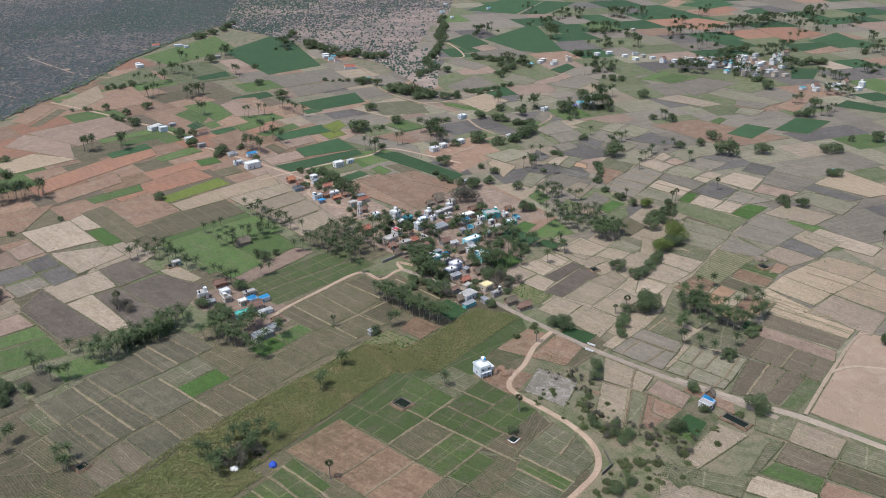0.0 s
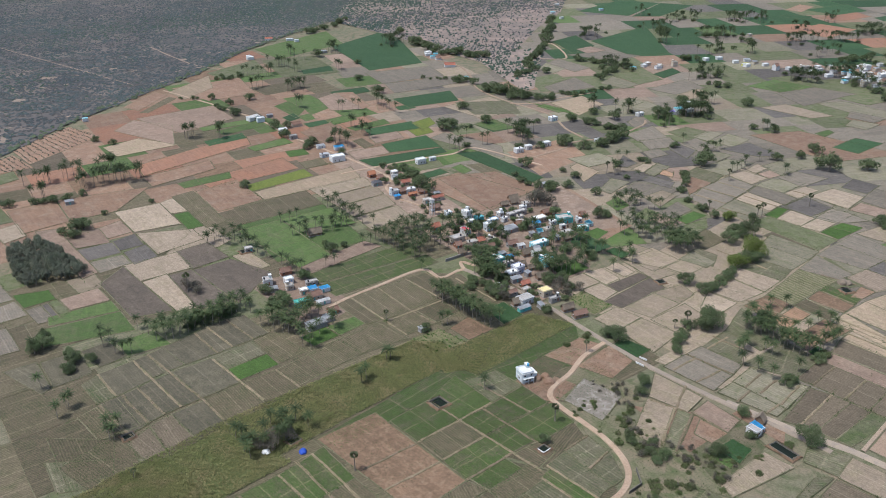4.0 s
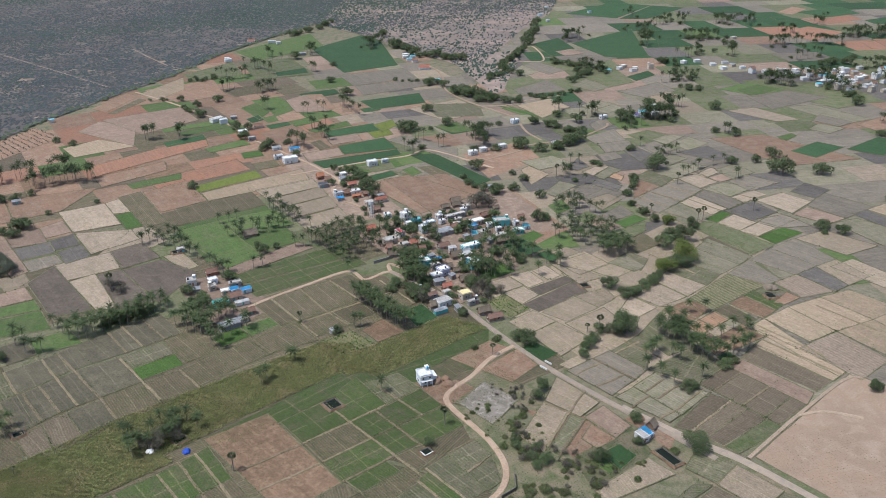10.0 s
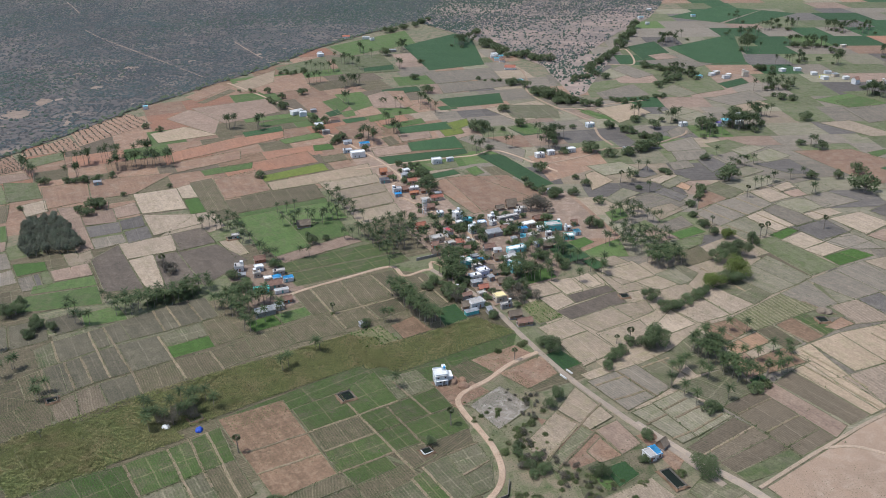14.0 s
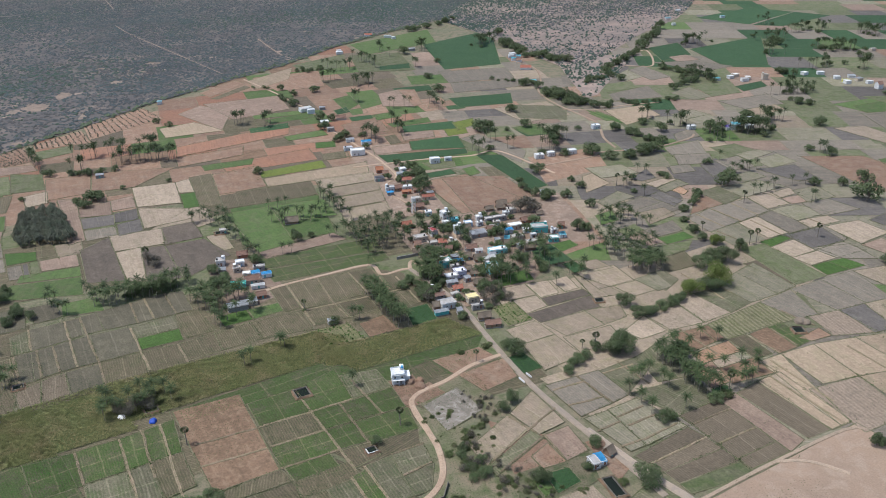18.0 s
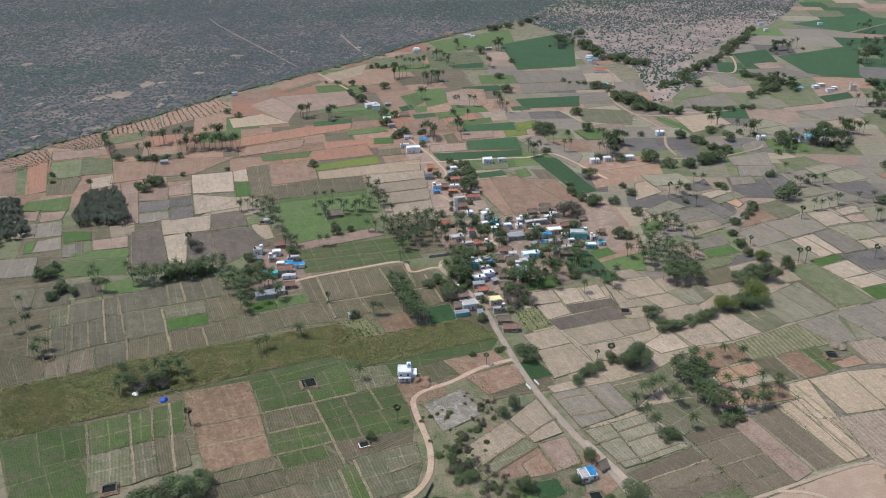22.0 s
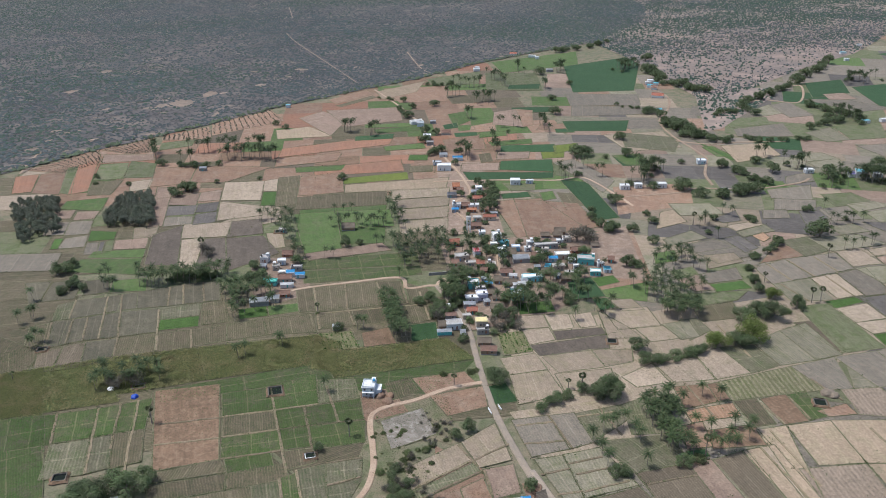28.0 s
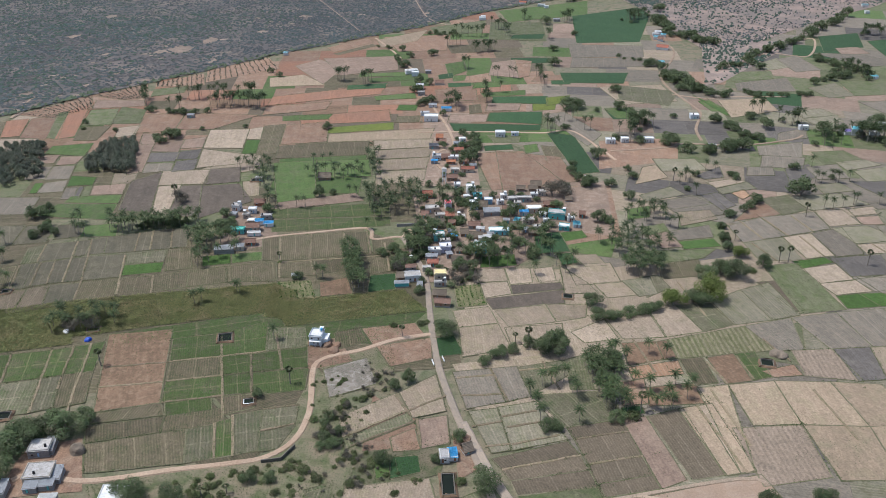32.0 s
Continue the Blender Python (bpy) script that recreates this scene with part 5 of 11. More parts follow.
channel((-185.7, 7.8), (-174.6, -40.6))
channel((-176.5, 11.9), (-169.8, -23.6))
channel((-168.8, 14.0), (-158.8, -38.8))
channel((-203.6, 4.1), (-197.2, -19.8))
channel((-153.7, -5.8), (-126.1, -1.1))
channel((-152.3, -21.6), (-124.3, -16.8))
channel((-126.2, -0.7), (-102.9, 4.0), (-82.8, 8.7))
channel((-123.1, -16.4), (-98.2, -11.1))
channel((-120.3, -31.8), (-94.3, -26.4))
channel((-108.1, 24.3), (-90.6, -42.2))
channel((-89.1, 6.1), (-81.6, -26.2))
channel((-86.7, -40.2), (-80.3, -66.4))
channel((-93.1, -45.3), (-87.6, -67.8))
channel((-81.1, 24.8), (-71.8, -6.6))
channel((-74.7, -36.1), (-59.5, -32.3))
channel((-72.9, -50.1), (-59.1, -45.4))
channel((-242.4, 94.2), (-233.1, 61.6))
channel((-231.9, 97.8), (-225.2, 69.3))
channel((-224.4, 100.1), (-217.4, 72.6))
channel((-221.9, 126.2), (-209.5, 74.6))
channel((-214.2, 128.7), (-199.2, 74.8), (-194.2, 50.4))
channel((-239.4, 122.0), (-234.2, 97.8))
channel((-188.2, 138.8), (-182.5, 112.5))
channel((-180.8, 142.2), (-174.2, 114.9))
channel((-169.6, 144.9), (-162.4, 117.3))
channel((-161.8, 83.4), (-156.3, 63.0))
channel((-186.3, 108.0), (-174.7, 61.5))
channel((-99.8, 135.6), (-90.5, 82.0))
channel((-81.0, 138.3), (-76.9, 105.6), (-71.4, 85.7))
channel((-61.8, 141.1), (-55.0, 108.2))
channel((-47.2, 143.0), (-42.1, 112.1))
channel((-93.7, 100.4), (-30.7, 110.8))
channel((-35.3, 127.3), (-29.2, 91.1))
channel((24.6, -3.5), (31.6, -29.1))
channel((8.9, -11.4), (25.5, -8.9))
channel((10.7, -25.0), (29.0, -23.0))
channel((15.4, -46.0), (28.1, -42.4))
channel((20.4, -58.8), (31.1, -56.5))
channel((28.2, -39.3), (43.5, -34.8))
channel((30.0, -46.1), (45.8, -42.1))
channel((31.5, -57.2), (51.5, -50.8))
channel((37.6, -5.1), (55.5, -1.6))
channel((49.3, 2.5), (54.9, -19.6))
channel((26.7, -72.4), (58.7, -63.2))
channel((57.2, -53.6), (80.5, -47.8))
channel((60.7, -68.5), (83.3, -63.1))
channel((113.3, -30.0), (122.6, -72.6))
channel((122.6, -18.4), (128.7, -56.5))
channel((126.5, 3.8), (131.4, -14.0))
channel((142.0, 8.8), (144.5, -10.3))
channel((190.2, 162.5), (196.7, 136.2))
channel((206.1, 167.1), (213.6, 141.3))
channel((225.9, 171.9), (231.4, 148.1))
channel((95.5, 22.8), (100.6, -5.8))
channel((131.3, 80.8), (137.4, 44.9))
channel((187.6, 131.4), (194.9, 107.7))
channel((220.2, 141.4), (224.8, 113.3))
channel((259.7, 132.7), (263.7, 119.1))
channel((159.5, 23.9), (166.4, 4.6))
channel((168.6, -17.6), (173.9, -52.2))
channel((-18.1, -25.1), (-10.3, -40.0))
channel((-36.7, -53.1), (-12.0, -35.4))
channel((-34.1, -59.4), (-8.5, -42.7))
channel((-13.6, -37.0), (4.4, -24.7))
channel((-5.5, -58.9), (-7.9, -41.5))

# ---- patchwork of further fields under the nearer ones ----
EDGE = [(-609, 188), (-409, 347), (-376, 389), (-342, 432), (-294, 483), (-251, 529), (-204, 590), (-132, 661), (-94, 697), (-38, 748), (1, 795), (55, 858), (132, 928), (239, 1015), (381, 1259), (435, 1450)]
SCRUB = [(239, 1015), (268, 870), (280, 721), (289, 638), (326, 631), (489, 802), (609, 906), (699, 1016), (870, 1247), (1150, 1750), (1000, 2600), (435, 2600), (435, 1450), (381, 1259)]


BED = [(297, 666), (280, 601), (265, 536), (253, 483), (273, 494), (299, 529), (329, 566), (377, 629), (391, 672), (358, 690)]


def inside(x, y, poly):
    hit = False
    for (x0, y0), (x1, y1) in zip(poly, poly[1:] + poly[:1]):
        if (y0 > y) != (y1 > y) and x < x0 + (y - y0) * (x1 - x0) / (y1 - y0):
            hit = not hit
    return hit


FOREST = EDGE + [(435, 3800), (-3800, 3800), (-3800, 190)]


def patchwork(turn, u0, u1, v0, v1, zone, weights, low=24, high=50):
    """Fields in strips along a turned grid; zone tells whether a place belongs to it."""
    rng = random.Random(int(turn * 10 + u0))
    crops, odds = zip(*weights)
    r = Matrix.Rotation(radians(turn), 2)
    v = v0
    while v < v1:
        dv = rng.uniform(low, high) * (1.25 if v > 500 else 1)
        u = u0 + rng.uniform(-10, 10)
        while u < u1:
            du = rng.uniform(low, high) * (1.25 if v > 500 else 1)
            c = r @ Vector((u + du / 2, v + dv / 2))
            if zone(c.x, c.y) and not inside(c.x, c.y, FOREST) and not inside(c.x, c.y, SCRUB):
                k = [r @ Vector(p) for p in ((u, v), (u + du, v + rng.uniform(-1, 1)), (u + du, v + dv), (u, v + dv))]
                field(rng.choices(crops, odds)[0], *(q for p in k for q in p), inset=0.2, z=-0.1, bund=0.0)
            u += du
        v += dv


GREYS = (("clay", 34), ("haze", 30), ("grey", 8), ("soot", 16), ("pale", 4), ("moss", 16), ("clod", 5), ("grass", 3))
REDS = (("bare", 40), ("red", 16), ("brown", 12), ("olive", 14), ("dark", 8), ("pale", 3), ("grass", 8))
MIXED = (("clay", 26), ("grey", 12), ("haze", 14), ("soot", 10), ("moss", 14), ("pale", 5), ("bare", 10), ("clod", 10), ("grass", 8), ("deep", 3))
patchwork(-16, -90, 610, -60, 480, lambda x, y: x > 65 and x + 0.3 * y < 625, GREYS)
patchwork(8, -480, 90, -130, 290, lambda x, y: x < -3 and -20 < y < 290, (("olive", 64), ("stubble", 12), ("moss", 24)))
patchwork(5, -480, 130, 275, 960, lambda x, y: y >= 290 and x < 36 + 0.12 * y, REDS)
patchwork(-6, 0, 480, 220, 755, lambda x, y: y >= 290 and 36 + 0.12 * y <= x < 275, MIXED, 22, 44)
FAR = (("deep", 20), ("moss", 24), ("clay", 22), ("haze", 10), ("bare", 4), ("red", 3), ("clod", 9), ("soot", 10), ("grass", 6), ("pale", 2))
patchwork(-20, 0, 1670, 360, 1890, lambda x, y: x >= 275 and x + 0.3 * y >= 435 and (y > 406 or x > 435), FAR, 30, 62)
patchwork(-12, -60, 380, -190, 0, lambda x, y: x > 45 and y < -30, GREYS)

# forest floor and rocky scrub beyond the fields
def floor_area(name, label, poly, mat, z):
    bm = bmesh.new()
    bm.faces.new([bm.verts.new((x, y, z)) for x, y in poly])
    bmesh.ops.triangulate(bm, faces=bm.faces[:])
    return tagged(part(name, bm, mat), label, "ground", kind="structure")


G["forest"] = material("forest_floor", (0.116, 0.1, 0.09), (0.094, 0.088, 0.08), third=(0.18, 0.145, 0.12), grain=0.45, patch=0.008, bump=0.4, bump_scale=0.6)
G["rock"] = material("pinkish_rocky_scrub_ground", (0.26, 0.195, 0.155), (0.185, 0.152, 0.13), third=(0.36, 0.262, 0.205), grain=0.4, patch=0.012, bump=0.5, bump_scale=0.6, vary=0.16)
floor_area("forest_floor", "grey-brown stony floor of a dry thorn forest", FOREST, G["forest"], 0.42)
floor_area("scrubland", "pale pinkish rocky ground of open dry scrub", SCRUB, G["rock"], 0.43)
floor_area("dry_stream_bed", "pale stony bed of a dry stream", BED, G["rock"], 0.46)
G["sand"] = material("tan_bare_sand", (0.3, 0.22, 0.162), (0.235, 0.178, 0.135), third=(0.18, 0.15, 0.118), **SOIL)
CLEARINGS = []


def clearing(x, y, rx, ry, turn, z):
    """A bare patch with a ragged outline on the forest floor."""
    bm = bmesh.new()
    ring = []
    c, s = math.cos(radians(turn)), math.sin(radians(turn))
    for k in range(48):
        a = k * math.pi / 24
        r = 1 + 0.45 * noise.noise((math.cos(a) * 1.8 + x, math.sin(a) * 1.8 + y, 2)) + 0.2 * noise.noise((math.cos(a) * 6 + x, math.sin(a) * 6, y))
        u, v = rx * r * math.cos(a), ry * r * math.sin(a)
        ring.append(bm.verts.new((x + u * c - v * s, y + u * s + v * c, z)))
    bm.faces.new(ring)
    bmesh.ops.triangulate(bm, faces=bm.faces[:])
    CLEARINGS.append((x, y, rx, ry, c, s))
    tagged(part("forest_clearing", bm, G["sand"]), "bare sandy clearing in a dry thorn forest", "ground", kind="structure")

clearing(-307, 621, 14.1, 18.5, -4, 0.450)
clearing(-287, 667, 8.7, 15.4, -4, 0.456)
clearing(-327, 610, 7.6, 9.7, -4, 0.462)
clearing(-235, 716, 7.0, 8.3, -5, 0.468)
clearing(-257, 569, 3.1, 10.2, -4, 0.474)
clearing(-197, 814, 10.0, 7.8, -5, 0.480)
clearing(-259, 801, 6.0, 5.7, -5, 0.486)
clearing(-401, 440, 5.3, 6.0, -4, 0.492)
clearing(-457, 687, 7.5, 9.8, -5, 0.498)
clearing(-457, 809, 7.6, 10.0, -5, 0.504)
clearing(-378, 376, 2.4, 8.6, -4, 0.510)
# small stony gaps between the shrubs behind the forest edge
gap_rng = random.Random(17)
for k in range(60):
    (x0, y0), (x1, y1) = (EDGE[i] for i in (lambda i: (i, i + 1))(gap_rng.randint(0, 11)))
    u, off = gap_rng.random(), 8 + 150 * gap_rng.random() ** 1.6
    n0 = Vector((-(y1 - y0), x1 - x0)).normalized()
    clearing(x0 + (x1 - x0) * u + n0.x * off, y0 + (y1 - y0) * u + n0.y * off, gap_rng.uniform(2, 7), gap_rng.uniform(1.5, 4), gap_rng.uniform(10, 60), 0.52 + 0.002 * k)

# ---- houses ----
def paint(name, c, second=None, rough=0.85, metal=0.0, vary=0.08):
    return material(name, c, second or tuple(v * 0.88 for v in c), third=tuple(v * 0.74 for v in c), grain=5, patch=0.35, rough=rough, metal=metal, bump=0.12, bump_scale=8, vary=vary)


WALL = {
    "white": paint("white_limewash", (0.68, 0.67, 0.64)), "cream": paint("cream_plaster", (0.52, 0.44, 0.34)), "grey": paint("grey_cement_plaster", (0.3, 0.28, 0.26)),
    "lightblue": paint("pale_blue_paint", (0.58, 0.62, 0.64)), "blue": paint("blue_paint", (0.3, 0.45, 0.62)), "teal": paint("teal_paint", (0.14, 0.46, 0.43)),
    "cyan": paint("turquoise_paint", (0.25, 0.62, 0.66)), "lilac": paint("pale_lilac_paint", (0.5, 0.5, 0.6)), "mud": paint("mud_plaster", (0.28, 0.19, 0.13)),
    "brick": paint("brick_wall", (0.33, 0.16, 0.1)), "yellowwall": paint("yellow_paint", (0.6, 0.6, 0.1)),
}
ROOF = {
    "white": paint("white_roof_wash", (0.72, 0.71, 0.68)), "weathered": paint("weathered_concrete_roof", (0.36, 0.335, 0.3), (0.48, 0.45, 0.42)), "grey": paint("cement_roof", (0.34, 0.32, 0.3)),
    "blue": paint("blue_metal_sheet", (0.08, 0.38, 0.68), rough=0.5), "cyan": paint("turquoise_sheet", (0.2, 0.55, 0.62), rough=0.5), "silver": paint("grey_asbestos_sheet", (0.46, 0.47, 0.48), rough=0.7),
    "slate": paint("dark_sheet", (0.16, 0.16, 0.17), rough=0.7), "purple": paint("violet_sheet", (0.25, 0.2, 0.5), rough=0.6), "green": paint("green_roof_wash", (0.12, 0.45, 0.36)),
    "red": paint("red_roof_wash", (0.5, 0.08, 0.1)), "redtile": paint("red_clay_tile", (0.38, 0.15, 0.1)), "brownred": paint("old_clay_tile", (0.25, 0.15, 0.11)),
    "orange": paint("orange_clay_tile", (0.46, 0.2, 0.11)), "thatch": paint("grey_brown_thatch", (0.23, 0.18, 0.13), (0.17, 0.135, 0.1)), "yellow": paint("pale_yellow_roof_wash", (0.72, 0.6, 0.3)),
}
WOOD = paint("dark_painted_wood", (0.12, 0.08, 0.06))
DARK = paint("unlit_window_glass", (0.03, 0.035, 0.04), rough=0.25)
BLACK = paint("black_plastic_tank", (0.02, 0.02, 0.022), rough=0.4)
HOUSE_SPOTS = []
WORDS = {"white": "whitewashed", "cream": "cream-plastered", "grey": "grey cement", "lightblue": "pale blue", "blue": "blue and white", "teal": "teal", "cyan": "turquoise",
         "lilac": "pale lilac", "mud": "mud-walled", "brick": "brick", "yellowwall": "yellow"}


def box(bm, x0, y0, z0, x1, y1, z1):
    vs = [bm.verts.new((x, y, z)) for z in (z0, z1) for x, y in ((x0, y0), (x1, y0), (x1, y1), (x0, y1))]
    for f in ((3, 2, 1, 0), (4, 5, 6, 7), (0, 1, 5, 4), (1, 2, 6, 5), (2, 3, 7, 6), (3, 0, 4, 7)):
        bm.faces.new([vs[i] for i in f])


def box_part(name, parent, mat, *c, label="", bevel=0.0):
    bm = bmesh.new()
    box(bm, *c)
    if bevel:
        bmesh.ops.bevel(bm, geom=bm.edges[:], offset=bevel, segments=1, affect="EDGES")
    return part(name, bm, mat, parent, label)


def window(parent, x, y, z, w, h, nx, ny):
    """A framed window with a sunshade on the wall facing nx, ny."""
    tx, ty = -ny, nx
    def slab(name, up, a0, a1, z0, z1, d0, d1, mat):
        xs = sorted((x + tx * a0 + nx * d0, x + tx * a1 + nx * d1))
        ys = sorted((y + ty * a0 + ny * d0, y + ty * a1 + ny * d1))
        return box_part(name, up, mat, xs[0], ys[0], z0, xs[1], ys[1], z1)
    frame_ob = slab("window", parent, -w / 2, w / 2, z, z + h, -0.05, 0.04, WOOD)
    slab("pane", frame_ob, -w / 2 + 0.09, -0.04, z + 0.08, z + h - 0.08, 0.02, 0.06, DARK)
    slab("pane", frame_ob, 0.04, w / 2 - 0.09, z + 0.08, z + h - 0.08, 0.02, 0.06, DARK)
    slab("sunshade", parent, -w / 2 - 0.2, w / 2 + 0.2, z + h + 0.1, z + h + 0.18, -0.02, 0.5, ROOF["grey"])


def house(x, y, w, d, turn, h, style, wall, roof, far=False):
    """A house with its base centre, width, depth, turn in degrees, wall height, roof style and colours."""
    HOUSE_SPOTS.append((x, y, max(w, d) * 0.58))
    rng = random.Random(int(x * 13 + y * 7))
    kind = {"flat": "house", "tile": "tiled_house", "thatch": "thatched_hut", "sheet": "shed"}[style]
    root = new(kind)
    a, b = w / 2, d / 2
    wm, rm = WALL[wall], ROOF[roof]
    t = 0.22
    for name, c in (("wall", (-a, -b, -0.3, a, -b + t, h)), ("wall", (-a, b - t, -0.3, a, b, h)), ("wall", (-a, -b + t, -0.3, -a + t, b - t, h)), ("wall", (a - t, -b + t, -0.3, a, b - t, h))):
        box_part(name, root, wm, *c)
    box_part("plinth", root, ROOF["grey"], -a - 0.12, -b - 0.12, -0.3, a + 0.12, b + 0.12, 0.28)
    if style == "flat":
        box_part("roof_slab", root, rm, -a - 0.3, -b - 0.3, h, a + 0.3, b + 0.3, h + 0.14)
        p = 0.55 if h > 3.6 else 0.35
        for c in ((-a, -b, a, -b + 0.15), (-a, b - 0.15, a, b), (-a, -b + 0.15, -a + 0.15, b - 0.15), (a - 0.15, -b + 0.15, a, b - 0.15)):
            box_part("parapet", root, wm, c[0], c[1], h + 0.14, c[2], c[3], h + 0.14 + p)
        if h > 4.8:
            box_part("floor_band", root, ROOF["white"], -a - 0.1, -b - 0.1, h * 0.5, a + 0.1, b + 0.1, h * 0.5 + 0.16)
        if h > 4.6 or rng.random() < 0.12:
            s = 0.9 if min(w, d) < 3.4 else 1.3
            cx = rng.choice((-1, 1)) * (a - s * 0.75)
            head = box_part("stair_head", root, wm, cx - s * 0.6, b - 0.3 - 1.6 * s, h + 0.14, cx + s * 0.6, b - 0.3, h + 1.9)
            box_part("stair_head_roof", head, ROOF["white"], cx - s * 0.75, b - 0.15 - 1.8 * s, h + 1.9, cx + s * 0.75, b - 0.15, h + 2.0)
        if rng.random() < 0.45 and not far:
            bm = bmesh.new()
            cx, cy = rng.uniform(-0.4, 0.4) * w, -rng.uniform(0.05, 0.25) * d
            bmesh.ops.create_cone(bm, cap_ends=True, segments=14, radius1=0.5, radius2=0.46, depth=1.1, matrix=Matrix.Translation((cx, cy, h + 0.69)))
            bmesh.ops.create_cone(bm, cap_ends=True, segments=14, radius1=0.46, radius2=0.18, depth=0.22, matrix=Matrix.Translation((cx, cy, h + 1.35)))
            part("water_tank", bm, BLACK, root, "black plastic rooftop water tank")
    elif style == "sheet":
        n, bm = max(8, int(w / 0.3)), bmesh.new()
        drop = 0.14 * d
        lines = [[bm.verts.new((-a - 0.25 + (w + 0.5) * i / n, q * (b + 0.35), h + q * drop * 0.5 + 0.06 * (i % 2))) for q in (-1, 1)] for i in range(n + 1)]
        for l0, l1 in zip(lines, lines[1:]):
            bm.faces.new((l0[0], l1[0], l1[1], l0[1]))
        bmesh.ops.solidify(bm, geom=bm.faces[:], thickness=0.05)
        bmesh.ops.translate(bm, vec=(0, 0, 0.12), verts=bm.verts[:])
        part("roof_sheet", bm, rm, root)
        box_part("roof_beam", root, WOOD, -a, -0.08, h - 0.12, a, 0.08, h + 0.06)
    else:
        over, rise = (0.55, 0.62) if style == "thatch" else (0.4, 0.42)
        rise *= d
        slope = math.hypot(b + over, rise)
        courses = max(4, int(slope / 0.45))
        low = -over * rise / (b + 0.01)
        for s in (-1, 1):
            bm = bmesh.new()
            n = max(3, int(w / 0.9))
            e = 0.035 if style == "tile" else 0.09
            levels = []
            for k in range(courses + 1):
                u = k / courses
                z, q = h + low * (1 - u) + rise * u, s * (b + over) * (1 - u)
                rows = ((q, z - 0.06), (q, z + e)) if k < courses else ((q, z),)
                for q2, z2 in rows:
                    levels.append([bm.verts.new((-a - over + (w + 2 * over) * i / n, q2, z2 + rng.uniform(-0.4, 0.4) * e)) for i in range(n + 1)])
            for l0, l1 in zip(levels, levels[1:]):
                for i in range(n):
                    f = (l0[i], l0[i + 1], l1[i + 1], l1[i])
                    bm.faces.new(f if s < 0 else f[::-1])
            part("roof_slope", bm, rm, root)
        for s in (-1, 1):
            bm = bmesh.new()
            vs = [bm.verts.new((s * (a - o), q, z)) for o in (0, t) for q, z in ((-b, h), (b, h), (0, h + rise * 0.96))]
            bm.faces.new(vs[:3]), bm.faces.new(vs[3:][::-1])
            for i in range(3):
                bm.faces.new((vs[i], vs[(i + 1) % 3], vs[3 + (i + 1) % 3], vs[3 + i]))
            part("gable", bm, wm, root)
        bm = bmesh.new()
        tube_box = (-a - over, -0.14, h + rise - 0.02, a + over, 0.14, h + rise + 0.14)
        box(bm, *tube_box)
        part("ridge", bm, rm, root)
    if not far:
        dx = rng.uniform(-0.25, 0.25) * w
        door = box_part("door", root, WOOD, dx - 0.45, -b - 0.05, 0.28, dx + 0.45, -b + 0.02, min(2.2, h - 0.3))
        box_part("door_leaf", door, WALL[rng.choice(("blue", "teal", "brick", "grey"))], dx - 0.38, -b - 0.07, 0.3, dx + 0.38, -b - 0.04, min(2.1, h - 0.4))
        if style in ("flat", "tile") and w > 3.2:
            window(root, dx + (a * 0.95 if dx < 0 else -a * 0.95) * 0.62, -b, 1.1, 0.9, 1.0, 0, -1)
            if d > 3:
                window(root, a, 0, 1.1, 0.9, 1.0, 1, 0)
                window(root, -a, 0, 1.1, 0.9, 1.0, -1, 0)
            if h > 4.8:
                for q in (-0.28, 0.28):
                    window(root, q * w, -b, h * 0.5 + 0.9, 0.85, 1.0, 0, -1)
    root.matrix_basis = pose(x, y, 0.3, 0, 0, turn)
    lead = WORDS[wall]
    roofs = {"flat": f"flat {roof} roof", "tile": "pitched clay-tile roof", "thatch": "pitched grey-brown thatch roof", "sheet": f"{roof} corrugated sheet roof"}[style]
    size = "two-storey" if h > 4.8 else "single-storey"
    roofs = roofs.replace("weathered", "weathered concrete")
    return tagged(root, f"small {size} {lead} village building with {roofs}", {"sheet": "shed", "thatch": "hut"}.get(style, "house"), "houses of the village")


def houses_scattered(n, ax, ay, bx, by, cx, cy, dx, dy):
    """n plain houses of the far village in a four-cornered plot."""
    rng = random.Random(int(ax + n))
    done = []
    for _ in range(n * 20):
        if len(done) == n:
            return
        u, v = rng.random(), rng.random()
        x = (ax * (1 - u) + bx * u) * (1 - v) + (dx * (1 - u) + cx * u) * v
        y = (ay * (1 - u) + by * u) * (1 - v) + (dy * (1 - u) + cy * u) * v
        if any((x - p) ** 2 + (y - q) ** 2 < 110 for p, q in done):
            continue
        done.append((x, y))
        style = rng.choice(("flat", "flat", "flat", "sheet", "tile"))
        roof = {"flat": rng.choice(("white", "white", "weathered")), "sheet": rng.choice(("silver", "white", "cyan")), "tile": "brownred"}[style]
        house(x, y, rng.uniform(5.5, 8.5), rng.uniform(4.5, 6.5), rng.uniform(-25, 10), rng.choice((3.0, 3.2, 3.4, 5.6)), style, rng.choice(("white", "white", "white", "cream")), roof, far=True)


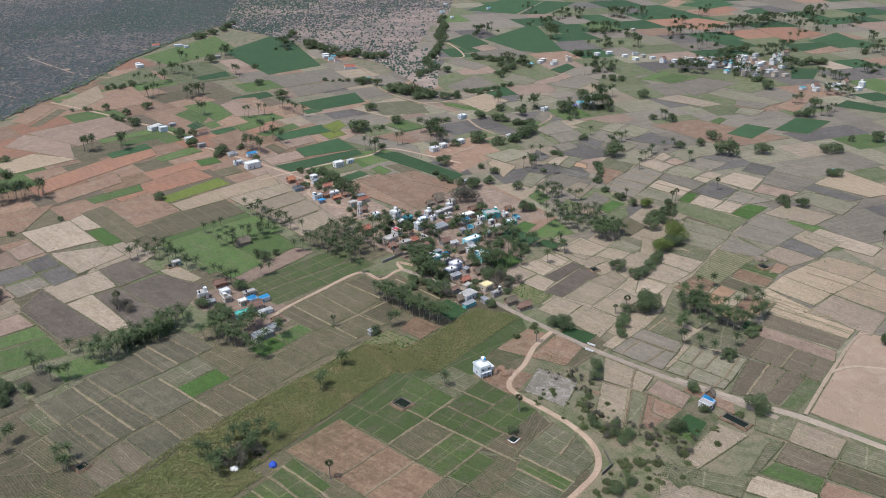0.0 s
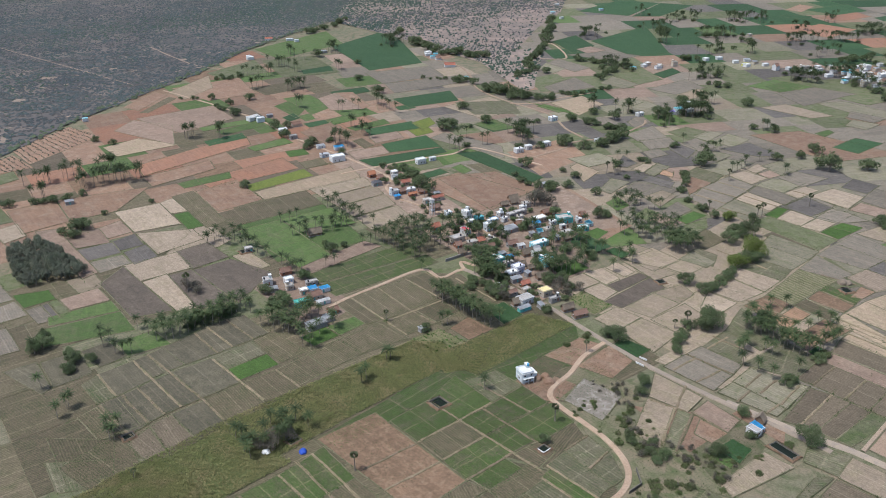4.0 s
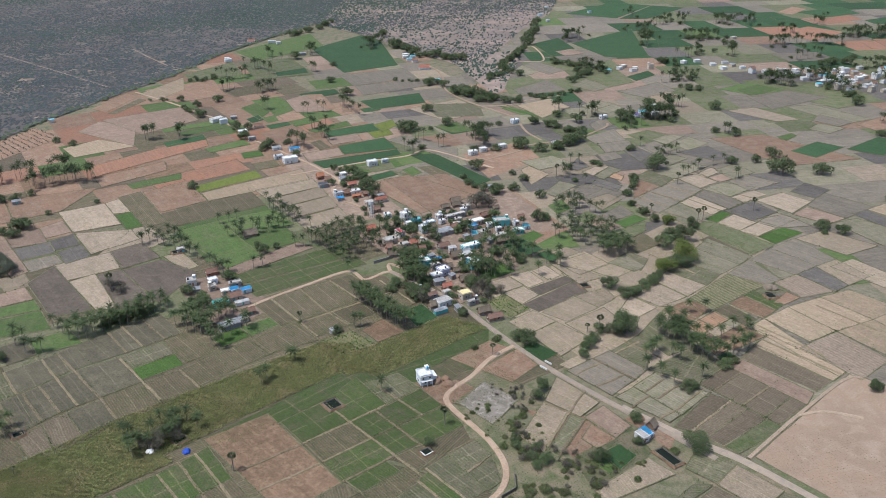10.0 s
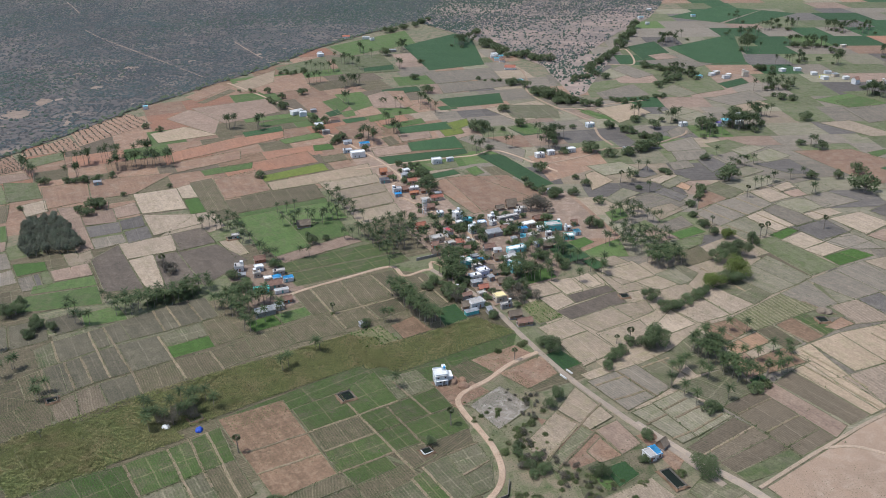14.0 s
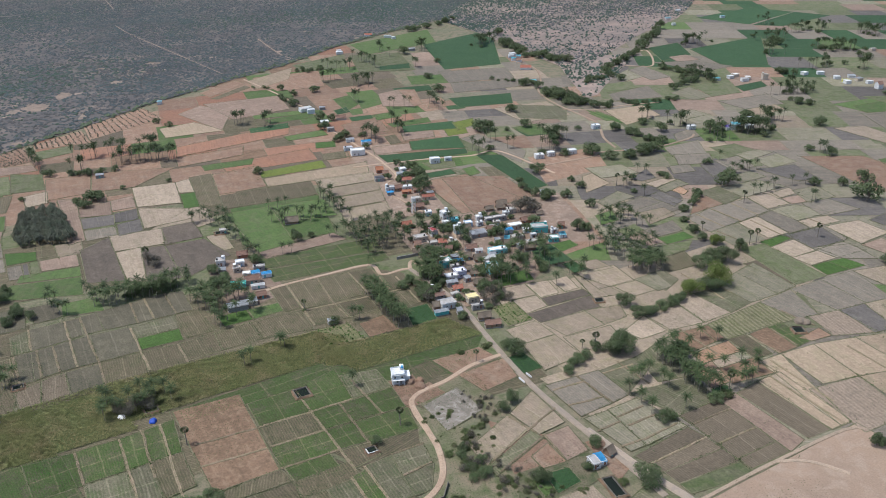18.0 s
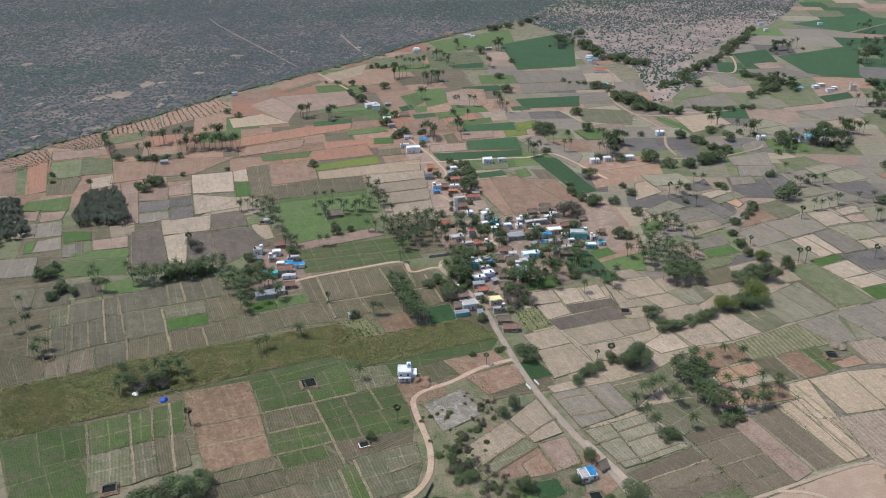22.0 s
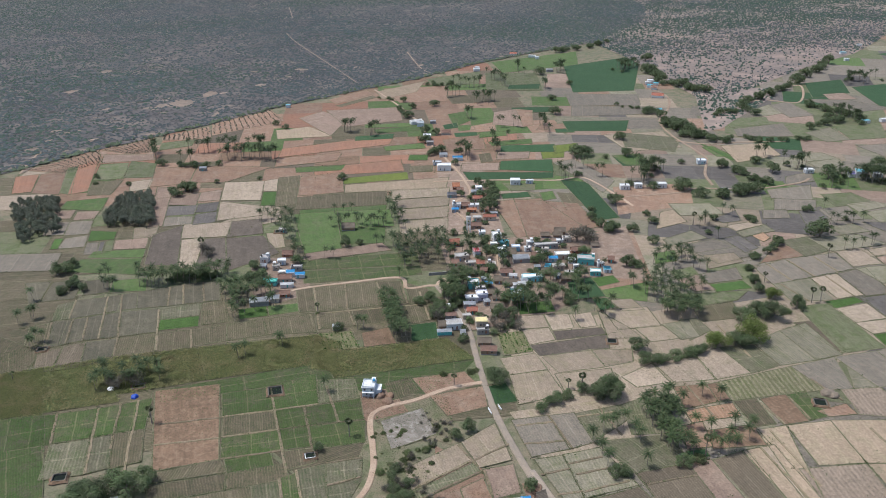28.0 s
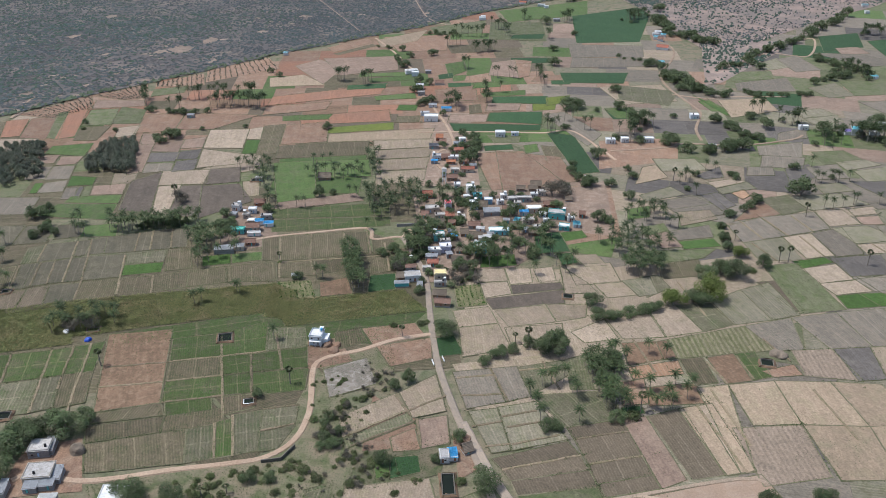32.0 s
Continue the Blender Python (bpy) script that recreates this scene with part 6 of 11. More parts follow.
def two_storey_house(x, y, turn):
    """The pale blue house by the fork: two storeys, an open terrace, a stair head and a tank stand."""
    ob = house(x, y, 6.0, 6.8, turn, 5.1, "flat", "lightblue", "white")
    box_part("porch_roof", ob, ROOF["white"], -2.8, -4.6, 2.7, 2.8, -3.42, 2.85)
    for q in (-2.6, 0, 2.6):
        box_part("porch_post", ob, WALL["white"], q - 0.13, -4.5, -0.3, q + 0.13, -4.24, 2.7)
    wing = box_part("wing_wall", ob, WALL["lightblue"], 3.02, -2.0, -0.3, 5.6, 3.2, 3.1)
    box_part("wing_roof", wing, ROOF["white"], 3.02, -2.2, 3.1, 5.8, 3.4, 3.25)
    bm = bmesh.new()
    bmesh.ops.create_cone(bm, cap_ends=True, segments=16, radius1=0.58, radius2=0.52, depth=1.1, matrix=Matrix.Translation((2.2, 1.2, 6.75)))
    part("water_tank", bm, ROOF["blue"], ob, "blue plastic rooftop water tank")
    for sx in (1.7, 2.7):
        for sy in (0.7, 1.7):
            box_part("tank_stand", ob, WALL["white"], sx - 0.1, sy - 0.1, 5.2, sx + 0.1, sy + 0.1, 6.2)
    return tagged(ob, "pale blue two-storey house with flat roof terrace and water tank", "house")


two_storey_house(-59.2, 17.4, -6)

# ---- every house in its place ----
house(4.1, -66.3, 3.5, 5.5, 6, 2.6, "flat", "white", "grey")
house(7.4, -65.2, 3.6, 5.2, 6, 2.2, "sheet", "white", "blue")
house(13.1, -61.7, 3.5, 3.8, 25, 2.2, "thatch", "mud", "thatch")
house(-157.9, -64.7, 8.1, 7.5, 8, 3.2, "flat", "grey", "weathered")
house(-154.8, -63.0, 3.5, 7.8, 8, 2.5, "sheet", "grey", "silver")
house(-151.7, -79.4, 10.2, 8.7, 8, 3.4, "flat", "cream", "weathered")
house(-152.0, -86.5, 4.9, 3.8, 8, 2.4, "sheet", "grey", "silver")
house(-146.5, -85.1, 5.2, 3.5, 8, 2.4, "sheet", "grey", "silver")
house(-144.6, -79.5, 2.9, 7.2, 8, 2.4, "sheet", "grey", "silver")
house(-118.7, -90.6, 9.6, 8.1, 4, 3, "flat", "white", "white")
house(-162.7, -87.9, 4.3, 7.2, 8, 2.6, "sheet", "grey", "silver")
house(-142.5, -93.7, 6.4, 4.3, 5, 2.6, "sheet", "grey", "white")
house(-136.2, 174.9, 5.2, 4.9, -10, 3.6, "flat", "white", "weathered")
house(-135.8, 164.1, 4.3, 3.2, -10, 2.4, "sheet", "grey", "silver")
house(-124.7, 170.5, 4.9, 4.1, 5, 3.2, "flat", "white", "white")
house(-122.5, 182.5, 6.7, 4.3, 0, 2.8, "tile", "brick", "brownred")
house(-127.0, 162.5, 4.1, 3.8, 0, 3, "flat", "cream", "weathered")
house(-121.6, 153.1, 4.3, 3.8, 0, 3, "flat", "cream", "white")
house(-116.4, 152.3, 4.9, 3.5, 5, 3, "sheet", "white", "blue")
house(-110.1, 149.9, 5.8, 3.2, 5, 2.6, "sheet", "white", "blue")
house(-113.8, 161.0, 6.7, 3.5, 0, 2.8, "flat", "grey", "weathered")
house(-127.4, 139.6, 8.7, 4.3, -5, 3.2, "flat", "teal", "green")
house(-118.8, 143.9, 8.4, 4.6, 3, 3.2, "tile", "cream", "brownred")
house(-116.3, 135.8, 7.8, 2.3, 3, 2.4, "sheet", "white", "white")
house(-129.2, 113.2, 11.0, 4.9, 8, 3, "sheet", "grey", "silver")
house(-120.7, 117.1, 4.9, 4.3, 5, 2.6, "sheet", "cream", "silver")
house(-115.6, 123.3, 5.8, 3.8, 5, 2.6, "tile", "brick", "brownred")
house(-11.3, 198.0, 6.4, 4.9, 5, 3, "tile", "brick", "redtile")
house(-7.5, 174.5, 8.7, 5.8, 8, 3.4, "flat", "cream", "weathered")
house(2.8, 181.1, 4.1, 6.7, 8, 4, "flat", "white", "red")
house(8.8, 215.5, 4.1, 4.1, 0, 3.2, "flat", "lightblue", "white")
house(18.1, 205.5, 5.5, 5.5, 12, 5.6, "flat", "white", "white")
house(22.6, 196.7, 5.8, 4.3, 5, 3.4, "flat", "teal", "cyan")
house(15.3, 194.6, 4.1, 3.2, 5, 3, "flat", "white", "white")
house(19.7, 179.6, 4.9, 4.6, 5, 5, "flat", "lightblue", "white")
house(29.7, 188.2, 5.2, 4.3, 0, 3.4, "flat", "blue", "white")
house(-2.1, 163.9, 6.4, 4.3, 5, 3, "flat", "cream", "weathered")
house(11.4, 161.5, 4.9, 4.6, 0, 3, "flat", "cream", "weathered")
house(-4.0, 150.1, 8.7, 5.5, 5, 2.8, "thatch", "mud", "thatch")
house(-12.0, 165.5, 4.3, 4.3, 0, 2.6, "tile", "brick", "brownred")
house(31.3, 170.7, 10.7, 5.8, 5, 3, "sheet", "grey", "silver")
house(40.7, 174.5, 4.3, 4.1, 0, 3, "tile", "brick", "brownred")
house(34.8, 141.0, 12.2, 4.9, 5, 3.4, "flat", "cyan", "white")
house(19.6, 149.7, 7.2, 4.1, 0, 2.8, "tile", "grey", "brownred")
house(-2.2, 132.3, 6.4, 6.1, 5, 4.2, "flat", "teal", "white")
house(1.7, 126.2, 5.5, 3.5, 5, 3.2, "flat", "grey", "weathered")
house(1.9, 116.3, 6.4, 5.5, 8, 4.4, "flat", "lilac", "white")
house(-4.4, 113.3, 7.2, 4.1, 5, 3.4, "flat", "white", "white")
house(-5.9, 106.0, 6.7, 3.2, 0, 2.8, "sheet", "grey", "silver")
house(-5.0, 98.2, 5.8, 3.5, 3, 2.8, "tile", "brick", "redtile")
house(7.2, 133.3, 4.3, 3.2, 0, 2.6, "sheet", "mud", "blue")
house(8.2, 121.7, 4.9, 2.6, 0, 2.3, "thatch", "mud", "thatch")
house(10.3, 115.0, 4.1, 2.3, 0, 2.3, "thatch", "mud", "thatch")
house(9.6, 102.0, 7.2, 3.2, 0, 2.6, "thatch", "mud", "thatch")
house(22.7, 116.0, 7.0, 6.4, 8, 4.8, "flat", "cyan", "white")
house(25.8, 131.3, 7.8, 3.5, 5, 3, "sheet", "white", "white")
house(20.3, 133.5, 7.2, 3.8, 0, 2.8, "thatch", "mud", "thatch")
house(29.4, 135.3, 4.1, 3.2, 0, 3, "sheet", "white", "silver")
house(-0.5, 84.1, 6.4, 5.5, 4, 3.6, "flat", "cream", "yellow")
house(-0.3, 75.0, 6.4, 2.6, 4, 2.6, "flat", "grey", "weathered")
house(-15.9, 81.8, 8.7, 6.1, 8, 3.4, "flat", "white", "weathered")
house(-21.4, 74.0, 7.8, 2.6, 5, 2.4, "sheet", "teal", "silver")
house(-22.5, 81.7, 3.5, 3.2, 0, 2.6, "thatch", "mud", "thatch")
house(-11.4, 72.3, 2.9, 4.3, 0, 2.4, "sheet", "grey", "silver")
house(-17.4, 92.5, 5.8, 2.6, 8, 2.8, "tile", "grey", "brownred")
house(-0.4, 62.6, 6.7, 3.2, -3, 2.6, "thatch", "mud", "thatch")
house(1.3, 53.7, 8.1, 3.8, -3, 2.6, "tile", "mud", "brownred")
house(73.1, 166.1, 10.7, 7.0, -12, 4.2, "flat", "teal", "weathered")
house(75.9, 148.3, 6.4, 4.6, -10, 3, "flat", "teal", "white")
house(84.2, 152.6, 4.3, 4.1, 0, 2.6, "sheet", "lightblue", "cyan")
house(69.6, 182.3, 7.2, 4.1, 5, 3.2, "tile", "brick", "brownred")
house(59.3, 175.7, 9.3, 5.5, 5, 3.2, "flat", "cream", "white")
house(45.8, 191.3, 5.5, 4.1, 5, 3.2, "flat", "grey", "weathered")
house(53.8, 192.4, 9.6, 3.5, 5, 3.2, "flat", "grey", "weathered")
house(61.2, 199.3, 4.3, 2.9, 5, 3, "flat", "white", "white")
house(52.2, 169.3, 5.8, 3.2, 0, 3, "sheet", "white", "blue")
house(53.9, 157.1, 7.5, 4.6, 5, 3.2, "flat", "cream", "weathered")
house(46.7, 157.0, 3.5, 5.5, -20, 2.6, "sheet", "lightblue", "cyan")
house(60.9, 147.2, 9.0, 4.1, 5, 3, "flat", "cream", "weathered")
house(56.1, 139.7, 6.7, 2.9, 0, 2.8, "thatch", "mud", "thatch")
house(45.5, 149.4, 7.2, 3.8, 0, 2.6, "thatch", "mud", "thatch")
house(84.8, 209.7, 3.5, 4.1, 0, 3, "flat", "grey", "weathered")
house(52.8, 211.2, 5.8, 2.6, 0, 2.4, "thatch", "mud", "thatch")
house(61.4, 211.3, 5.8, 2.6, 0, 2.4, "thatch", "mud", "thatch")
house(84.0, 193.0, 4.3, 2.0, 0, 2, "thatch", "mud", "thatch")
house(40.3, 197.0, 4.1, 3.5, 5, 3, "flat", "white", "white")
house(5.7, 139.6, 4.6, 2.9, 4, 2.8, "sheet", "grey", "silver")
house(13.4, 138.2, 4.5, 3.6, -3, 2.8, "thatch", "mud", "thatch")
house(4.3, 109.0, 3.5, 2.9, 15, 2.8, "sheet", "grey", "silver")
house(-8.4, 92.0, 4.6, 3.0, 11, 2.6, "flat", "cream", "weathered")
house(5.7, 152.8, 4.1, 3.0, -8, 2.9, "tile", "brick", "brownred")
house(44.6, 178.2, 4.8, 2.6, -7, 3.0, "flat", "cream", "weathered")
house(49.1, 184.7, 4.3, 3.5, -5, 3.0, "flat", "cream", "weathered")
house(64.1, 166.9, 4.2, 3.5, -9, 2.7, "flat", "white", "white")
house(65.4, 157.3, 3.6, 2.8, 0, 2.9, "flat", "white", "white")
house(68.5, 152.3, 3.3, 3.5, -2, 2.9, "thatch", "mud", "thatch")
house(51.5, 144.5, 3.8, 3.5, 12, 2.4, "sheet", "grey", "silver")
house(81.7, 161.1, 4.2, 2.6, 7, 2.7, "flat", "white", "white")
house(40.2, 156.9, 3.8, 2.8, 4, 2.7, "sheet", "grey", "silver")
house(23.4, 144.8, 4.9, 2.9, -7, 2.4, "sheet", "white", "white")
house(37.6, 187.4, 4.3, 2.8, 15, 2.9, "flat", "white", "white")
house(89.7, 167.3, 3.9, 3.5, -8, 3.0, "tile", "brick", "brownred")
house(-8.2, 159.4, 4.9, 3.2, 2, 2.5, "thatch", "mud", "thatch")
house(-15.2, 154.1, 4.9, 3.0, -3, 2.7, "thatch", "mud", "thatch")
house(-13.9, 366.6, 11.6, 7.2, 0, 4.6, "flat", "white", "white")
house(-19.8, 380.9, 7.2, 4.3, 0, 3, "flat", "white", "silver")
house(-5.6, 315.3, 5.5, 4.9, 0, 3.4, "tile", "brick", "orange")
house(-9.6, 296.5, 7.2, 4.9, 0, 2.8, "sheet", "grey", "slate")
house(-2.7, 305.9, 4.9, 4.3, 0, 3, "tile", "brick", "brownred")
house(-6.8, 271.3, 6.4, 4.3, 0, 3.6, "flat", "lightblue", "weathered")
house(-8.3, 262.8, 4.9, 2.9, 0, 2.6, "sheet", "grey", "blue")
house(8.6, 302.1, 5.5, 3.2, 5, 3, "sheet", "white", "silver")
house(10.0, 286.5, 7.0, 3.5, 0, 3, "tile", "cream", "redtile")
house(6.1, 270.3, 7.8, 4.1, 0, 3.2, "flat", "white", "white")
house(4.0, 261.9, 6.7, 2.3, 0, 2.6, "tile", "brick", "orange")
house(16.6, 245.9, 9.3, 3.2, 0, 3, "tile", "cream", "redtile")
house(13.4, 263.2, 6.7, 3.2, 0, 2.6, "tile", "brick", "brownred")
house(20.4, 254.0, 4.9, 2.9, 0, 2.6, "sheet", "grey", "silver")
house(-34.4, 512.8, 7.2, 5.5, 0, 4, "flat", "lightblue", "white", far=True)
house(-27.8, 465.0, 7.2, 5.5, 0, 4.2, "flat", "white", "white")
house(-25.3, 443.8, 6.4, 4.1, 0, 3.4, "flat", "grey", "weathered")
house(-1.1, 394.4, 8.7, 4.1, 0, 3, "sheet", "white", "blue")
house(-13.6, 406.1, 7.2, 4.1, 0, 2.6, "sheet", "white", "silver")
house(-9.0, 481.5, 8.7, 4.3, 0, 2.6, "tile", "cream", "brownred", far=True)
house(-21.5, 524.2, 5.8, 3.5, 0, 2.6, "sheet", "grey", "silver", far=True)
house(43.8, 326.0, 7.8, 5.5, 0, 4, "flat", "white", "white")
house(55.9, 327.6, 5.8, 2.6, 0, 3, "flat", "white", "white")
house(131.3, 311.1, 7.2, 4.9, 0, 3.5, "flat", "white", "white")
house(143.1, 314.0, 5.8, 4.3, 0, 3.5, "flat", "white", "white")
house(162.2, 314.4, 7.8, 4.9, 0, 3.5, "flat", "white", "white")
house(214.7, 377.2, 7.2, 5.5, 0, 3.6, "flat", "lightblue", "white")
house(243.2, 634.0, 13.0, 5.8, -20, 3, "tile", "white", "redtile", far=True)
house(250.4, 704.9, 7.2, 4.3, -10, 3, "flat", "white", "white", far=True)
house(298.4, 348.1, 7.2, 4.3, 0, 3.4, "flat", "white", "white")
house(331.9, 337.1, 8.7, 5.2, 0, 3, "sheet", "white", "purple")
house(429.3, 510.9, 7.2, 4.3, 0, 3, "sheet", "white", "cyan", far=True)
house(368.0, 355.4, 7.2, 5.8, 0, 3.4, "flat", "white", "white", far=True)
house(210.0, 301.9, 5.8, 3.5, 0, 2.4, "flat", "white", "white")
house(-183.0, 598.7, 4.9, 3.8, 0, 3, "flat", "white", "cyan", far=True)
house(-223.4, 370.5, 5.8, 3.5, 0, 2.8, "sheet", "grey", "silver")
house(-132.5, 225.5, 4.6, 3.8, 0, 2.8, "flat", "grey", "weathered")
house(-86.1, 229.6, 8.7, 4.3, 0, 2.6, "thatch", "mud", "thatch")
house(-81.0, 82.0, 4.3, 2.6, 10, 2.2, "sheet", "grey", "silver")
house(42.5, 807.2, 5.8, 4.3, 0, 3.2, "flat", "white", "white", far=True)
house(127.8, 893.2, 10.2, 4.3, -15, 3, "flat", "white", "white", far=True)
house(102.4, 910.1, 10.2, 4.3, -15, 3, "tile", "white", "redtile", far=True)
house(138.8, 790.7, 8.7, 4.3, 0, 2.8, "sheet", "grey", "silver", far=True)
house(589.9, 902.7, 8.7, 4.3, 0, 3, "flat", "white", "cyan", far=True)
house(102.2, 230.9, 4.3, 2.9, 0, 2.8, "sheet", "grey", "silver")
houses_scattered(36, 575, 342, 608, 270, 743, 354, 663, 406)
houses_scattered(9, 532, 502, 583, 406, 611, 428, 559, 517)
houses_scattered(8, 568, 394, 604, 351, 648, 382, 611, 419)
houses_scattered(9, 575, 239, 634, 193, 665, 210, 609, 252)
houses_scattered(4, 243, 701, 252, 668, 263, 694, 256, 717)
houses_scattered(5, 428, 509, 477, 488, 496, 507, 454, 531)
houses_scattered(4, 329, 330, 353, 325, 379, 349, 356, 352)
house(41.2, 796.7, 8.7, 5.8, 0, 3.4, "flat", "white", "white", far=True)
house(133.7, 880.8, 5.8, 4.3, 0, 3, "flat", "white", "white", far=True)
house(-38.7, 522.5, 13.0, 5.8, 20, 3.6, "sheet", "white", "white", far=True)
house(227.7, 567.9, 5.8, 4.3, 0, 2.6, "sheet", "lightblue", "cyan", far=True)
house(646.6, 968.6, 7.2, 4.3, 0, 3, "flat", "white", "white", far=True)
house(679.1, 886.9, 7.2, 4.3, 0, 3, "flat", "white", "cyan", far=True)
house(570.6, 851.1, 5.8, 4.3, 0, 3, "flat", "white", "white", far=True)
house(560.2, 457.8, 7.2, 4.3, 0, 3.2, "flat", "yellowwall", "white", far=True)
house(353.0, 69.7, 4.9, 3.5, 10, 2.4, "sheet", "mud", "cyan")
house(717.6, 596.4, 7.2, 4.3, 0, 2.8, "flat", "cream", "white", far=True)
house(12.8, 312.1, 4.9, 4.3, 9, 3, "flat", "white", "white")
house(7.2, 244.8, 5.8, 4.3, 0, 3, "flat", "cream", "weathered")
house(5.2, 229.2, 7.2, 4.3, 1, 3, "tile", "mud", "brownred")
house(-0.2, 270.8, 5.8, 4.3, 4, 3, "tile", "mud", "brownred")
house(25.6, 179.7, 5.8, 4.3, 2, 3, "thatch", "mud", "thatch")
house(63.8, 216.4, 7.2, 3.8, -2, 3, "thatch", "mud", "thatch")
house(66.6, 203.7, 5.8, 4.3, 5, 3, "flat", "cream", "weathered")
house(4.2, 163.6, 5.2, 4.3, -1, 3, "tile", "cream", "redtile")

# ---- wells, walls, water tower and other small works ----
STONE = paint("grey_dressed_stone", (0.125, 0.11, 0.09), (0.165, 0.145, 0.115))
# dark water; a deep pit's shade is put into the near-black colour
WATER = material("pit_shade_dark_water", (0.012, 0.016, 0.013), (0.016, 0.022, 0.016), rough=0.75, bump=0.02, vary=0.02)
WATER.node_tree.nodes["Principled BSDF"].inputs["Specular IOR Level"].default_value = 0.05
EARTH = G["bare"]


def frustum(bm, w0, d0, w1, d1, z0, z1, inner=False):
    lo = [bm.verts.new((sx * w0 / 2, sy * d0 / 2, z0)) for sx, sy in ((-1, -1), (1, -1), (1, 1), (-1, 1))]
    hi = [bm.verts.new((sx * w1 / 2, sy * d1 / 2, z1)) for sx, sy in ((-1, -1), (1, -1), (1, 1), (-1, 1))]
    for i in range(4):
        f = (lo[i], lo[(i + 1) % 4], hi[(i + 1) % 4], hi[i])
        bm.faces.new(f[::-1] if inner else f)
    return lo, hi


def open_well(x, y, w, d, turn, rim, lining, label):
    """A square dug well: an earth bank round it, lined walls going down and water coloured dark with pit shade."""
    root = new("open_well")
    bm = bmesh.new()
    frustum(bm, w + 2.6, d + 2.6, w + 0.9, d + 0.9, 0.0, rim)
    bmesh.ops.subdivide_edges(bm, edges=bm.edges[:], cuts=3, use_grid_fill=True)
    for v in bm.verts:
        v.co += Vector((noise.noise(v.co * 0.7 + Vector((x, y, 0))), noise.noise(v.co * 0.7 + Vector((y, x, 3))), 0.4 * noise.noise(v.co * 0.9 + Vector((x, 0, 7))))) * 0.85
    part("bank", bm, G["brown"], root)
    for c in ((-w / 2 - 0.4, -d / 2 - 0.4, w / 2 + 0.4, -d / 2), (-w / 2 - 0.4, d / 2, w / 2 + 0.4, d / 2 + 0.4), (-w / 2 - 0.4, -d / 2, -w / 2, d / 2), (w / 2, -d / 2, w / 2 + 0.4, d / 2)):
        box_part("lining", root, lining if lining is not STONE and c[1] < d / 2 - 0.1 and c[0] < 0 else STONE, c[0], c[1], -0.3, c[2], c[3], rim - 0.08, bevel=0.04)
    box_part("water_surface", root, WATER, -w / 2, -d / 2, -0.3, w / 2, d / 2, 0.13)
    root.matrix_basis = pose(x, y, 0.38, 0, 0, turn)
    return tagged(root, label, "well", "open irrigation wells")


def low_wall(x0, y0, x1, y1, h, t, mat, label, name="low_wall"):
    n = math.hypot(x1 - x0, y1 - y0)
    root = new(name)
    k = max(2, int(n / 1.6))
    for i in range(k):
        box_part("wall_panel", root, mat, n * i / k, -t / 2, -0.3, n * (i + 1) / k - 0.03, t / 2, h + 0.05 * noise.noise((i * 3.3, x0, y0)))
    box_part("coping", root, mat, 0, -t / 2 - 0.05, h + 0.05, n, t / 2 + 0.05, h + 0.13)
    root.matrix_basis = pose(x0, y0, 0.3, 0, 0, math.degrees(math.atan2(y1 - y0, x1 - x0)))
    return tagged(root, label, "wall")


def water_tower(x, y, h):
    root = new("water_tower")
    for sx in (-1, 1):
        for sy in (-1, 1):
            box_part("column", root, WALL["white"], sx * 1.1 - 0.15, sy * 1.1 - 0.15, -0.3, sx * 1.1 + 0.15, sy * 1.1 + 0.15, h)
    for z in (h * 0.35, h * 0.7):
        for s in (-1, 1):
            box_part("brace", root, WALL["white"], -0.95, s * 1.1 - 0.1, z, 0.95, s * 1.1 + 0.1, z + 0.25)
            box_part("brace", root, WALL["white"], s * 1.1 - 0.1, -0.95, z + 0.3, s * 1.1 + 0.1, 0.95, z + 0.55)
    bm = bmesh.new()
    bmesh.ops.create_cone(bm, cap_ends=True, segments=24, radius1=1.7, radius2=1.7, depth=2.2, matrix=Matrix.Translation((0, 0, h + 1.1)))
    part("tank", bm, WALL["white"], root)
    bm = bmesh.new()
    bmesh.ops.create_cone(bm, cap_ends=True, segments=24, radius1=1.85, radius2=0.5, depth=0.5, matrix=Matrix.Translation((0, 0, h + 2.45)))
    part("tank_lid", bm, ROOF["weathered"], root)
    root.matrix_basis = pose(x, y, 0.3, 0, 0, 12)
    return tagged(root, "white concrete overhead water tank on four columns", "water tower")


def heap(name, x, y, r, h, mat, label, category):
    """A rounded uneven heap."""
    bm = bmesh.new()
    bmesh.ops.create_icosphere(bm, subdivisions=3, radius=1.0)
    for v in bm.verts:
        k = 1 + 0.22 * noise.noise(v.co * 1.7 + Vector((x, y, 0)))
        v.co = Vector((v.co.x * r * k, v.co.y * r * k * 0.85, max(-0.25, v.co.z * h * k)))
    ob = part(name, bm, mat)
    ob.matrix_basis = pose(x, y, 0.35, 0, 0, x * 9)
    return tagged(ob, label, category)


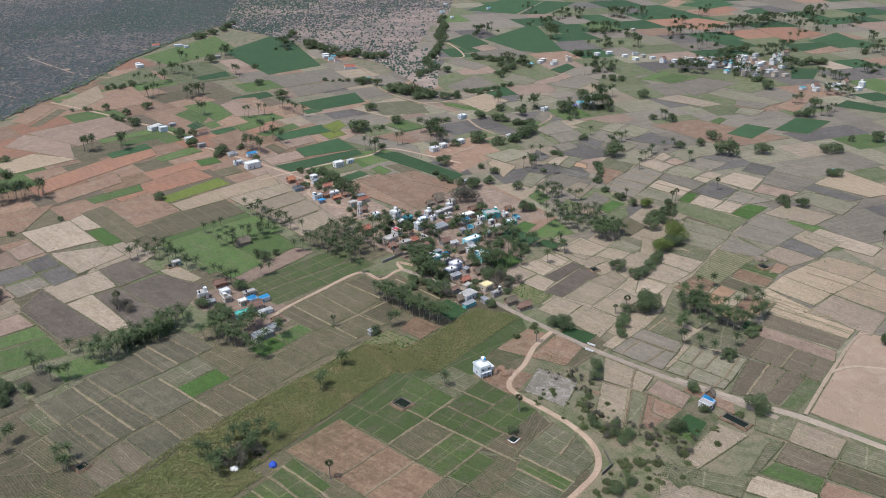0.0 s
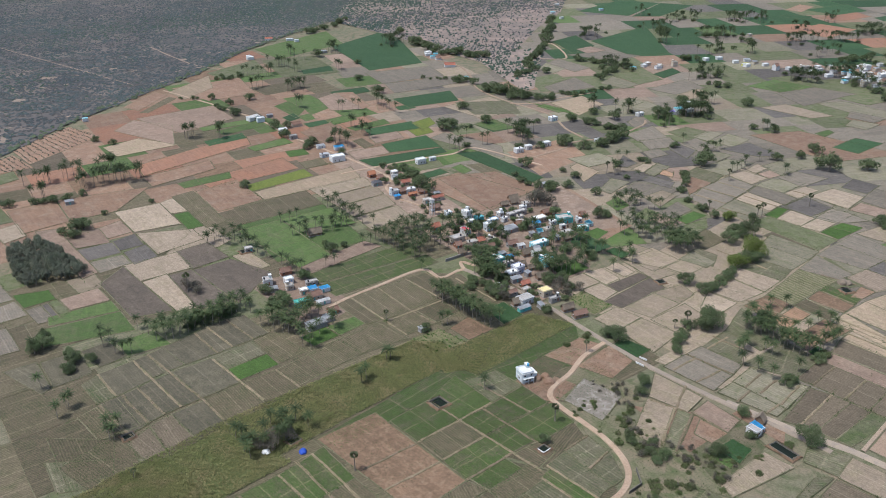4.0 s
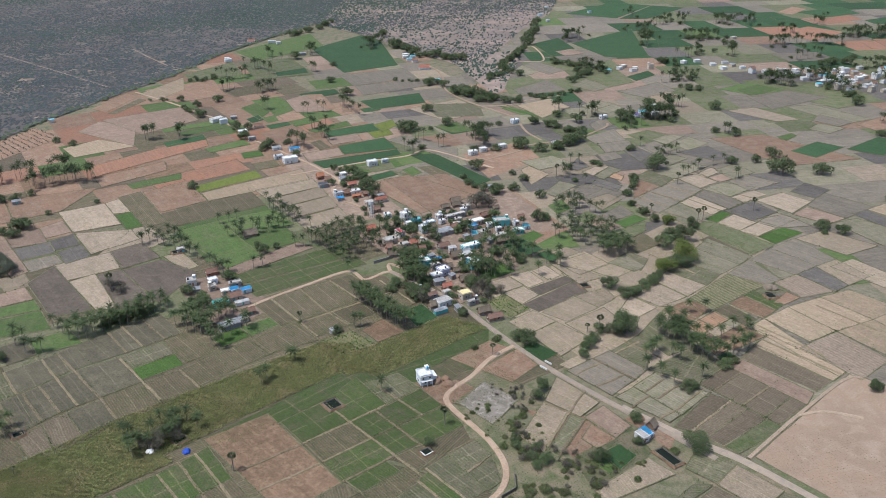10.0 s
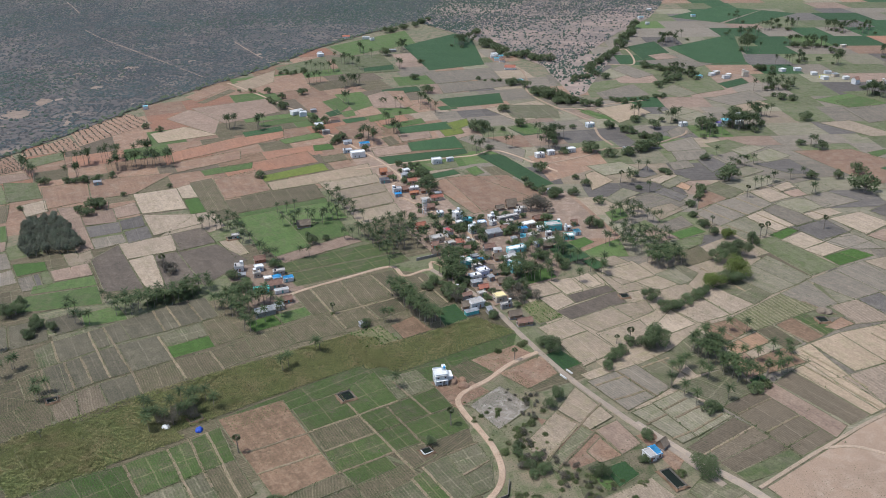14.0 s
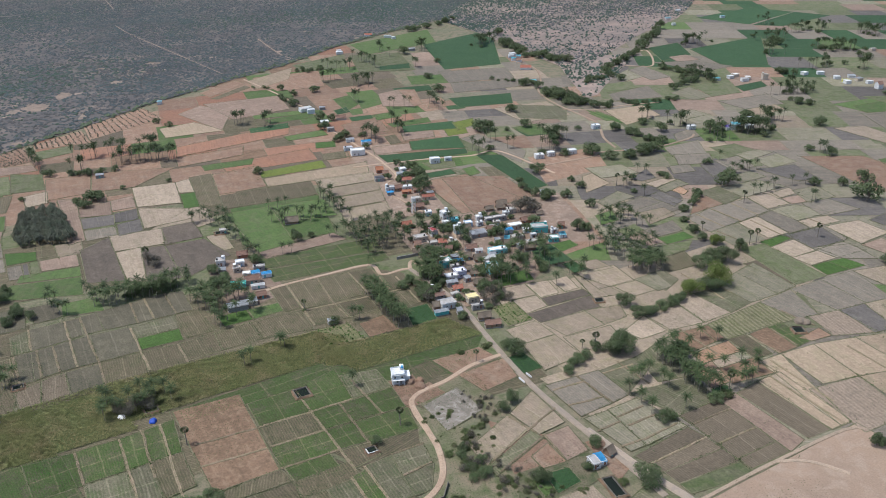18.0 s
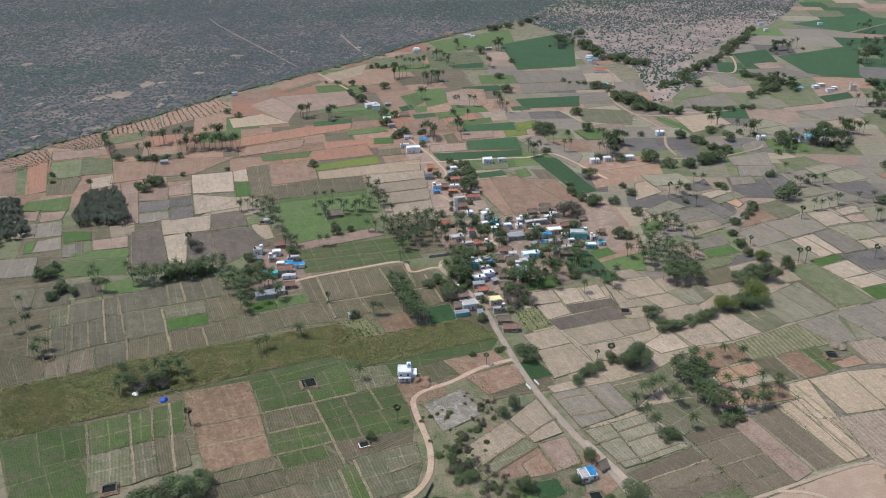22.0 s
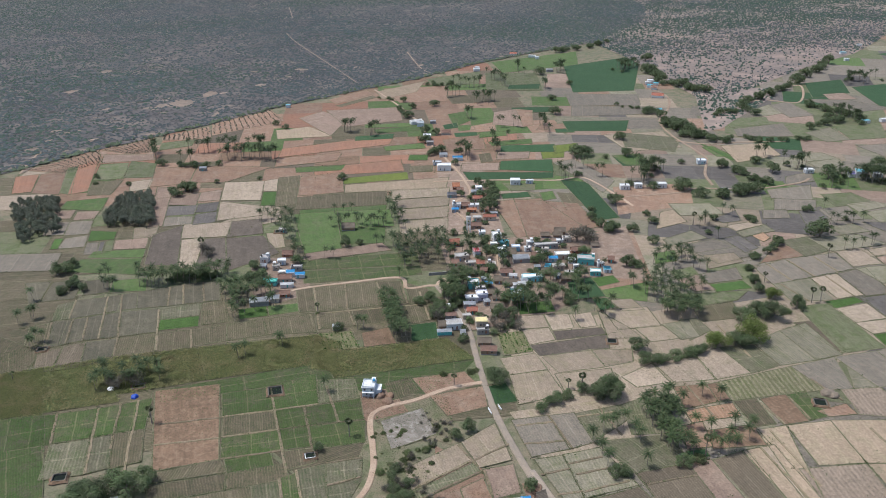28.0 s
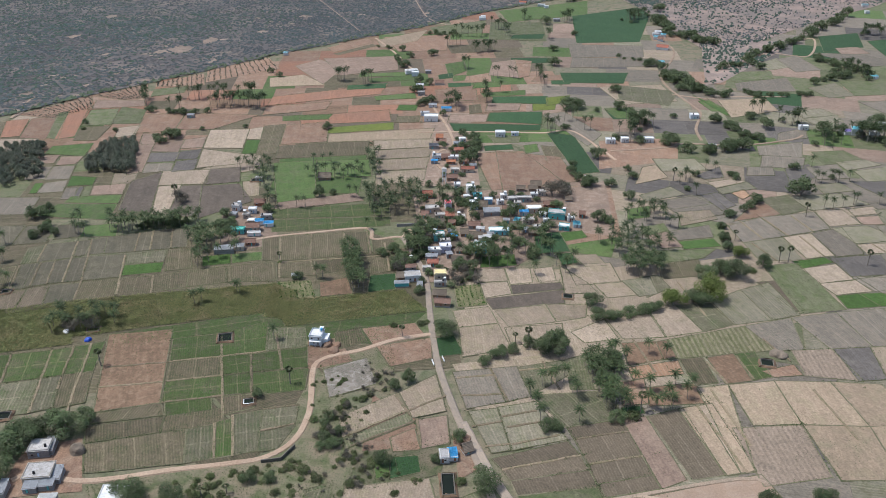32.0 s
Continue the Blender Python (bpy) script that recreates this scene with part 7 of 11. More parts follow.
open_well(-105.0, 19.6, 6.1, 6.7, 12, 0.9, STONE, "square dug irrigation well with earth banks and shade-coloured dark water")
open_well(-81.9, -31.2, 3.8, 3.2, 12, 0.8, WALL["white"], "small open well with a pale concrete rim")
open_well(154.4, 2.3, 5.2, 4.9, -12, 0.9, STONE, "dug well with a pale broken stone rim")
open_well(5.8, -81.2, 4.3, 10.9, 4, 0.8, STONE, "long stone-lined water tank beside the road")
open_well(-234.8, 63.2, 4.3, 3.5, 10, 0.8, STONE, "small dug well in a tilled plot")
open_well(-183.9, -43.1, 4.9, 4.3, 10, 0.9, STONE, "square dug well in a green crop")
open_well(-172.8, 25.7, 5.2, 3.2, 14, 0.7, STONE, "open pit well shaded by palms")
open_well(-135.0, 225.8, 5.2, 4.3, 5, 0.8, STONE, "open pit well beside a small shed")
open_well(68.4, 63.2, 4.3, 3.8, -8, 0.8, STONE, "dug well at the corner of pale plots")
low_wall(-68.3, -69.9, -60.8, -68.4, 1.3, 0.25, STONE, "dark stone compound wall beside the track")
low_wall(-60.8, -68.4, -56.5, -60.2, 1.3, 0.25, STONE, "dark stone compound wall beside the track")
low_wall(-29.3, 150.5, -15.1, 152.4, 1.6, 0.25, WALL["grey"], "grey cement compound wall in the village")
low_wall(-16.5, 153.4, -5.2, 149.9, 1.6, 0.25, WALL["grey"], "grey cement compound wall in the village")
water_tower(-0.4, 222.6, 9.4)
heap("haystack", -143.4, -64.5, 3.3, 3.8, ROOF["thatch"], "rounded grey-brown haystack on bare ground", "haystack")
heap("tarpaulin_heap", -171.8, 17.0, 1.9, 1.3, paint("blue_tarpaulin", (0.03, 0.08, 0.4), rough=0.5), "heap covered with a bright blue tarpaulin", "tarpaulin")
heap("earth_mound", -50.3, 9.6, 3.2, 1.7, EARTH, "heap of orange-brown soil on bare ground", "soil heap")
heap("earth_mound", -53.8, 14.5, 2.6, 1.6, EARTH, "heap of orange-brown soil on bare ground", "soil heap")
heap("earth_mound", -49.2, 14.5, 2.3, 1.4, EARTH, "heap of orange-brown soil on bare ground", "soil heap")
heap("earth_mound", 12.9, -54.1, 2.6, 1.4, EARTH, "heap of orange-brown soil on bare ground", "soil heap")
heap("brushwood_mound", 161.8, 10.6, 3.8, 2.0, ROOF["thatch"], "mound of dry brushwood beside a well", "brushwood")
heap("brushwood_mound", 163.8, 8.7, 2.9, 1.6, ROOF["thatch"], "mound of dry brushwood beside a well", "brushwood")
heap("haystack", -21.6, 82.4, 1.9, 2.2, ROOF["thatch"], "small grey-brown haystack beside a house", "haystack")
heap("rubble_mound", -185.5, 24.2, 2.0, 1.0, WALL["white"], "pale rubble heap beside palms", "rubble")
low_wall(-2.8, 2.6, -1.6, -2.0, 0.6, 0.3, WALL["white"], "whitewashed culvert parapet along the road", "culvert_parapet")
low_wall(2.0, 5.4, 3.2, 1.2, 0.6, 0.3, WALL["white"], "whitewashed culvert parapet along the road", "culvert_parapet")


def parked_car(x, y, turn):
    root = new("parked_car")
    bm = bmesh.new()
    box(bm, -2.0, -0.8, 0.35, 2.0, 0.8, 0.95)
    bmesh.ops.bevel(bm, geom=bm.edges[:], offset=0.14, segments=2, affect="EDGES")
    part("body", bm, WALL["white"], root)
    bm = bmesh.new()
    lo, hi = frustum(bm, 2.6, 1.5, 1.7, 1.25, 0.92, 1.5)
    bm.faces.new(hi)
    cabin = part("cabin", bm, DARK, root, "dark glass cabin")
    box_part("car_roof", cabin, WALL["white"], -0.88, -0.64, 1.49, 0.88, 0.64, 1.55)
    for sx in (-1.25, 1.25):
        for sy in (-0.78, 0.78):
            bm = bmesh.new()
            bmesh.ops.create_cone(bm, cap_ends=True, segments=14, radius1=0.32, radius2=0.32, depth=0.2, matrix=Matrix.Translation((sx, sy, 0.32)) @ Matrix.Rotation(radians(90), 4, "X"))
            part("wheel", bm, BLACK, root)
    root.matrix_basis = pose(x, y, 0.5, 0, 0, turn)
    return tagged(root, "small white car parked beside the village road", "car")


parked_car(-17.8, 107.2, 115)

# ---- trees ----
LEAF = {
    "palm": material("palm_frond_green", (0.046, 0.078, 0.026), (0.064, 0.094, 0.033), third=(0.12, 0.13, 0.055), grain=2, patch=0.4, rough=0.7, bump=0, vary=0.25, canopy=0.35, leafy=0.2),
    "broad": material("dark_green_foliage", (0.106, 0.148, 0.06), (0.132, 0.172, 0.074), third=(0.172, 0.184, 0.096), grain=2, patch=0.35, rough=0.6, bump=0, vary=0.25, canopy=0.4, leafy=0.35),
    "light": material("light_green_foliage", (0.15, 0.185, 0.045), (0.125, 0.165, 0.04), grain=2, patch=0.35, rough=0.6, bump=0, vary=0.15, canopy=0.4, leafy=0.35),
    "bare": material("grey_brown_sparse_foliage", (0.15, 0.135, 0.1), (0.12, 0.115, 0.085), third=(0.18, 0.15, 0.115), grain=2, patch=0.4, rough=0.8, bump=0, vary=0.2, leafy=0.25),
    "teak": material("grey_green_plantation_foliage", (0.135, 0.155, 0.1), (0.165, 0.17, 0.122), grain=2, patch=0.35, rough=0.7, bump=0, vary=0.18, canopy=0.4, leafy=0.3),
    "bush": material("olive_bush_foliage", (0.11, 0.15, 0.05), (0.14, 0.16, 0.066), third=(0.185, 0.165, 0.095), grain=2, patch=0.4, rough=0.7, bump=0, vary=0.25, canopy=0.4, leafy=0.3),
    "fan": material("palmyra_fan_green", (0.09, 0.115, 0.05), (0.12, 0.125, 0.065), grain=2, patch=0.5, rough=0.6, bump=0, vary=0.2, leafy=0.3),
}
BARK = material("grey_brown_bark", (0.27, 0.23, 0.185), (0.21, 0.175, 0.14), grain=8, patch=1.0, rough=0.95, bump=0.5, bump_scale=14)


def tube(bm, pts, radii, sides=6):
    """A tapered tube through the points."""
    rings = []
    for i, (p, r) in enumerate(zip(pts, radii)):
        d = (Vector(pts[min(i + 1, len(pts) - 1)]) - Vector(pts[max(i - 1, 0)])).normalized()
        u = d.orthogonal().normalized()
        w = d.cross(u)
        rings.append([bm.verts.new(Vector(p) + (u * math.cos(a) + w * math.sin(a)) * r) for a in (2 * math.pi * k / sides for k in range(sides))])
    for a, b in zip(rings, rings[1:]):
        for k in range(sides):
            bm.faces.new((a[k], a[(k + 1) % sides], b[(k + 1) % sides], b[k]))
    bm.faces.new(rings[-1])
    return rings


def palm_proto(seed, h, fine=True):
    """A coconut palm; the coarse one serves for palms far off."""
    rng = random.Random(seed)
    root = new("coconut_palm")
    lean = Vector((rng.uniform(-1, 1), rng.uniform(-1, 1), 0)) * 0.09 * h
    pts = [lean * (t * t) + Vector((0, 0, t * h)) for t in (0, 0.12, 0.35, 0.6, 0.85, 1)]
    bm = bmesh.new()
    tube(bm, pts, (0.28, 0.18, 0.14, 0.12, 0.11, 0.14), 7)
    part("trunk", bm, BARK, root)
    bm = bmesh.new()
    top = pts[-1]
    count = rng.randint(22, 25) if fine else 17
    for k in range(count):
        az = 2.4 * k + rng.uniform(-0.2, 0.2)
        rise = 1.05 - 1.6 * (k / count) + rng.uniform(-0.15, 0.15)
        length = rng.uniform(3.3, 4.4)
        out = Vector((math.cos(az), math.sin(az), 0))
        side = Vector((-out.y, out.x, 0))
        p, ang, n, line = top.copy(), rise, 7 if fine else 5, []
        for i in range(n + 1):
            line.append(p.copy())
            p = p + (out * math.cos(ang) + Vector((0, 0, math.sin(ang)))) * (length / n)
            ang -= (0.11 + 0.09 * i / n) * 7 / n
        for i in range(n):
            a, b = line[i], line[i + 1]
            w = (0.88 if fine else 0.95) * math.sin(math.pi * min(0.95, (i + 0.9) / (n + 0.6))) + 0.1
            for s in (-1, 1):
                for q in (0.0, 0.33, 0.66) if fine else (0.0, 0.5):
                    c0, c1 = a.lerp(b, q), a.lerp(b, q + (0.27 if fine else 0.42))
                    tip = c0 + side * s * w * rng.uniform(0.8, 1.1) + out * 0.3 + Vector((0, 0, -0.36 * w - 0.06))
                    bm.faces.new([bm.verts.new(v) for v in (c0, c1, tip)])
        for i in range(0, n if fine else 0, 2):
            a, b = line[i], line[min(i + 2, n)]
            bm.faces.new([bm.verts.new(v) for v in (a - side * 0.07, b - side * 0.03, b + side * 0.03, a + side * 0.07)])
    part("crown", bm, LEAF["palm"], root)
    return tagged(root, "tall coconut palm with a feathery green crown", "palm tree", "coconut palms round the village")


def palmyra_proto(seed):
    rng = random.Random(seed)
    root = new("palmyra_palm")
    bm = bmesh.new()
    tube(bm, [(0, 0, 0), (0.05, 0, 1), (0, 0.1, 5), (0.1, 0.1, 8.6)], (0.36, 0.26, 0.2, 0.2), 8)
    part("trunk", bm, BARK, root)
    bm = bmesh.new()
    for k in range(30):
        d = Vector((rng.gauss(0, 1), rng.gauss(0, 1), rng.uniform(-0.7, 1.0))).normalized()
        u = d.orthogonal().normalized()
        u = Matrix.Rotation(rng.uniform(0, 6.28), 3, d) @ u
        c = Vector((0.1, 0.1, 8.7)) + d * 0.7
        for j in range(7):
            a0, a1 = (j - 3.5) * 0.36, (j - 2.75) * 0.36
            q = [c + (d * math.cos(a) + u * math.sin(a)) * rng.uniform(0.85, 1.15) for a in (a0, a1)]
            bm.faces.new([bm.verts.new(v) for v in (c, *q)])
    part("crown", bm, LEAF["fan"], root)
    return tagged(root, "slender palmyra palm with a round fan-leaf head", "palm tree", "palmyra palms in the fields")


def crown_leaves(bm, rng, lobes, count, size, droop=0.0):
    """Leaf clumps scattered in the lobes of a crown, thicker at their skin."""
    total = sum(r * r for *_, r in lobes)
    for cx, cy, cz, r in lobes:
        for _ in range(int(count * r * r / total)):
            d = Vector((rng.gauss(0, 1), rng.gauss(0, 1), rng.gauss(0.15, 0.85))).normalized()
            p = Vector((cx, cy, cz)) + d * r * rng.uniform(0.55, 1.06) * Vector((1, 1, 0.85)).dot(Vector((1, 1, 1))) / 2.85
            n = (d + Vector((rng.gauss(0, 0.5), rng.gauss(0, 0.5), rng.gauss(0.2, 0.5)))).normalized()
            u = Matrix.Rotation(rng.uniform(0, 6.28), 3, n) @ n.orthogonal().normalized()
            w = n.cross(u)
            s = size * rng.uniform(0.6, 1.35)
            pts = (p + u * s, p + w * s * 0.62 + n * s * 0.15, p - u * s * 0.9, p - w * s * 0.6 + n * s * 0.12)
            bm.faces.new([bm.verts.new(v) for v in pts])


def tree_proto(name, seed, leaf, label, category="tree", lobes=7, count=3600, size=0.046, sparse=1.0, group=""):
    """A tree of unit crown radius and unit-and-a-half height, scaled when placed."""
    rng = random.Random(seed)
    root = new(name)
    bm = bmesh.new()
    fork = Vector((rng.uniform(-0.06, 0.06), rng.uniform(-0.06, 0.06), 0.36))
    tube(bm, [(0, 0, 0), (0.01, 0.02, 0.22), fork], (0.1, 0.07, 0.06), 7)
    tops = []
    for k in range(lobes):
        az = 6.283 * k / lobes + rng.uniform(-0.4, 0.4)
        d = rng.uniform(0.25, 0.68) if k else 0.05
        c = Vector((math.cos(az) * d, math.sin(az) * d, rng.uniform(0.55, 0.98) + (0.22 if d < 0.35 else 0)))
        tops.append((c.x, c.y, c.z, rng.uniform(0.34, 0.5)))
        mid = fork.lerp(c, 0.5) + Vector((0, 0, 0.04))
        tube(bm, [fork, mid, c], (0.05, 0.03, 0.008), 5)
        for _ in range(3 if leaf in ("bare", "teak") else 1):
            e = c + Vector((rng.gauss(0, 1), rng.gauss(0, 1), rng.gauss(0.4, 0.6))).normalized() * 0.33
            tube(bm, [mid, c.lerp(e, 0.4), e], (0.022, 0.014, 0.004), 4)
    part("trunk", bm, BARK, root)
    bm = bmesh.new()
    crown_leaves(bm, rng, tops, count, size)
    part("crown", bm, LEAF[leaf], root)
    return tagged(root, label, category, group)


def bush_proto(seed):
    rng = random.Random(seed)
    root = new("bush")
    bm = bmesh.new()
    tops = [(math.cos(a) * 0.45, math.sin(a) * 0.45, rng.uniform(0.25, 0.45), rng.uniform(0.35, 0.5)) for a in (0.3, 1.7, 2.9, 4.2, 5.4)]
    for x, y, z, _ in tops:
        tube(bm, [(0, 0, 0), (x * 0.5, y * 0.5, z * 0.6), (x, y, z)], (0.05, 0.03, 0.01), 4)
    part("stem", bm, BARK, root)
    bm = bmesh.new()
    crown_leaves(bm, rng, tops + [(0, 0, 0.5, 0.45)], 1100, 0.08)
    part("crown", bm, LEAF["bush"], root)
    return tagged(root, "rounded olive-green scrub bush in dry grass", "bush", "bushes along tracks and banks")


PALMS = [palm_proto(s, 10.0) for s in (1, 2, 3, 4, 5)]
FANS = [palmyra_proto(s) for s in (11, 12)]
TREES = {
    "tree": [tree_proto("broadleaf_tree", s, "broad", "spreading dark green broadleaf tree by the fields", lobes=n, group="broadleaf trees") for s, n in ((21, 8), (22, 6), (23, 9), (24, 7))],
    "light": [tree_proto("broadleaf_tree", 31, "light", "large rounded light yellow-green tree on a bank", lobes=9, count=3600, group="broadleaf trees")],
    "bare": [tree_proto("sparse_tree", s, "bare", "grey-brown half-leafless spreading tree", lobes=8, count=1300, size=0.045, group="half-leafless trees") for s in (41, 42)],
    "teak": [tree_proto("plantation_tree", s, "teak", "slim grey-green tree of a dense plantation plot", lobes=6, count=1000, size=0.07, group="plantation trees") for s in (51, 52)],
    "bush": [bush_proto(s) for s in (61, 62, 63)],
}
COARSE = {p.name: palm_proto(k + 1, 10.0, False) for k, p in enumerate(PALMS)}
TRUNK_RNG = random.Random(7)
QUEUE = collections.defaultdict(list)


def place(kind, protos, x, y, sx, sz):
    """Notes a tree for x, y; all are stood up together at the end."""
    m = pose(x, y, -0.2, 0, 0, TRUNK_RNG.uniform(0, 360)) @ Matrix.Diagonal((sx, sx, sz, 1))
    QUEUE[kind].append((math.hypot(x + 87, y + 312), TRUNK_RNG.choice(protos), m))


def stand_trees(usual, far_label):
    """The nearest of each kind are things of their own; those past that are joined, kind by kind, into one thicket."""
    for kind, rows in QUEUE.items():
        rows.sort(key=lambda row: row[0])
        used = set()
        most = 300 if kind == "palms" else usual
        for _, proto, m in rows[:most]:
            if proto.name in used:
                copy_thing(proto, m).matrix_basis = m
            else:
                used.add(proto.name)
                proto.matrix_basis = m
        if len(rows) <= most:
            continue
        cos, loops, starts, mats, base = [], [], [], [], 0
        for _, proto, m in rows[most:]:
            for k, ob in enumerate(COARSE.get(proto.name, proto).children):
                me = ob.data
                co = np.empty(len(me.vertices) * 3)
                me.vertices.foreach_get("co", co)
                r = np.array(m)
                cos.append(co.reshape(-1, 3) @ r[:3, :3].T + r[:3, 3])
                li = np.empty(len(me.loops), int)
                me.loops.foreach_get("vertex_index", li)
                tot = np.empty(len(me.polygons), int)
                me.polygons.foreach_get("loop_total", tot)
                if len(tot) > 700 and tot.min() == 4 and len(co) == 12 * len(tot):
                    # a thinner crown of larger clumps for trees far off
                    leaf = cos.pop().reshape(-1, 4, 3)[::4]
                    heart = leaf.mean(1, keepdims=True)
                    cos.append((heart + (leaf - heart) * 1.8).reshape(-1, 3))
                    li, tot = np.arange(len(leaf) * 4), tot[::4]
                loops.append(li + base)
                starts.append(tot)
                mats.append(np.full(len(tot), k))
                base += len(cos[-1])
        me = bpy.data.meshes.new("far_" + kind)
        co, li, tot = np.concatenate(cos), np.concatenate(loops), np.concatenate(starts)
        me.vertices.add(len(co))
        me.vertices.foreach_set("co", co.ravel())
        me.loops.add(len(li))
        me.loops.foreach_set("vertex_index", li)
        me.polygons.add(len(tot))
        me.polygons.foreach_set("loop_start", np.r_[0, np.cumsum(tot)[:-1]])
        me.polygons.foreach_set("loop_total", tot)
        for ob in rows[0][1].children:
            me.materials.append(ob.data.materials[0])
        me.polygons.foreach_set("material_index", np.concatenate(mats))
        me.update(calc_edges=True)
        tagged(new("far_" + kind, me), far_label[kind], "trees", kind="stuff")
    for root in COARSE.values():
        for ob in (*root.children, root):
            bpy.data.objects.remove(ob)


def palm(x, y, h=10.0):
    s = 0.076 * (6.5 + 0.35 * h) * (1.35 if y > 300 else 1.0)
    place("palms", PALMS, x, y, 0.58 + 0.34 * s, s * 0.95)


def palmyra(x, y, h=8.0):
    place("palmyras", FANS, x, y, 0.5 + h / 20, 0.8 * h / 9.6)


def tree(x, y, r, h, kind="tree"):
    place({"tree": "broadleaf_trees", "light": "broadleaf_trees"}.get(kind, kind), TREES[kind], x, y, r, h / 1.5)


def bush(x, y, r):
    place("bushes", TREES["bush"], x, y, r, r * 1.05)


def grove(kind, n, ax, ay, bx, by, cx, cy, dx, dy, lo, hi, gap=0.0):
    """n trees of one kind scattered in the four-cornered plot, clear of houses and of each other."""
    rng = random.Random(int(ax * 31 + by * 17 + n))
    done = []
    for _ in range(n * 14):
        if len(done) == n:
            break
        u, v = rng.random(), rng.random()
        x = (ax * (1 - u) + bx * u) * (1 - v) + (dx * (1 - u) + cx * u) * v
        y = (ay * (1 - u) + by * u) * (1 - v) + (dy * (1 - u) + cy * u) * v
        keep = gap or (3.1 if kind == "palm" else 1.2 * lo)
        if any((x - p) ** 2 + (y - q) ** 2 < keep * keep for p, q in done) or any((x - p) ** 2 + (y - q) ** 2 < (r + 1.3) ** 2 for p, q, r in HOUSE_SPOTS):
            continue
        done.append((x, y))
        size = rng.uniform(lo, hi)
        if kind == "palm":
            palm(x, y, size)
        elif kind == "bush":
            bush(x, y, size)
        else:
            tree(x, y, size, size * rng.uniform(1.25, 1.6) * (1.7 if kind == "teak" else 1), kind)

# ---- every tree and grove in its place ----
palmyra(-157.2, -4.6, 11.6)
tree(-171.2, -66.7, 8.7, 11.6)
tree(-167.7, -58.0, 8.7, 11.6)
tree(-161.2, -54.3, 8.0, 10.2)
tree(-152.3, -54.1, 8.7, 11.6)
tree(-166.4, -79.6, 6.5, 8.7)
tree(-148.6, -44.8, 5.8, 7.2)
tree(-78.7, -26.6, 2.9, 4.3)
palm(-80.8, 19.0, 11.6)
palmyra(-66.2, -17.2, 11.6)
tree(-113.4, -90.8, 7.2, 8.7)
tree(-97.5, -92.6, 5.8, 7.2)
bush(-110.8, -87.8, 2.9)
bush(-89.1, -88.9, 2.9)
bush(-86.2, -78.2, 2.3)
palmyra(-86.9, -88.3, 5.8)
palmyra(-77.5, -87.0, 5.8)
tree(-70.7, -80.1, 3.8, 5.2)
tree(-63.1, -80.0, 3.2, 4.3)
bush(-58.9, -74.5, 2.2)
bush(-55.9, -72.9, 2.6)
tree(-19.2, -19.7, 3.5, 5.8)
tree(-13.2, -14.5, 3.8, 6.5)
bush(-27.3, -11.2, 2.3)
bush(-32.3, -28.3, 2.6)
bush(-39.2, -33.2, 2.9)
bush(-29.4, -24.9, 2.3)
bush(-23.4, -21.5, 1.7)
tree(-41.0, -59.9, 3.8, 5.1)
bush(-45.8, -50.4, 3.2)
bush(-51.4, -43.1, 2.6)
bush(-42.7, -55.7, 2.9)
bush(-40.0, -30.0, 2.2)
bush(-41.8, -35.2, 2.2)
tree(-20.0, -69.7, 4.3, 7.2)
bush(-50.9, -74.4, 3.5)
bush(-44.9, -79.0, 2.9)
bush(-31.5, -81.9, 2.9)
tree(10.1, -54.8, 3.8, 5.8)
tree(19.6, -82.8, 6.7, 9.4)
tree(1.0, -68.0, 2.9, 4.3)
bush(10.6, -79.6, 2.9)
tree(21.8, 0.0, 3.8, 5.1)
tree(26.3, 5.2, 3.5, 5.1)
tree(30.1, 7.2, 4.3, 5.8)
tree(35.4, 10.2, 3.8, 5.1)
palmyra(37.5, 18.6, 7.2)
tree(43.9, 15.2, 4.3, 5.8)
palmyra(43.4, 16.2, 13.0)
tree(54.1, 10.5, 8.7, 11.6)
tree(58.6, 15.0, 5.8, 8.7)
tree(50.7, 11.4, 5.8, 7.2)
palm(51.9, 7.6, 5.8)
palm(47.6, -16.8, 13.0)
palm(51.4, -16.8, 13.0)
palm(54.2, -14.2, 13.0)
palm(57.4, -13.2, 13.0)
palm(60.4, -22.1, 13.0)
palm(41.6, -25.3, 11.6)
palm(44.4, -41.0, 11.6)
palm(43.7, -32.5, 11.6)
palm(62.0, -25.0, 13.0)
palm(60.8, -42.2, 11.6)
tree(46.7, -47.0, 4.3, 5.8)
tree(50.7, -47.6, 3.6, 5.1)
palm(69.6, -6.0, 14.5)
palm(74.5, -6.8, 14.5)
grove("palm", 32, 68, 1, 84, 11, 82, -37, 72, -32, 13.0, 17.4)
tree(81.9, -1.2, 5.1, 8.7)
palm(88.4, 1.2, 14.5)
palm(100.9, 10.9, 10.2)
palm(107.8, 5.8, 11.6)
palm(88.6, -15.7, 11.6)
palm(95.2, -19.4, 11.6)
palm(107.4, -15.8, 11.6)
palm(110.4, -25.3, 11.6)
palm(113.6, -18.2, 10.2)
palm(94.7, -33.6, 11.6)
palm(98.9, -32.3, 11.6)
palm(102.3, -32.3, 11.6)
palm(91.7, -31.7, 11.6)
palm(101.6, -26.7, 11.6)
palmyra(87.9, -34.9, 13.0)
tree(76.5, -40.8, 4.3, 5.8)
bush(84.1, -38.8, 4.3)
tree(124.3, -88.1, 3.8, 5.8)
bush(127.9, -87.5, 3.5)
tree(146.4, -88.3, 4.9, 7.2)
palm(-232.5, 153.6, 15.9)
tree(-249.0, 146.5, 3.2, 5.8)
tree(-250.8, 130.2, 2.6, 4.3)
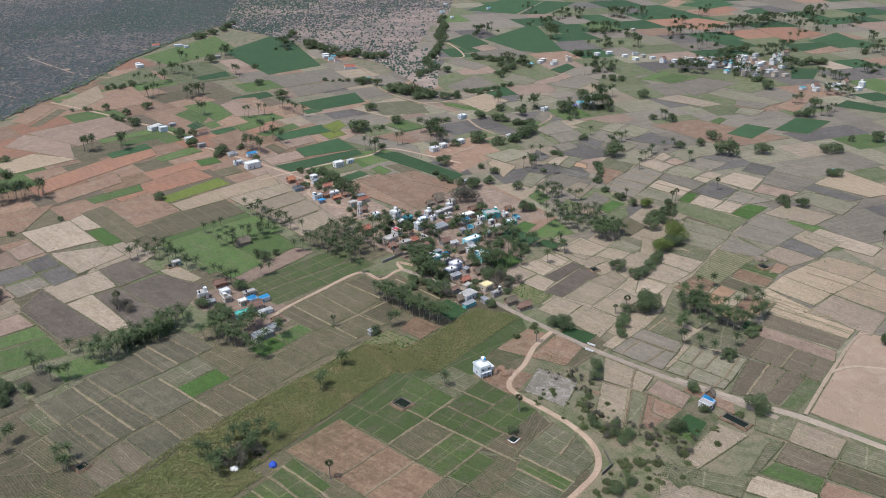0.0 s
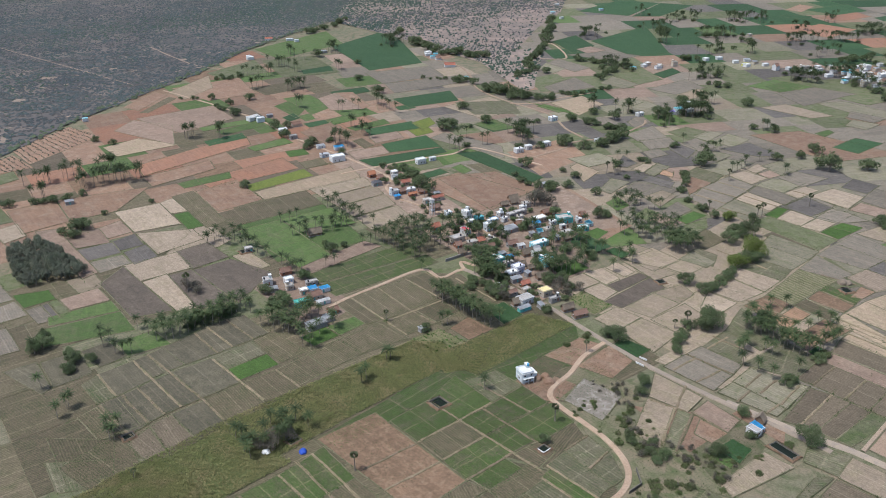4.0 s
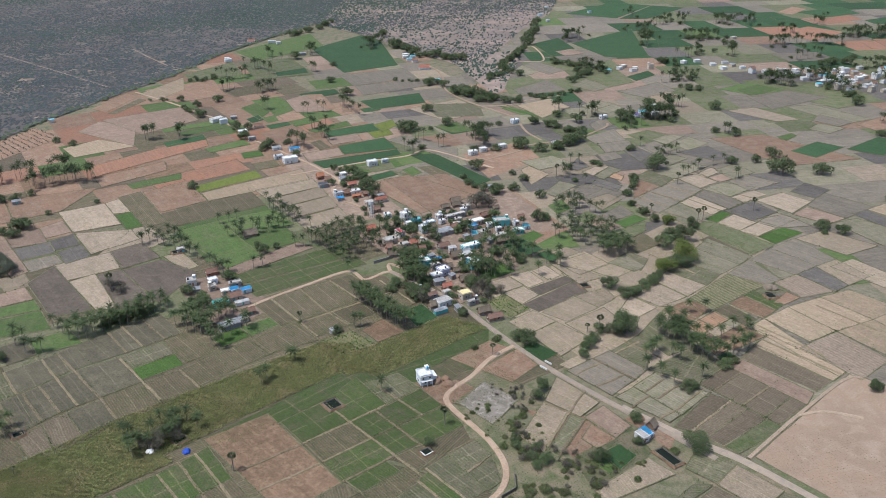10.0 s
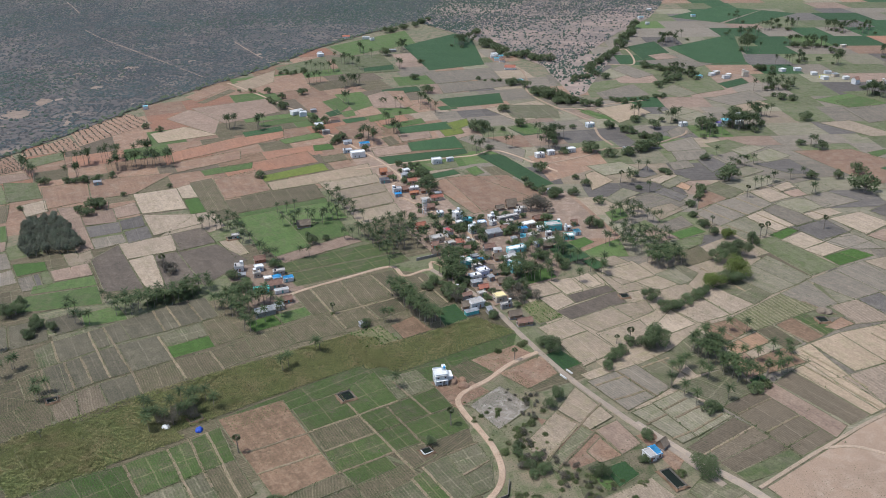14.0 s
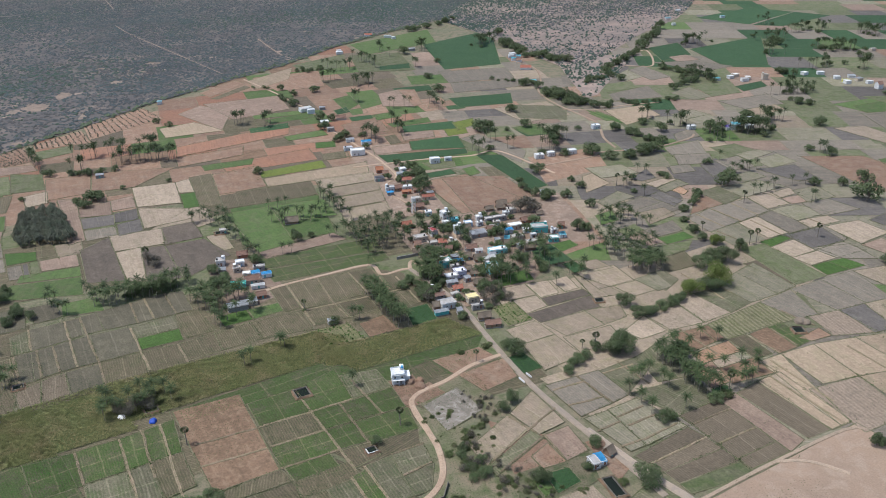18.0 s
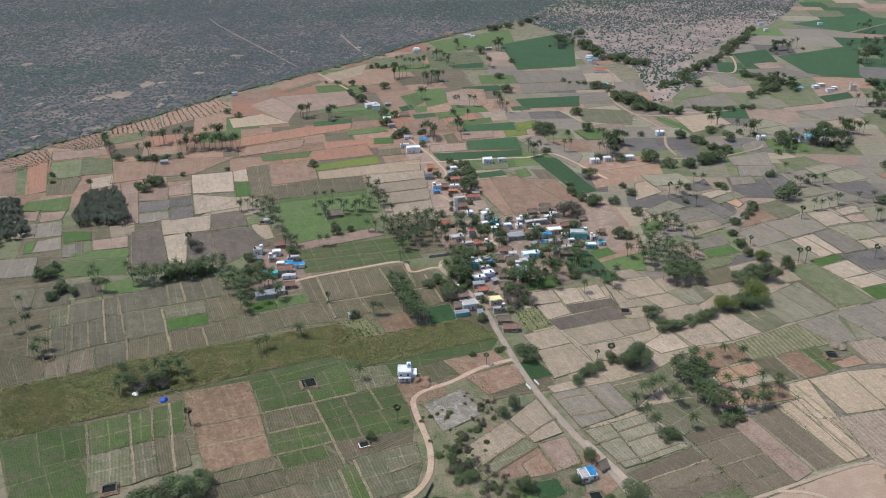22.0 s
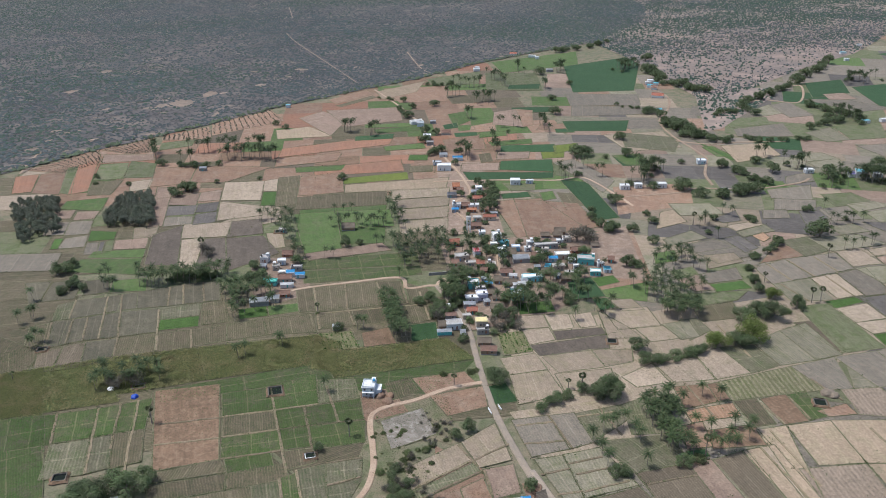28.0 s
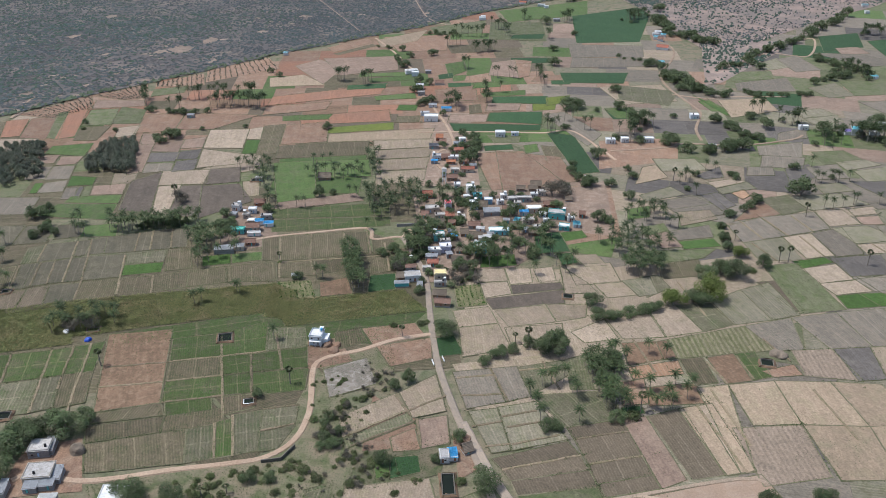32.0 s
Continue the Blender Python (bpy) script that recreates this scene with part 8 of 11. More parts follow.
tree(-240.0, 134.3, 3.5, 5.8)
tree(-260.5, 160.9, 5.8, 8.7)
tree(-258.6, 169.9, 4.3, 7.2)
tree(-264.4, 158.2, 4.3, 8.7)
palm(-264.5, 159.9, 13.0)
palm(-264.3, 122.1, 13.0)
palm(-254.8, 100.0, 13.0)
palm(-242.5, 71.3, 13.0)
palm(-236.9, 71.4, 10.2)
palm(-220.9, 133.9, 14.5)
palm(-225.0, 135.4, 11.6)
grove("palm", 35, -213, 149, -157, 160, -154, 146, -207, 137, 13.0, 18.8)
grove("tree", 10, -192, 151, -163, 157, -159, 146, -189, 143, 2.9, 4.6)
palmyra(-180.0, 187.2, 15.9)
grove("bare", 3, -181, 193, -175, 195, -170, 181, -176, 181, 4.3, 5.8)
grove("palm", 32, -156, 130, -129, 146, -118, 108, -141, 96, 14.5, 18.8)
grove("tree", 6, -145, 150, -135, 157, -132, 144, -142, 142, 3.2, 4.6)
palm(-139.5, 93.7, 14.5)
tree(-140.9, 164.0, 4.9, 7.2)
palm(-119.1, 182.6, 13.0)
palm(-112.3, 182.7, 11.6)
grove("palm", 10, -136, 235, -129, 238, -114, 179, -119, 179, 11.6, 15.9)
tree(-114.9, 171.6, 4.6, 7.2)
palm(-108.2, 64.3, 11.6)
palm(-110.0, 65.5, 10.2)
palm(-129.2, 52.0, 13.0)
palm(-126.0, 54.4, 13.0)
bush(-170.2, 48.3, 2.9)
grove("palm", 13, -197, 39, -169, 45, -162, 29, -190, 24, 11.6, 14.5)
grove("bare", 5, -190, 31, -176, 34, -173, 26, -187, 24, 4.3, 5.8)
palm(-193.7, 28.4, 13.0)
palm(-192.5, 23.2, 13.0)
bush(-93.8, 100.8, 1.7)
palmyra(-93.5, 100.8, 8.7)
grove("palm", 46, -57, 202, -17, 218, -15, 172, -45, 162, 14.5, 20.3)
palm(-64.3, 199.0, 13.0)
palm(-59.4, 197.1, 13.0)
tree(-85.5, 198.6, 4.3, 7.2)
palm(-97.7, 179.3, 11.6)
palm(-91.7, 179.4, 11.6)
tree(-76.3, 201.7, 3.2, 5.1)
palm(-47.6, 147.7, 11.6)
grove("palm", 35, -59, 111, -50, 116, -41, 66, -48, 65, 14.5, 18.8)
palm(-55.5, 118.3, 13.0)
tree(-35.4, 111.2, 4.3, 5.8)
bush(-32.4, 111.3, 2.3)
tree(-80.3, 81.3, 3.5, 5.1)
palm(-69.5, 81.5, 11.6)
palm(-66.1, 81.6, 11.6)
grove("tree", 9, -31, 124, -21, 120, -19, 88, -29, 95, 2.9, 4.3)
grove("bare", 3, -30, 104, -23, 109, -22, 88, -29, 88, 3.6, 5.1)
grove("palm", 14, -22, 128, -10, 136, -7, 113, -19, 109, 13.0, 17.4)
grove("tree", 6, -20, 127, -7, 135, -6, 110, -19, 107, 2.9, 4.6)
grove("palm", 23, -16, 203, 25, 204, 25, 153, -12, 136, 11.6, 15.9)
grove("tree", 14, -10, 198, 80, 210, 73, 115, -4, 92, 2.9, 5.1)
grove("palm", 20, 35, 133, 75, 138, 81, 77, 37, 93, 13.0, 18.8)
grove("palm", 17, -1, 113, 33, 125, 35, 93, 26, 99, 13.0, 17.4)
grove("bare", 3, 71, 204, 84, 210, 83, 198, 71, 195, 7.2, 8.7)
tree(100.7, 220.3, 5.8, 8.7)
tree(96.1, 230.8, 4.3, 7.2)
tree(10.9, 96.4, 5.2, 7.2)
tree(16.4, 92.4, 5.2, 7.2)
tree(16.2, 82.4, 3.5, 5.1)
grove("bare", 5, 6, 86, 21, 91, 20, 76, 8, 70, 3.6, 5.1)
tree(3.8, 24.6, 6.7, 8.7)
tree(1.4, 29.3, 4.3, 7.2)
bush(-22.9, 32.6, 2.6)
bush(-9.2, 34.4, 2.9)
bush(-6.4, 36.1, 2.3)
palmyra(-18.0, 22.7, 8.7)
grove("palm", 13, 116, 174, 147, 182, 143, 159, 116, 153, 11.6, 14.5)
grove("palm", 34, 91, 138, 124, 155, 138, 123, 107, 101, 13.0, 17.4)
grove("palm", 23, 104, 101, 128, 107, 124, 86, 105, 86, 11.6, 15.9)
tree(99.0, 161.4, 5.8, 8.0)
tree(104.8, 158.9, 4.3, 5.8)
tree(172.4, 133.1, 3.8, 6.5)
tree(174.6, 112.9, 5.8, 8.0, "light")
tree(170.3, 120.9, 4.3, 6.5)
palmyra(178.3, 114.4, 5.8)
tree(184.1, 99.6, 5.2, 8.7)
tree(164.7, 88.4, 8.7, 11.6)
tree(157.5, 90.9, 7.2, 10.2)
tree(146.7, 84.8, 6.7, 9.4)
bush(175.9, 94.0, 3.5)
tree(144.2, 62.8, 10.2, 13.8, "light")
tree(122.7, 56.5, 8.1, 10.2, "light")
tree(133.4, 57.9, 6.5, 9.4)
tree(139.1, 56.8, 5.8, 8.7)
tree(113.1, 50.5, 4.3, 5.8)
tree(81.7, 41.5, 5.8, 6.5)
tree(89.0, 41.7, 5.2, 5.8)
tree(96.7, 44.6, 4.9, 5.8)
tree(104.8, 47.5, 4.9, 5.8)
tree(80.3, 55.7, 5.8, 7.2)
tree(109.3, 49.3, 3.6, 5.1)
tree(-220.4, 315.4, 6.7, 8.7)
tree(-227.9, 304.3, 5.8, 7.2)
grove("teak", 100, -268, 293, -249, 309, -228, 240, -266, 240, 2.8, 3.6)
grove("teak", 90, -350, 288, -318, 297, -292, 229, -310, 208, 2.8, 3.6)
grove("palm", 12, -156, 258, -132, 263, -127, 240, -152, 239, 10.2, 14.5)
tree(-275.4, 332.9, 2.9, 4.3)
tree(-308.1, 351.7, 3.2, 5.1)
bush(-303.9, 336.8, 2.9)
palm(-58.6, 286.5, 11.6)
grove("palm", 13, -61, 274, -52, 280, -42, 223, -50, 223, 13.0, 15.9)
palm(-99.2, 261.1, 10.2)
palm(-92.8, 261.3, 10.2)
palm(-86.4, 263.8, 10.2)
grove("palm", 17, -100, 238, -61, 247, -59, 230, -96, 227, 10.2, 14.5)
tree(-86.7, 206.6, 3.8, 5.8)
tree(-3.4, 381.2, 4.3, 5.8)
tree(92.0, 247.3, 4.3, 5.8)
grove("tree", 10, 10, 307, 24, 320, 27, 282, 13, 275, 3.6, 5.8)
grove("palm", 12, 9, 269, 23, 276, 22, 246, 11, 245, 10.2, 14.5)
palm(-240.2, 64.5, 10.2)
palmyra(-237.5, 34.4, 5.8)
tree(-248.3, 138.4, 4.3, 5.8)
tree(-251.8, 130.0, 2.6, 4.3)
palm(-260.2, 92.3, 13.0)
tree(450.5, 394.0, 4.3, 7.2)
tree(458.3, 388.1, 4.3, 5.8)
grove("palm", 8, 457, 422, 484, 420, 507, 441, 486, 449, 11.6, 15.9)
palmyra(178.5, 134.8, 8.7)
palmyra(247.1, -24.4, 11.6)
palm(-232.7, 147.4, 13.0)
palm(-229.1, 150.4, 13.0)
palm(-228.3, 137.9, 13.0)
palm(-213.5, 158.8, 13.0)
tree(-248.0, 141.0, 4.3, 5.8)
tree(-251.3, 130.5, 4.3, 5.8)
palm(-255.6, 99.0, 11.6)
palm(-242.0, 65.2, 10.2)
grove("bush", 26, -101, -80, -68, -73, -43, -91, -91, -92, 1.2, 2.6)
grove("bush", 14, -34, -63, -1, -78, -5, -87, -35, -88, 1.0, 2.2)
grove("palm", 14, 42, 171, 63, 154, 64, 130, 41, 137, 11.6, 14.5)
grove("tree", 8, -3, 218, 29, 219, 31, 153, -2, 153, 2.3, 3.8)
grove("tree", 20, 10, 339, 24, 336, 14, 227, -4, 220, 1.7, 3.2)
grove("bush", 34, -57, 1, -21, -25, -31, -48, -54, -41, 0.6, 1.9)
grove("bush", 26, -66, -71, -29, -62, -15, -75, -44, -88, 0.6, 2.2)
grove("tree", 5, -51, -41, -42, -37, -36, -63, -47, -63, 2.3, 3.5)
grove("bare", 12, -51, -41, -37, -33, -27, -82, -44, -85, 1.4, 2.8)
grove("bare", 8, -34, -21, -22, -3, -16, -12, -30, -29, 1.2, 2.2)
tree(326.9, 547.6, 7.3, 9.0)
tree(223.9, 465.4, 6.1, 7.1)
tree(230.6, 470.2, 5.0, 7.2)
tree(237.5, 466.0, 6.1, 7.4)
tree(242.6, 461.3, 6.5, 8.7)
tree(243.8, 461.7, 5.1, 6.0)
tree(246.0, 449.0, 6.7, 9.3)
tree(249.3, 441.9, 5.5, 7.9)
tree(257.4, 441.2, 4.9, 7.0)
tree(259.4, 443.0, 5.7, 7.2)
tree(266.9, 451.2, 4.6, 6.3)
tree(283.6, 457.3, 4.3, 5.1)
tree(285.8, 449.3, 4.0, 5.5)
tree(286.4, 452.3, 3.4, 4.0)
tree(293.2, 447.6, 4.4, 5.6)
tree(290.4, 441.2, 4.5, 5.3)
tree(303.9, 445.2, 3.5, 5.1)
tree(303.9, 448.5, 3.5, 4.1)
tree(313.9, 446.4, 3.7, 4.9)
tree(318.4, 444.4, 3.5, 5.1)
tree(284.0, 545.1, 5.0, 6.7)
tree(290.8, 553.2, 6.1, 7.9)
tree(299.6, 556.0, 4.5, 6.6)
tree(306.4, 555.3, 4.8, 6.3)
tree(310.4, 561.3, 3.9, 5.3)
tree(322.4, 564.2, 5.6, 7.7)
tree(322.1, 577.9, 8.2, 10.0)
tree(331.7, 595.9, 6.2, 7.8)
tree(339.2, 603.7, 6.3, 8.9)
tree(343.6, 610.7, 6.2, 7.5)
tree(358.3, 618.3, 6.7, 9.2)
tree(359.6, 620.1, 8.2, 10.5)
tree(376.5, 635.8, 7.7, 10.9)
tree(381.8, 643.1, 7.2, 8.7)
tree(397.5, 662.2, 6.5, 9.1)
tree(402.7, 665.1, 6.0, 7.4)
tree(408.9, 669.3, 7.1, 9.0)
tree(420.4, 685.0, 5.6, 8.0)
tree(437.5, 703.9, 9.4, 13.6)
tree(444.8, 721.5, 8.4, 11.0)
tree(448.4, 719.8, 6.1, 8.0)
tree(464.4, 740.6, 9.6, 13.1)
tree(492.1, 772.8, 8.5, 9.8)
tree(492.1, 771.0, 8.9, 11.6)
tree(507.6, 791.1, 7.7, 9.4)
tree(517.2, 810.3, 7.8, 9.4)
tree(534.5, 827.8, 9.9, 14.3)
tree(401.8, 585.4, 6.5, 9.2)
tree(399.9, 579.3, 6.1, 7.9)
tree(406.5, 575.8, 4.6, 5.5)
tree(409.8, 565.2, 7.1, 8.4)
tree(409.3, 560.2, 5.5, 7.5)
tree(413.0, 555.8, 5.5, 6.4)
tree(419.9, 557.9, 4.8, 5.6)
tree(420.3, 554.4, 5.6, 7.9)
tree(420.8, 540.3, 6.0, 8.2)
tree(427.7, 543.1, 5.2, 6.8)
tree(429.5, 528.7, 5.7, 8.0)
tree(425.6, 518.0, 6.7, 8.3)
palm(424.6, 539.7, 14.8)
palm(420.5, 518.9, 14.7)
palm(422.6, 522.5, 13.8)
palm(407.9, 532.8, 11.5)
palm(406.7, 527.8, 11.7)
palm(413.8, 544.9, 15.0)
palm(417.4, 545.7, 14.9)
palm(405.2, 526.4, 14.2)
palm(424.7, 515.3, 13.8)
tree(360.5, 488.0, 5.5, 7.6)
tree(366.0, 501.7, 4.4, 5.4)
tree(374.4, 500.0, 4.6, 5.8)
tree(382.9, 505.9, 5.2, 6.7)
tree(385.3, 503.5, 5.6, 8.3)
tree(396.4, 511.4, 6.3, 8.7)
tree(403.5, 514.8, 6.2, 8.9)
tree(332.1, 451.5, 4.0, 5.2)
tree(336.5, 454.2, 2.9, 3.6)
tree(337.0, 445.5, 3.5, 5.2)
tree(342.4, 449.9, 3.9, 5.2)
palm(514.1, 718.3, 11.6)
palm(520.3, 716.0, 12.2)
palm(516.2, 716.2, 14.6)
palm(494.9, 690.4, 13.4)
palm(523.9, 714.9, 14.8)
palm(532.0, 715.3, 13.4)
palm(522.0, 703.6, 13.1)
palm(520.7, 700.3, 13.4)
palm(512.1, 717.1, 14.4)
palm(518.2, 699.5, 14.9)
palm(513.5, 718.9, 12.5)
palm(501.8, 700.5, 14.9)
palm(541.3, 727.1, 15.0)
palm(512.3, 712.0, 14.4)
tree(178.6, 307.9, 8.9, 10.5)
tree(187.1, 292.4, 7.1, 8.3)
tree(204.4, 289.0, 7.0, 9.5)
tree(205.0, 289.2, 6.7, 8.0)
tree(218.0, 293.8, 7.0, 8.3)
tree(220.7, 295.2, 8.2, 11.7)
tree(227.2, 295.7, 7.8, 10.8)
tree(233.6, 299.9, 8.1, 9.8)
tree(233.0, 374.5, 5.2, 6.2)
tree(228.6, 365.1, 5.6, 7.5)
tree(233.3, 368.8, 4.3, 6.2)
tree(236.1, 350.8, 4.1, 5.2)
tree(237.3, 352.5, 5.5, 7.0)
tree(238.7, 345.5, 5.6, 7.8)
tree(242.3, 342.5, 4.4, 5.6)
tree(244.8, 331.0, 4.4, 6.0)
tree(242.5, 327.0, 5.1, 7.0)
tree(247.1, 325.1, 4.4, 5.2)
tree(250.0, 324.5, 4.1, 5.1)
tree(252.0, 318.3, 5.6, 7.5)
tree(263.2, 377.0, 6.7, 8.0)
tree(268.1, 350.4, 7.2, 9.2)
palm(278.2, 393.8, 13.8)
palm(280.4, 398.6, 14.6)
palm(275.4, 391.2, 15.1)
palm(297.8, 360.4, 13.7)
palm(293.0, 358.7, 15.4)
palm(296.5, 363.4, 14.9)
palm(292.5, 359.8, 14.4)
palm(287.5, 360.1, 14.1)
tree(309.0, 333.1, 9.9, 12.9)
tree(327.5, 342.1, 6.1, 7.9)
palm(347.7, 327.1, 13.6)
palm(333.2, 324.9, 14.1)
palm(344.0, 321.7, 15.3)
palm(360.3, 325.6, 14.7)
palm(353.5, 328.4, 12.9)
palm(342.3, 330.1, 13.7)
palm(359.6, 322.6, 15.0)
palm(354.8, 326.7, 14.9)
palm(345.2, 315.5, 14.4)
palm(354.2, 323.4, 14.7)
palm(354.9, 314.7, 13.2)
palm(353.4, 321.2, 11.9)
palm(336.9, 331.2, 12.3)
palm(336.6, 324.2, 14.3)
palm(347.8, 323.3, 14.1)
palm(340.9, 323.9, 14.5)
palm(346.1, 327.7, 15.1)
palm(353.4, 323.1, 13.0)
palm(346.1, 320.8, 12.4)
palm(334.7, 329.4, 14.6)
palm(336.5, 324.9, 12.3)
palm(340.8, 328.9, 13.1)
palm(340.9, 331.3, 11.9)
palm(336.9, 324.3, 11.7)
palm(378.0, 352.9, 13.1)
palm(391.2, 352.0, 13.1)
palm(387.3, 355.7, 15.4)
palm(384.2, 356.5, 13.4)
palm(378.3, 348.6, 12.9)
palm(383.3, 358.2, 14.4)
palm(378.2, 344.8, 13.4)
palm(391.8, 345.6, 12.5)
palm(377.8, 344.5, 14.0)
palm(385.9, 355.2, 14.2)
tree(367.0, 362.5, 7.7, 11.3)
palm(315.0, 324.2, 11.6)
palm(306.4, 322.7, 11.6)
palm(302.1, 315.7, 15.1)
palm(301.7, 310.8, 13.4)
tree(245.1, 206.4, 10.4, 14.6)
palm(272.2, 260.3, 15.2)
palm(263.4, 229.7, 15.3)
palm(267.6, 229.1, 11.6)
palm(275.8, 234.1, 12.7)
palm(288.5, 232.4, 13.9)
palmyra(234.8, 170.5, 12.5)
palm(251.2, 182.7, 15.3)
palm(257.2, 183.0, 11.9)
palm(265.0, 186.2, 12.7)
palm(273.8, 190.4, 14.9)
palm(276.2, 192.2, 12.0)
palm(291.2, 191.3, 13.1)
palmyra(195.4, 105.9, 12.5)
palmyra(163.2, 231.3, 12.5)
palm(165.9, 225.1, 12.8)
palm(173.7, 235.8, 14.2)
palm(173.8, 227.5, 15.2)
palm(191.5, 251.8, 12.2)
palm(173.0, 205.0, 14.5)
tree(168.9, 213.3, 3.2, 4.4)
tree(206.5, 241.9, 3.7, 4.6)
tree(210.0, 240.8, 3.4, 4.1)
tree(208.5, 234.5, 3.7, 4.7)
tree(197.4, 178.7, 3.9, 5.5)
tree(203.5, 184.5, 4.8, 6.4)
tree(209.7, 192.5, 5.0, 6.9)
tree(209.3, 192.7, 3.9, 5.6)
tree(212.7, 197.4, 3.3, 4.4)
tree(175.1, 152.8, 3.7, 4.8)
tree(176.1, 153.6, 2.9, 3.8)
tree(185.4, 170.0, 4.0, 5.3)
tree(187.2, 172.1, 4.1, 4.8)
tree(172.0, 138.4, 3.8, 4.4)
palm(135.6, 166.1, 15.4)
palm(140.4, 168.3, 12.3)
palm(140.6, 156.1, 15.1)
palm(143.2, 153.0, 11.8)
palm(148.3, 152.3, 13.4)
tree(115.7, 277.6, 7.2, 8.7)
palm(154.0, 331.3, 14.1)
palm(151.4, 327.4, 12.9)
palm(150.2, 333.4, 11.9)
palm(154.3, 331.6, 14.8)
palm(141.7, 331.3, 13.4)
palm(154.6, 339.2, 12.9)
tree(154.1, 311.3, 5.4, 6.9)
tree(176.3, 308.2, 7.1, 8.3)
tree(134.2, 250.8, 3.8, 4.9)
tree(134.9, 235.1, 4.8, 6.6)
tree(102.9, 222.1, 6.1, 7.8)
tree(117.1, 220.2, 5.1, 6.9)
tree(125.2, 197.5, 5.0, 6.7)
palm(101.2, 368.5, 12.4)
palm(108.8, 372.5, 12.9)
palm(111.6, 367.1, 15.5)
palm(115.0, 344.0, 12.8)
palm(119.8, 343.3, 13.2)
tree(99.6, 346.1, 4.9, 5.6)
palm(84.3, 348.8, 15.2)
palm(87.1, 337.3, 15.4)
palm(85.7, 336.7, 13.6)
palm(83.7, 336.7, 15.1)
palm(90.9, 342.9, 14.6)
tree(95.5, 261.1, 3.4, 4.8)
tree(93.4, 251.8, 3.3, 4.4)
tree(93.6, 239.9, 3.3, 4.1)
tree(92.6, 238.7, 3.3, 3.8)
palm(163.5, 356.7, 11.8)
palm(158.9, 350.6, 14.3)
palm(173.6, 350.4, 15.0)
palm(166.3, 361.0, 12.7)
palm(166.1, 355.5, 13.7)
palm(162.4, 350.0, 12.6)
palm(164.2, 349.9, 14.7)
palm(164.4, 359.4, 14.7)
palm(159.4, 360.0, 13.6)
palm(169.4, 361.5, 11.7)
palm(159.9, 350.7, 13.4)
tree(196.6, 377.5, 3.9, 5.8)
tree(153.7, 401.4, 7.2, 10.1)
tree(133.2, 395.2, 3.3, 4.7)
tree(108.4, 402.2, 11.0, 12.8)
tree(118.1, 404.5, 8.4, 10.2)
tree(160.1, 457.1, 7.7, 8.9)
tree(111.9, 558.1, 8.4, 10.9)
tree(117.8, 625.0, 6.6, 8.3)
palm(89.8, 521.2, 11.9)
palm(92.6, 515.6, 14.7)
palm(93.2, 510.3, 11.7)
palm(91.6, 501.7, 14.2)
palm(93.5, 476.3, 12.5)
palm(89.4, 512.4, 14.7)
palm(91.2, 493.7, 13.7)
palm(92.8, 518.9, 11.6)
palm(91.6, 486.3, 15.1)
tree(186.8, 597.7, 3.3, 4.5)
tree(191.0, 586.5, 2.3, 3.2)
tree(200.6, 586.4, 2.6, 3.3)
tree(201.4, 580.6, 2.3, 2.9)
tree(206.9, 578.3, 3.3, 4.7)
tree(209.1, 555.6, 5.6, 7.4)
tree(213.1, 567.5, 4.4, 6.1)
tree(213.3, 557.3, 6.8, 9.2)
tree(222.9, 556.5, 5.2, 7.4)
tree(223.1, 542.4, 6.7, 8.4)
tree(217.1, 506.4, 7.4, 10.9)
tree(218.6, 501.6, 6.7, 8.7)
tree(225.9, 499.7, 9.9, 11.4)
tree(224.7, 491.8, 7.4, 9.7)
tree(225.5, 486.2, 7.3, 10.6)
tree(229.0, 482.0, 10.5, 14.4)
tree(230.4, 471.0, 9.4, 11.3)
tree(235.8, 476.5, 6.5, 9.3)
tree(233.0, 460.4, 7.8, 11.4)
palm(243.6, 812.9, 12.1)
palm(237.0, 801.8, 15.2)
palm(237.2, 807.2, 15.3)
palm(254.7, 791.4, 12.5)
palm(237.1, 782.6, 13.4)
palm(253.7, 812.5, 11.6)
palm(238.9, 790.1, 14.6)
palm(248.2, 804.5, 13.7)
palm(243.9, 799.8, 14.8)
palm(236.5, 793.7, 15.2)
palm(259.4, 820.2, 15.4)
palm(259.3, 820.5, 12.6)
palm(242.2, 814.7, 15.4)
palm(239.4, 786.4, 12.0)
tree(285.9, 859.9, 8.1, 10.9)
tree(293.4, 873.7, 6.6, 8.5)
tree(297.0, 883.4, 6.6, 8.3)
tree(265.7, 778.0, 9.5, 13.8)
tree(273.8, 777.6, 9.5, 11.7)
tree(267.8, 771.0, 7.0, 9.4)
tree(275.2, 762.0, 7.6, 9.9)
tree(276.5, 748.1, 7.3, 9.8)
tree(268.0, 740.6, 8.5, 9.9)
tree(266.4, 719.8, 6.8, 8.3)
tree(271.4, 716.1, 8.7, 12.0)
tree(268.0, 700.4, 6.8, 8.6)
tree(279.9, 707.3, 6.0, 7.2)
tree(278.5, 700.4, 5.7, 7.1)
tree(283.9, 691.7, 8.8, 11.5)
tree(292.7, 697.2, 8.8, 11.3)
tree(290.4, 672.8, 6.6, 8.6)
tree(292.9, 672.6, 8.3, 11.0)
tree(296.9, 674.3, 5.4, 7.5)
tree(296.7, 664.5, 7.1, 9.1)
tree(305.0, 669.7, 5.6, 8.2)
tree(308.5, 655.5, 7.9, 11.6)
tree(168.2, 935.2, 6.3, 9.1)
tree(174.6, 931.4, 6.8, 9.8)
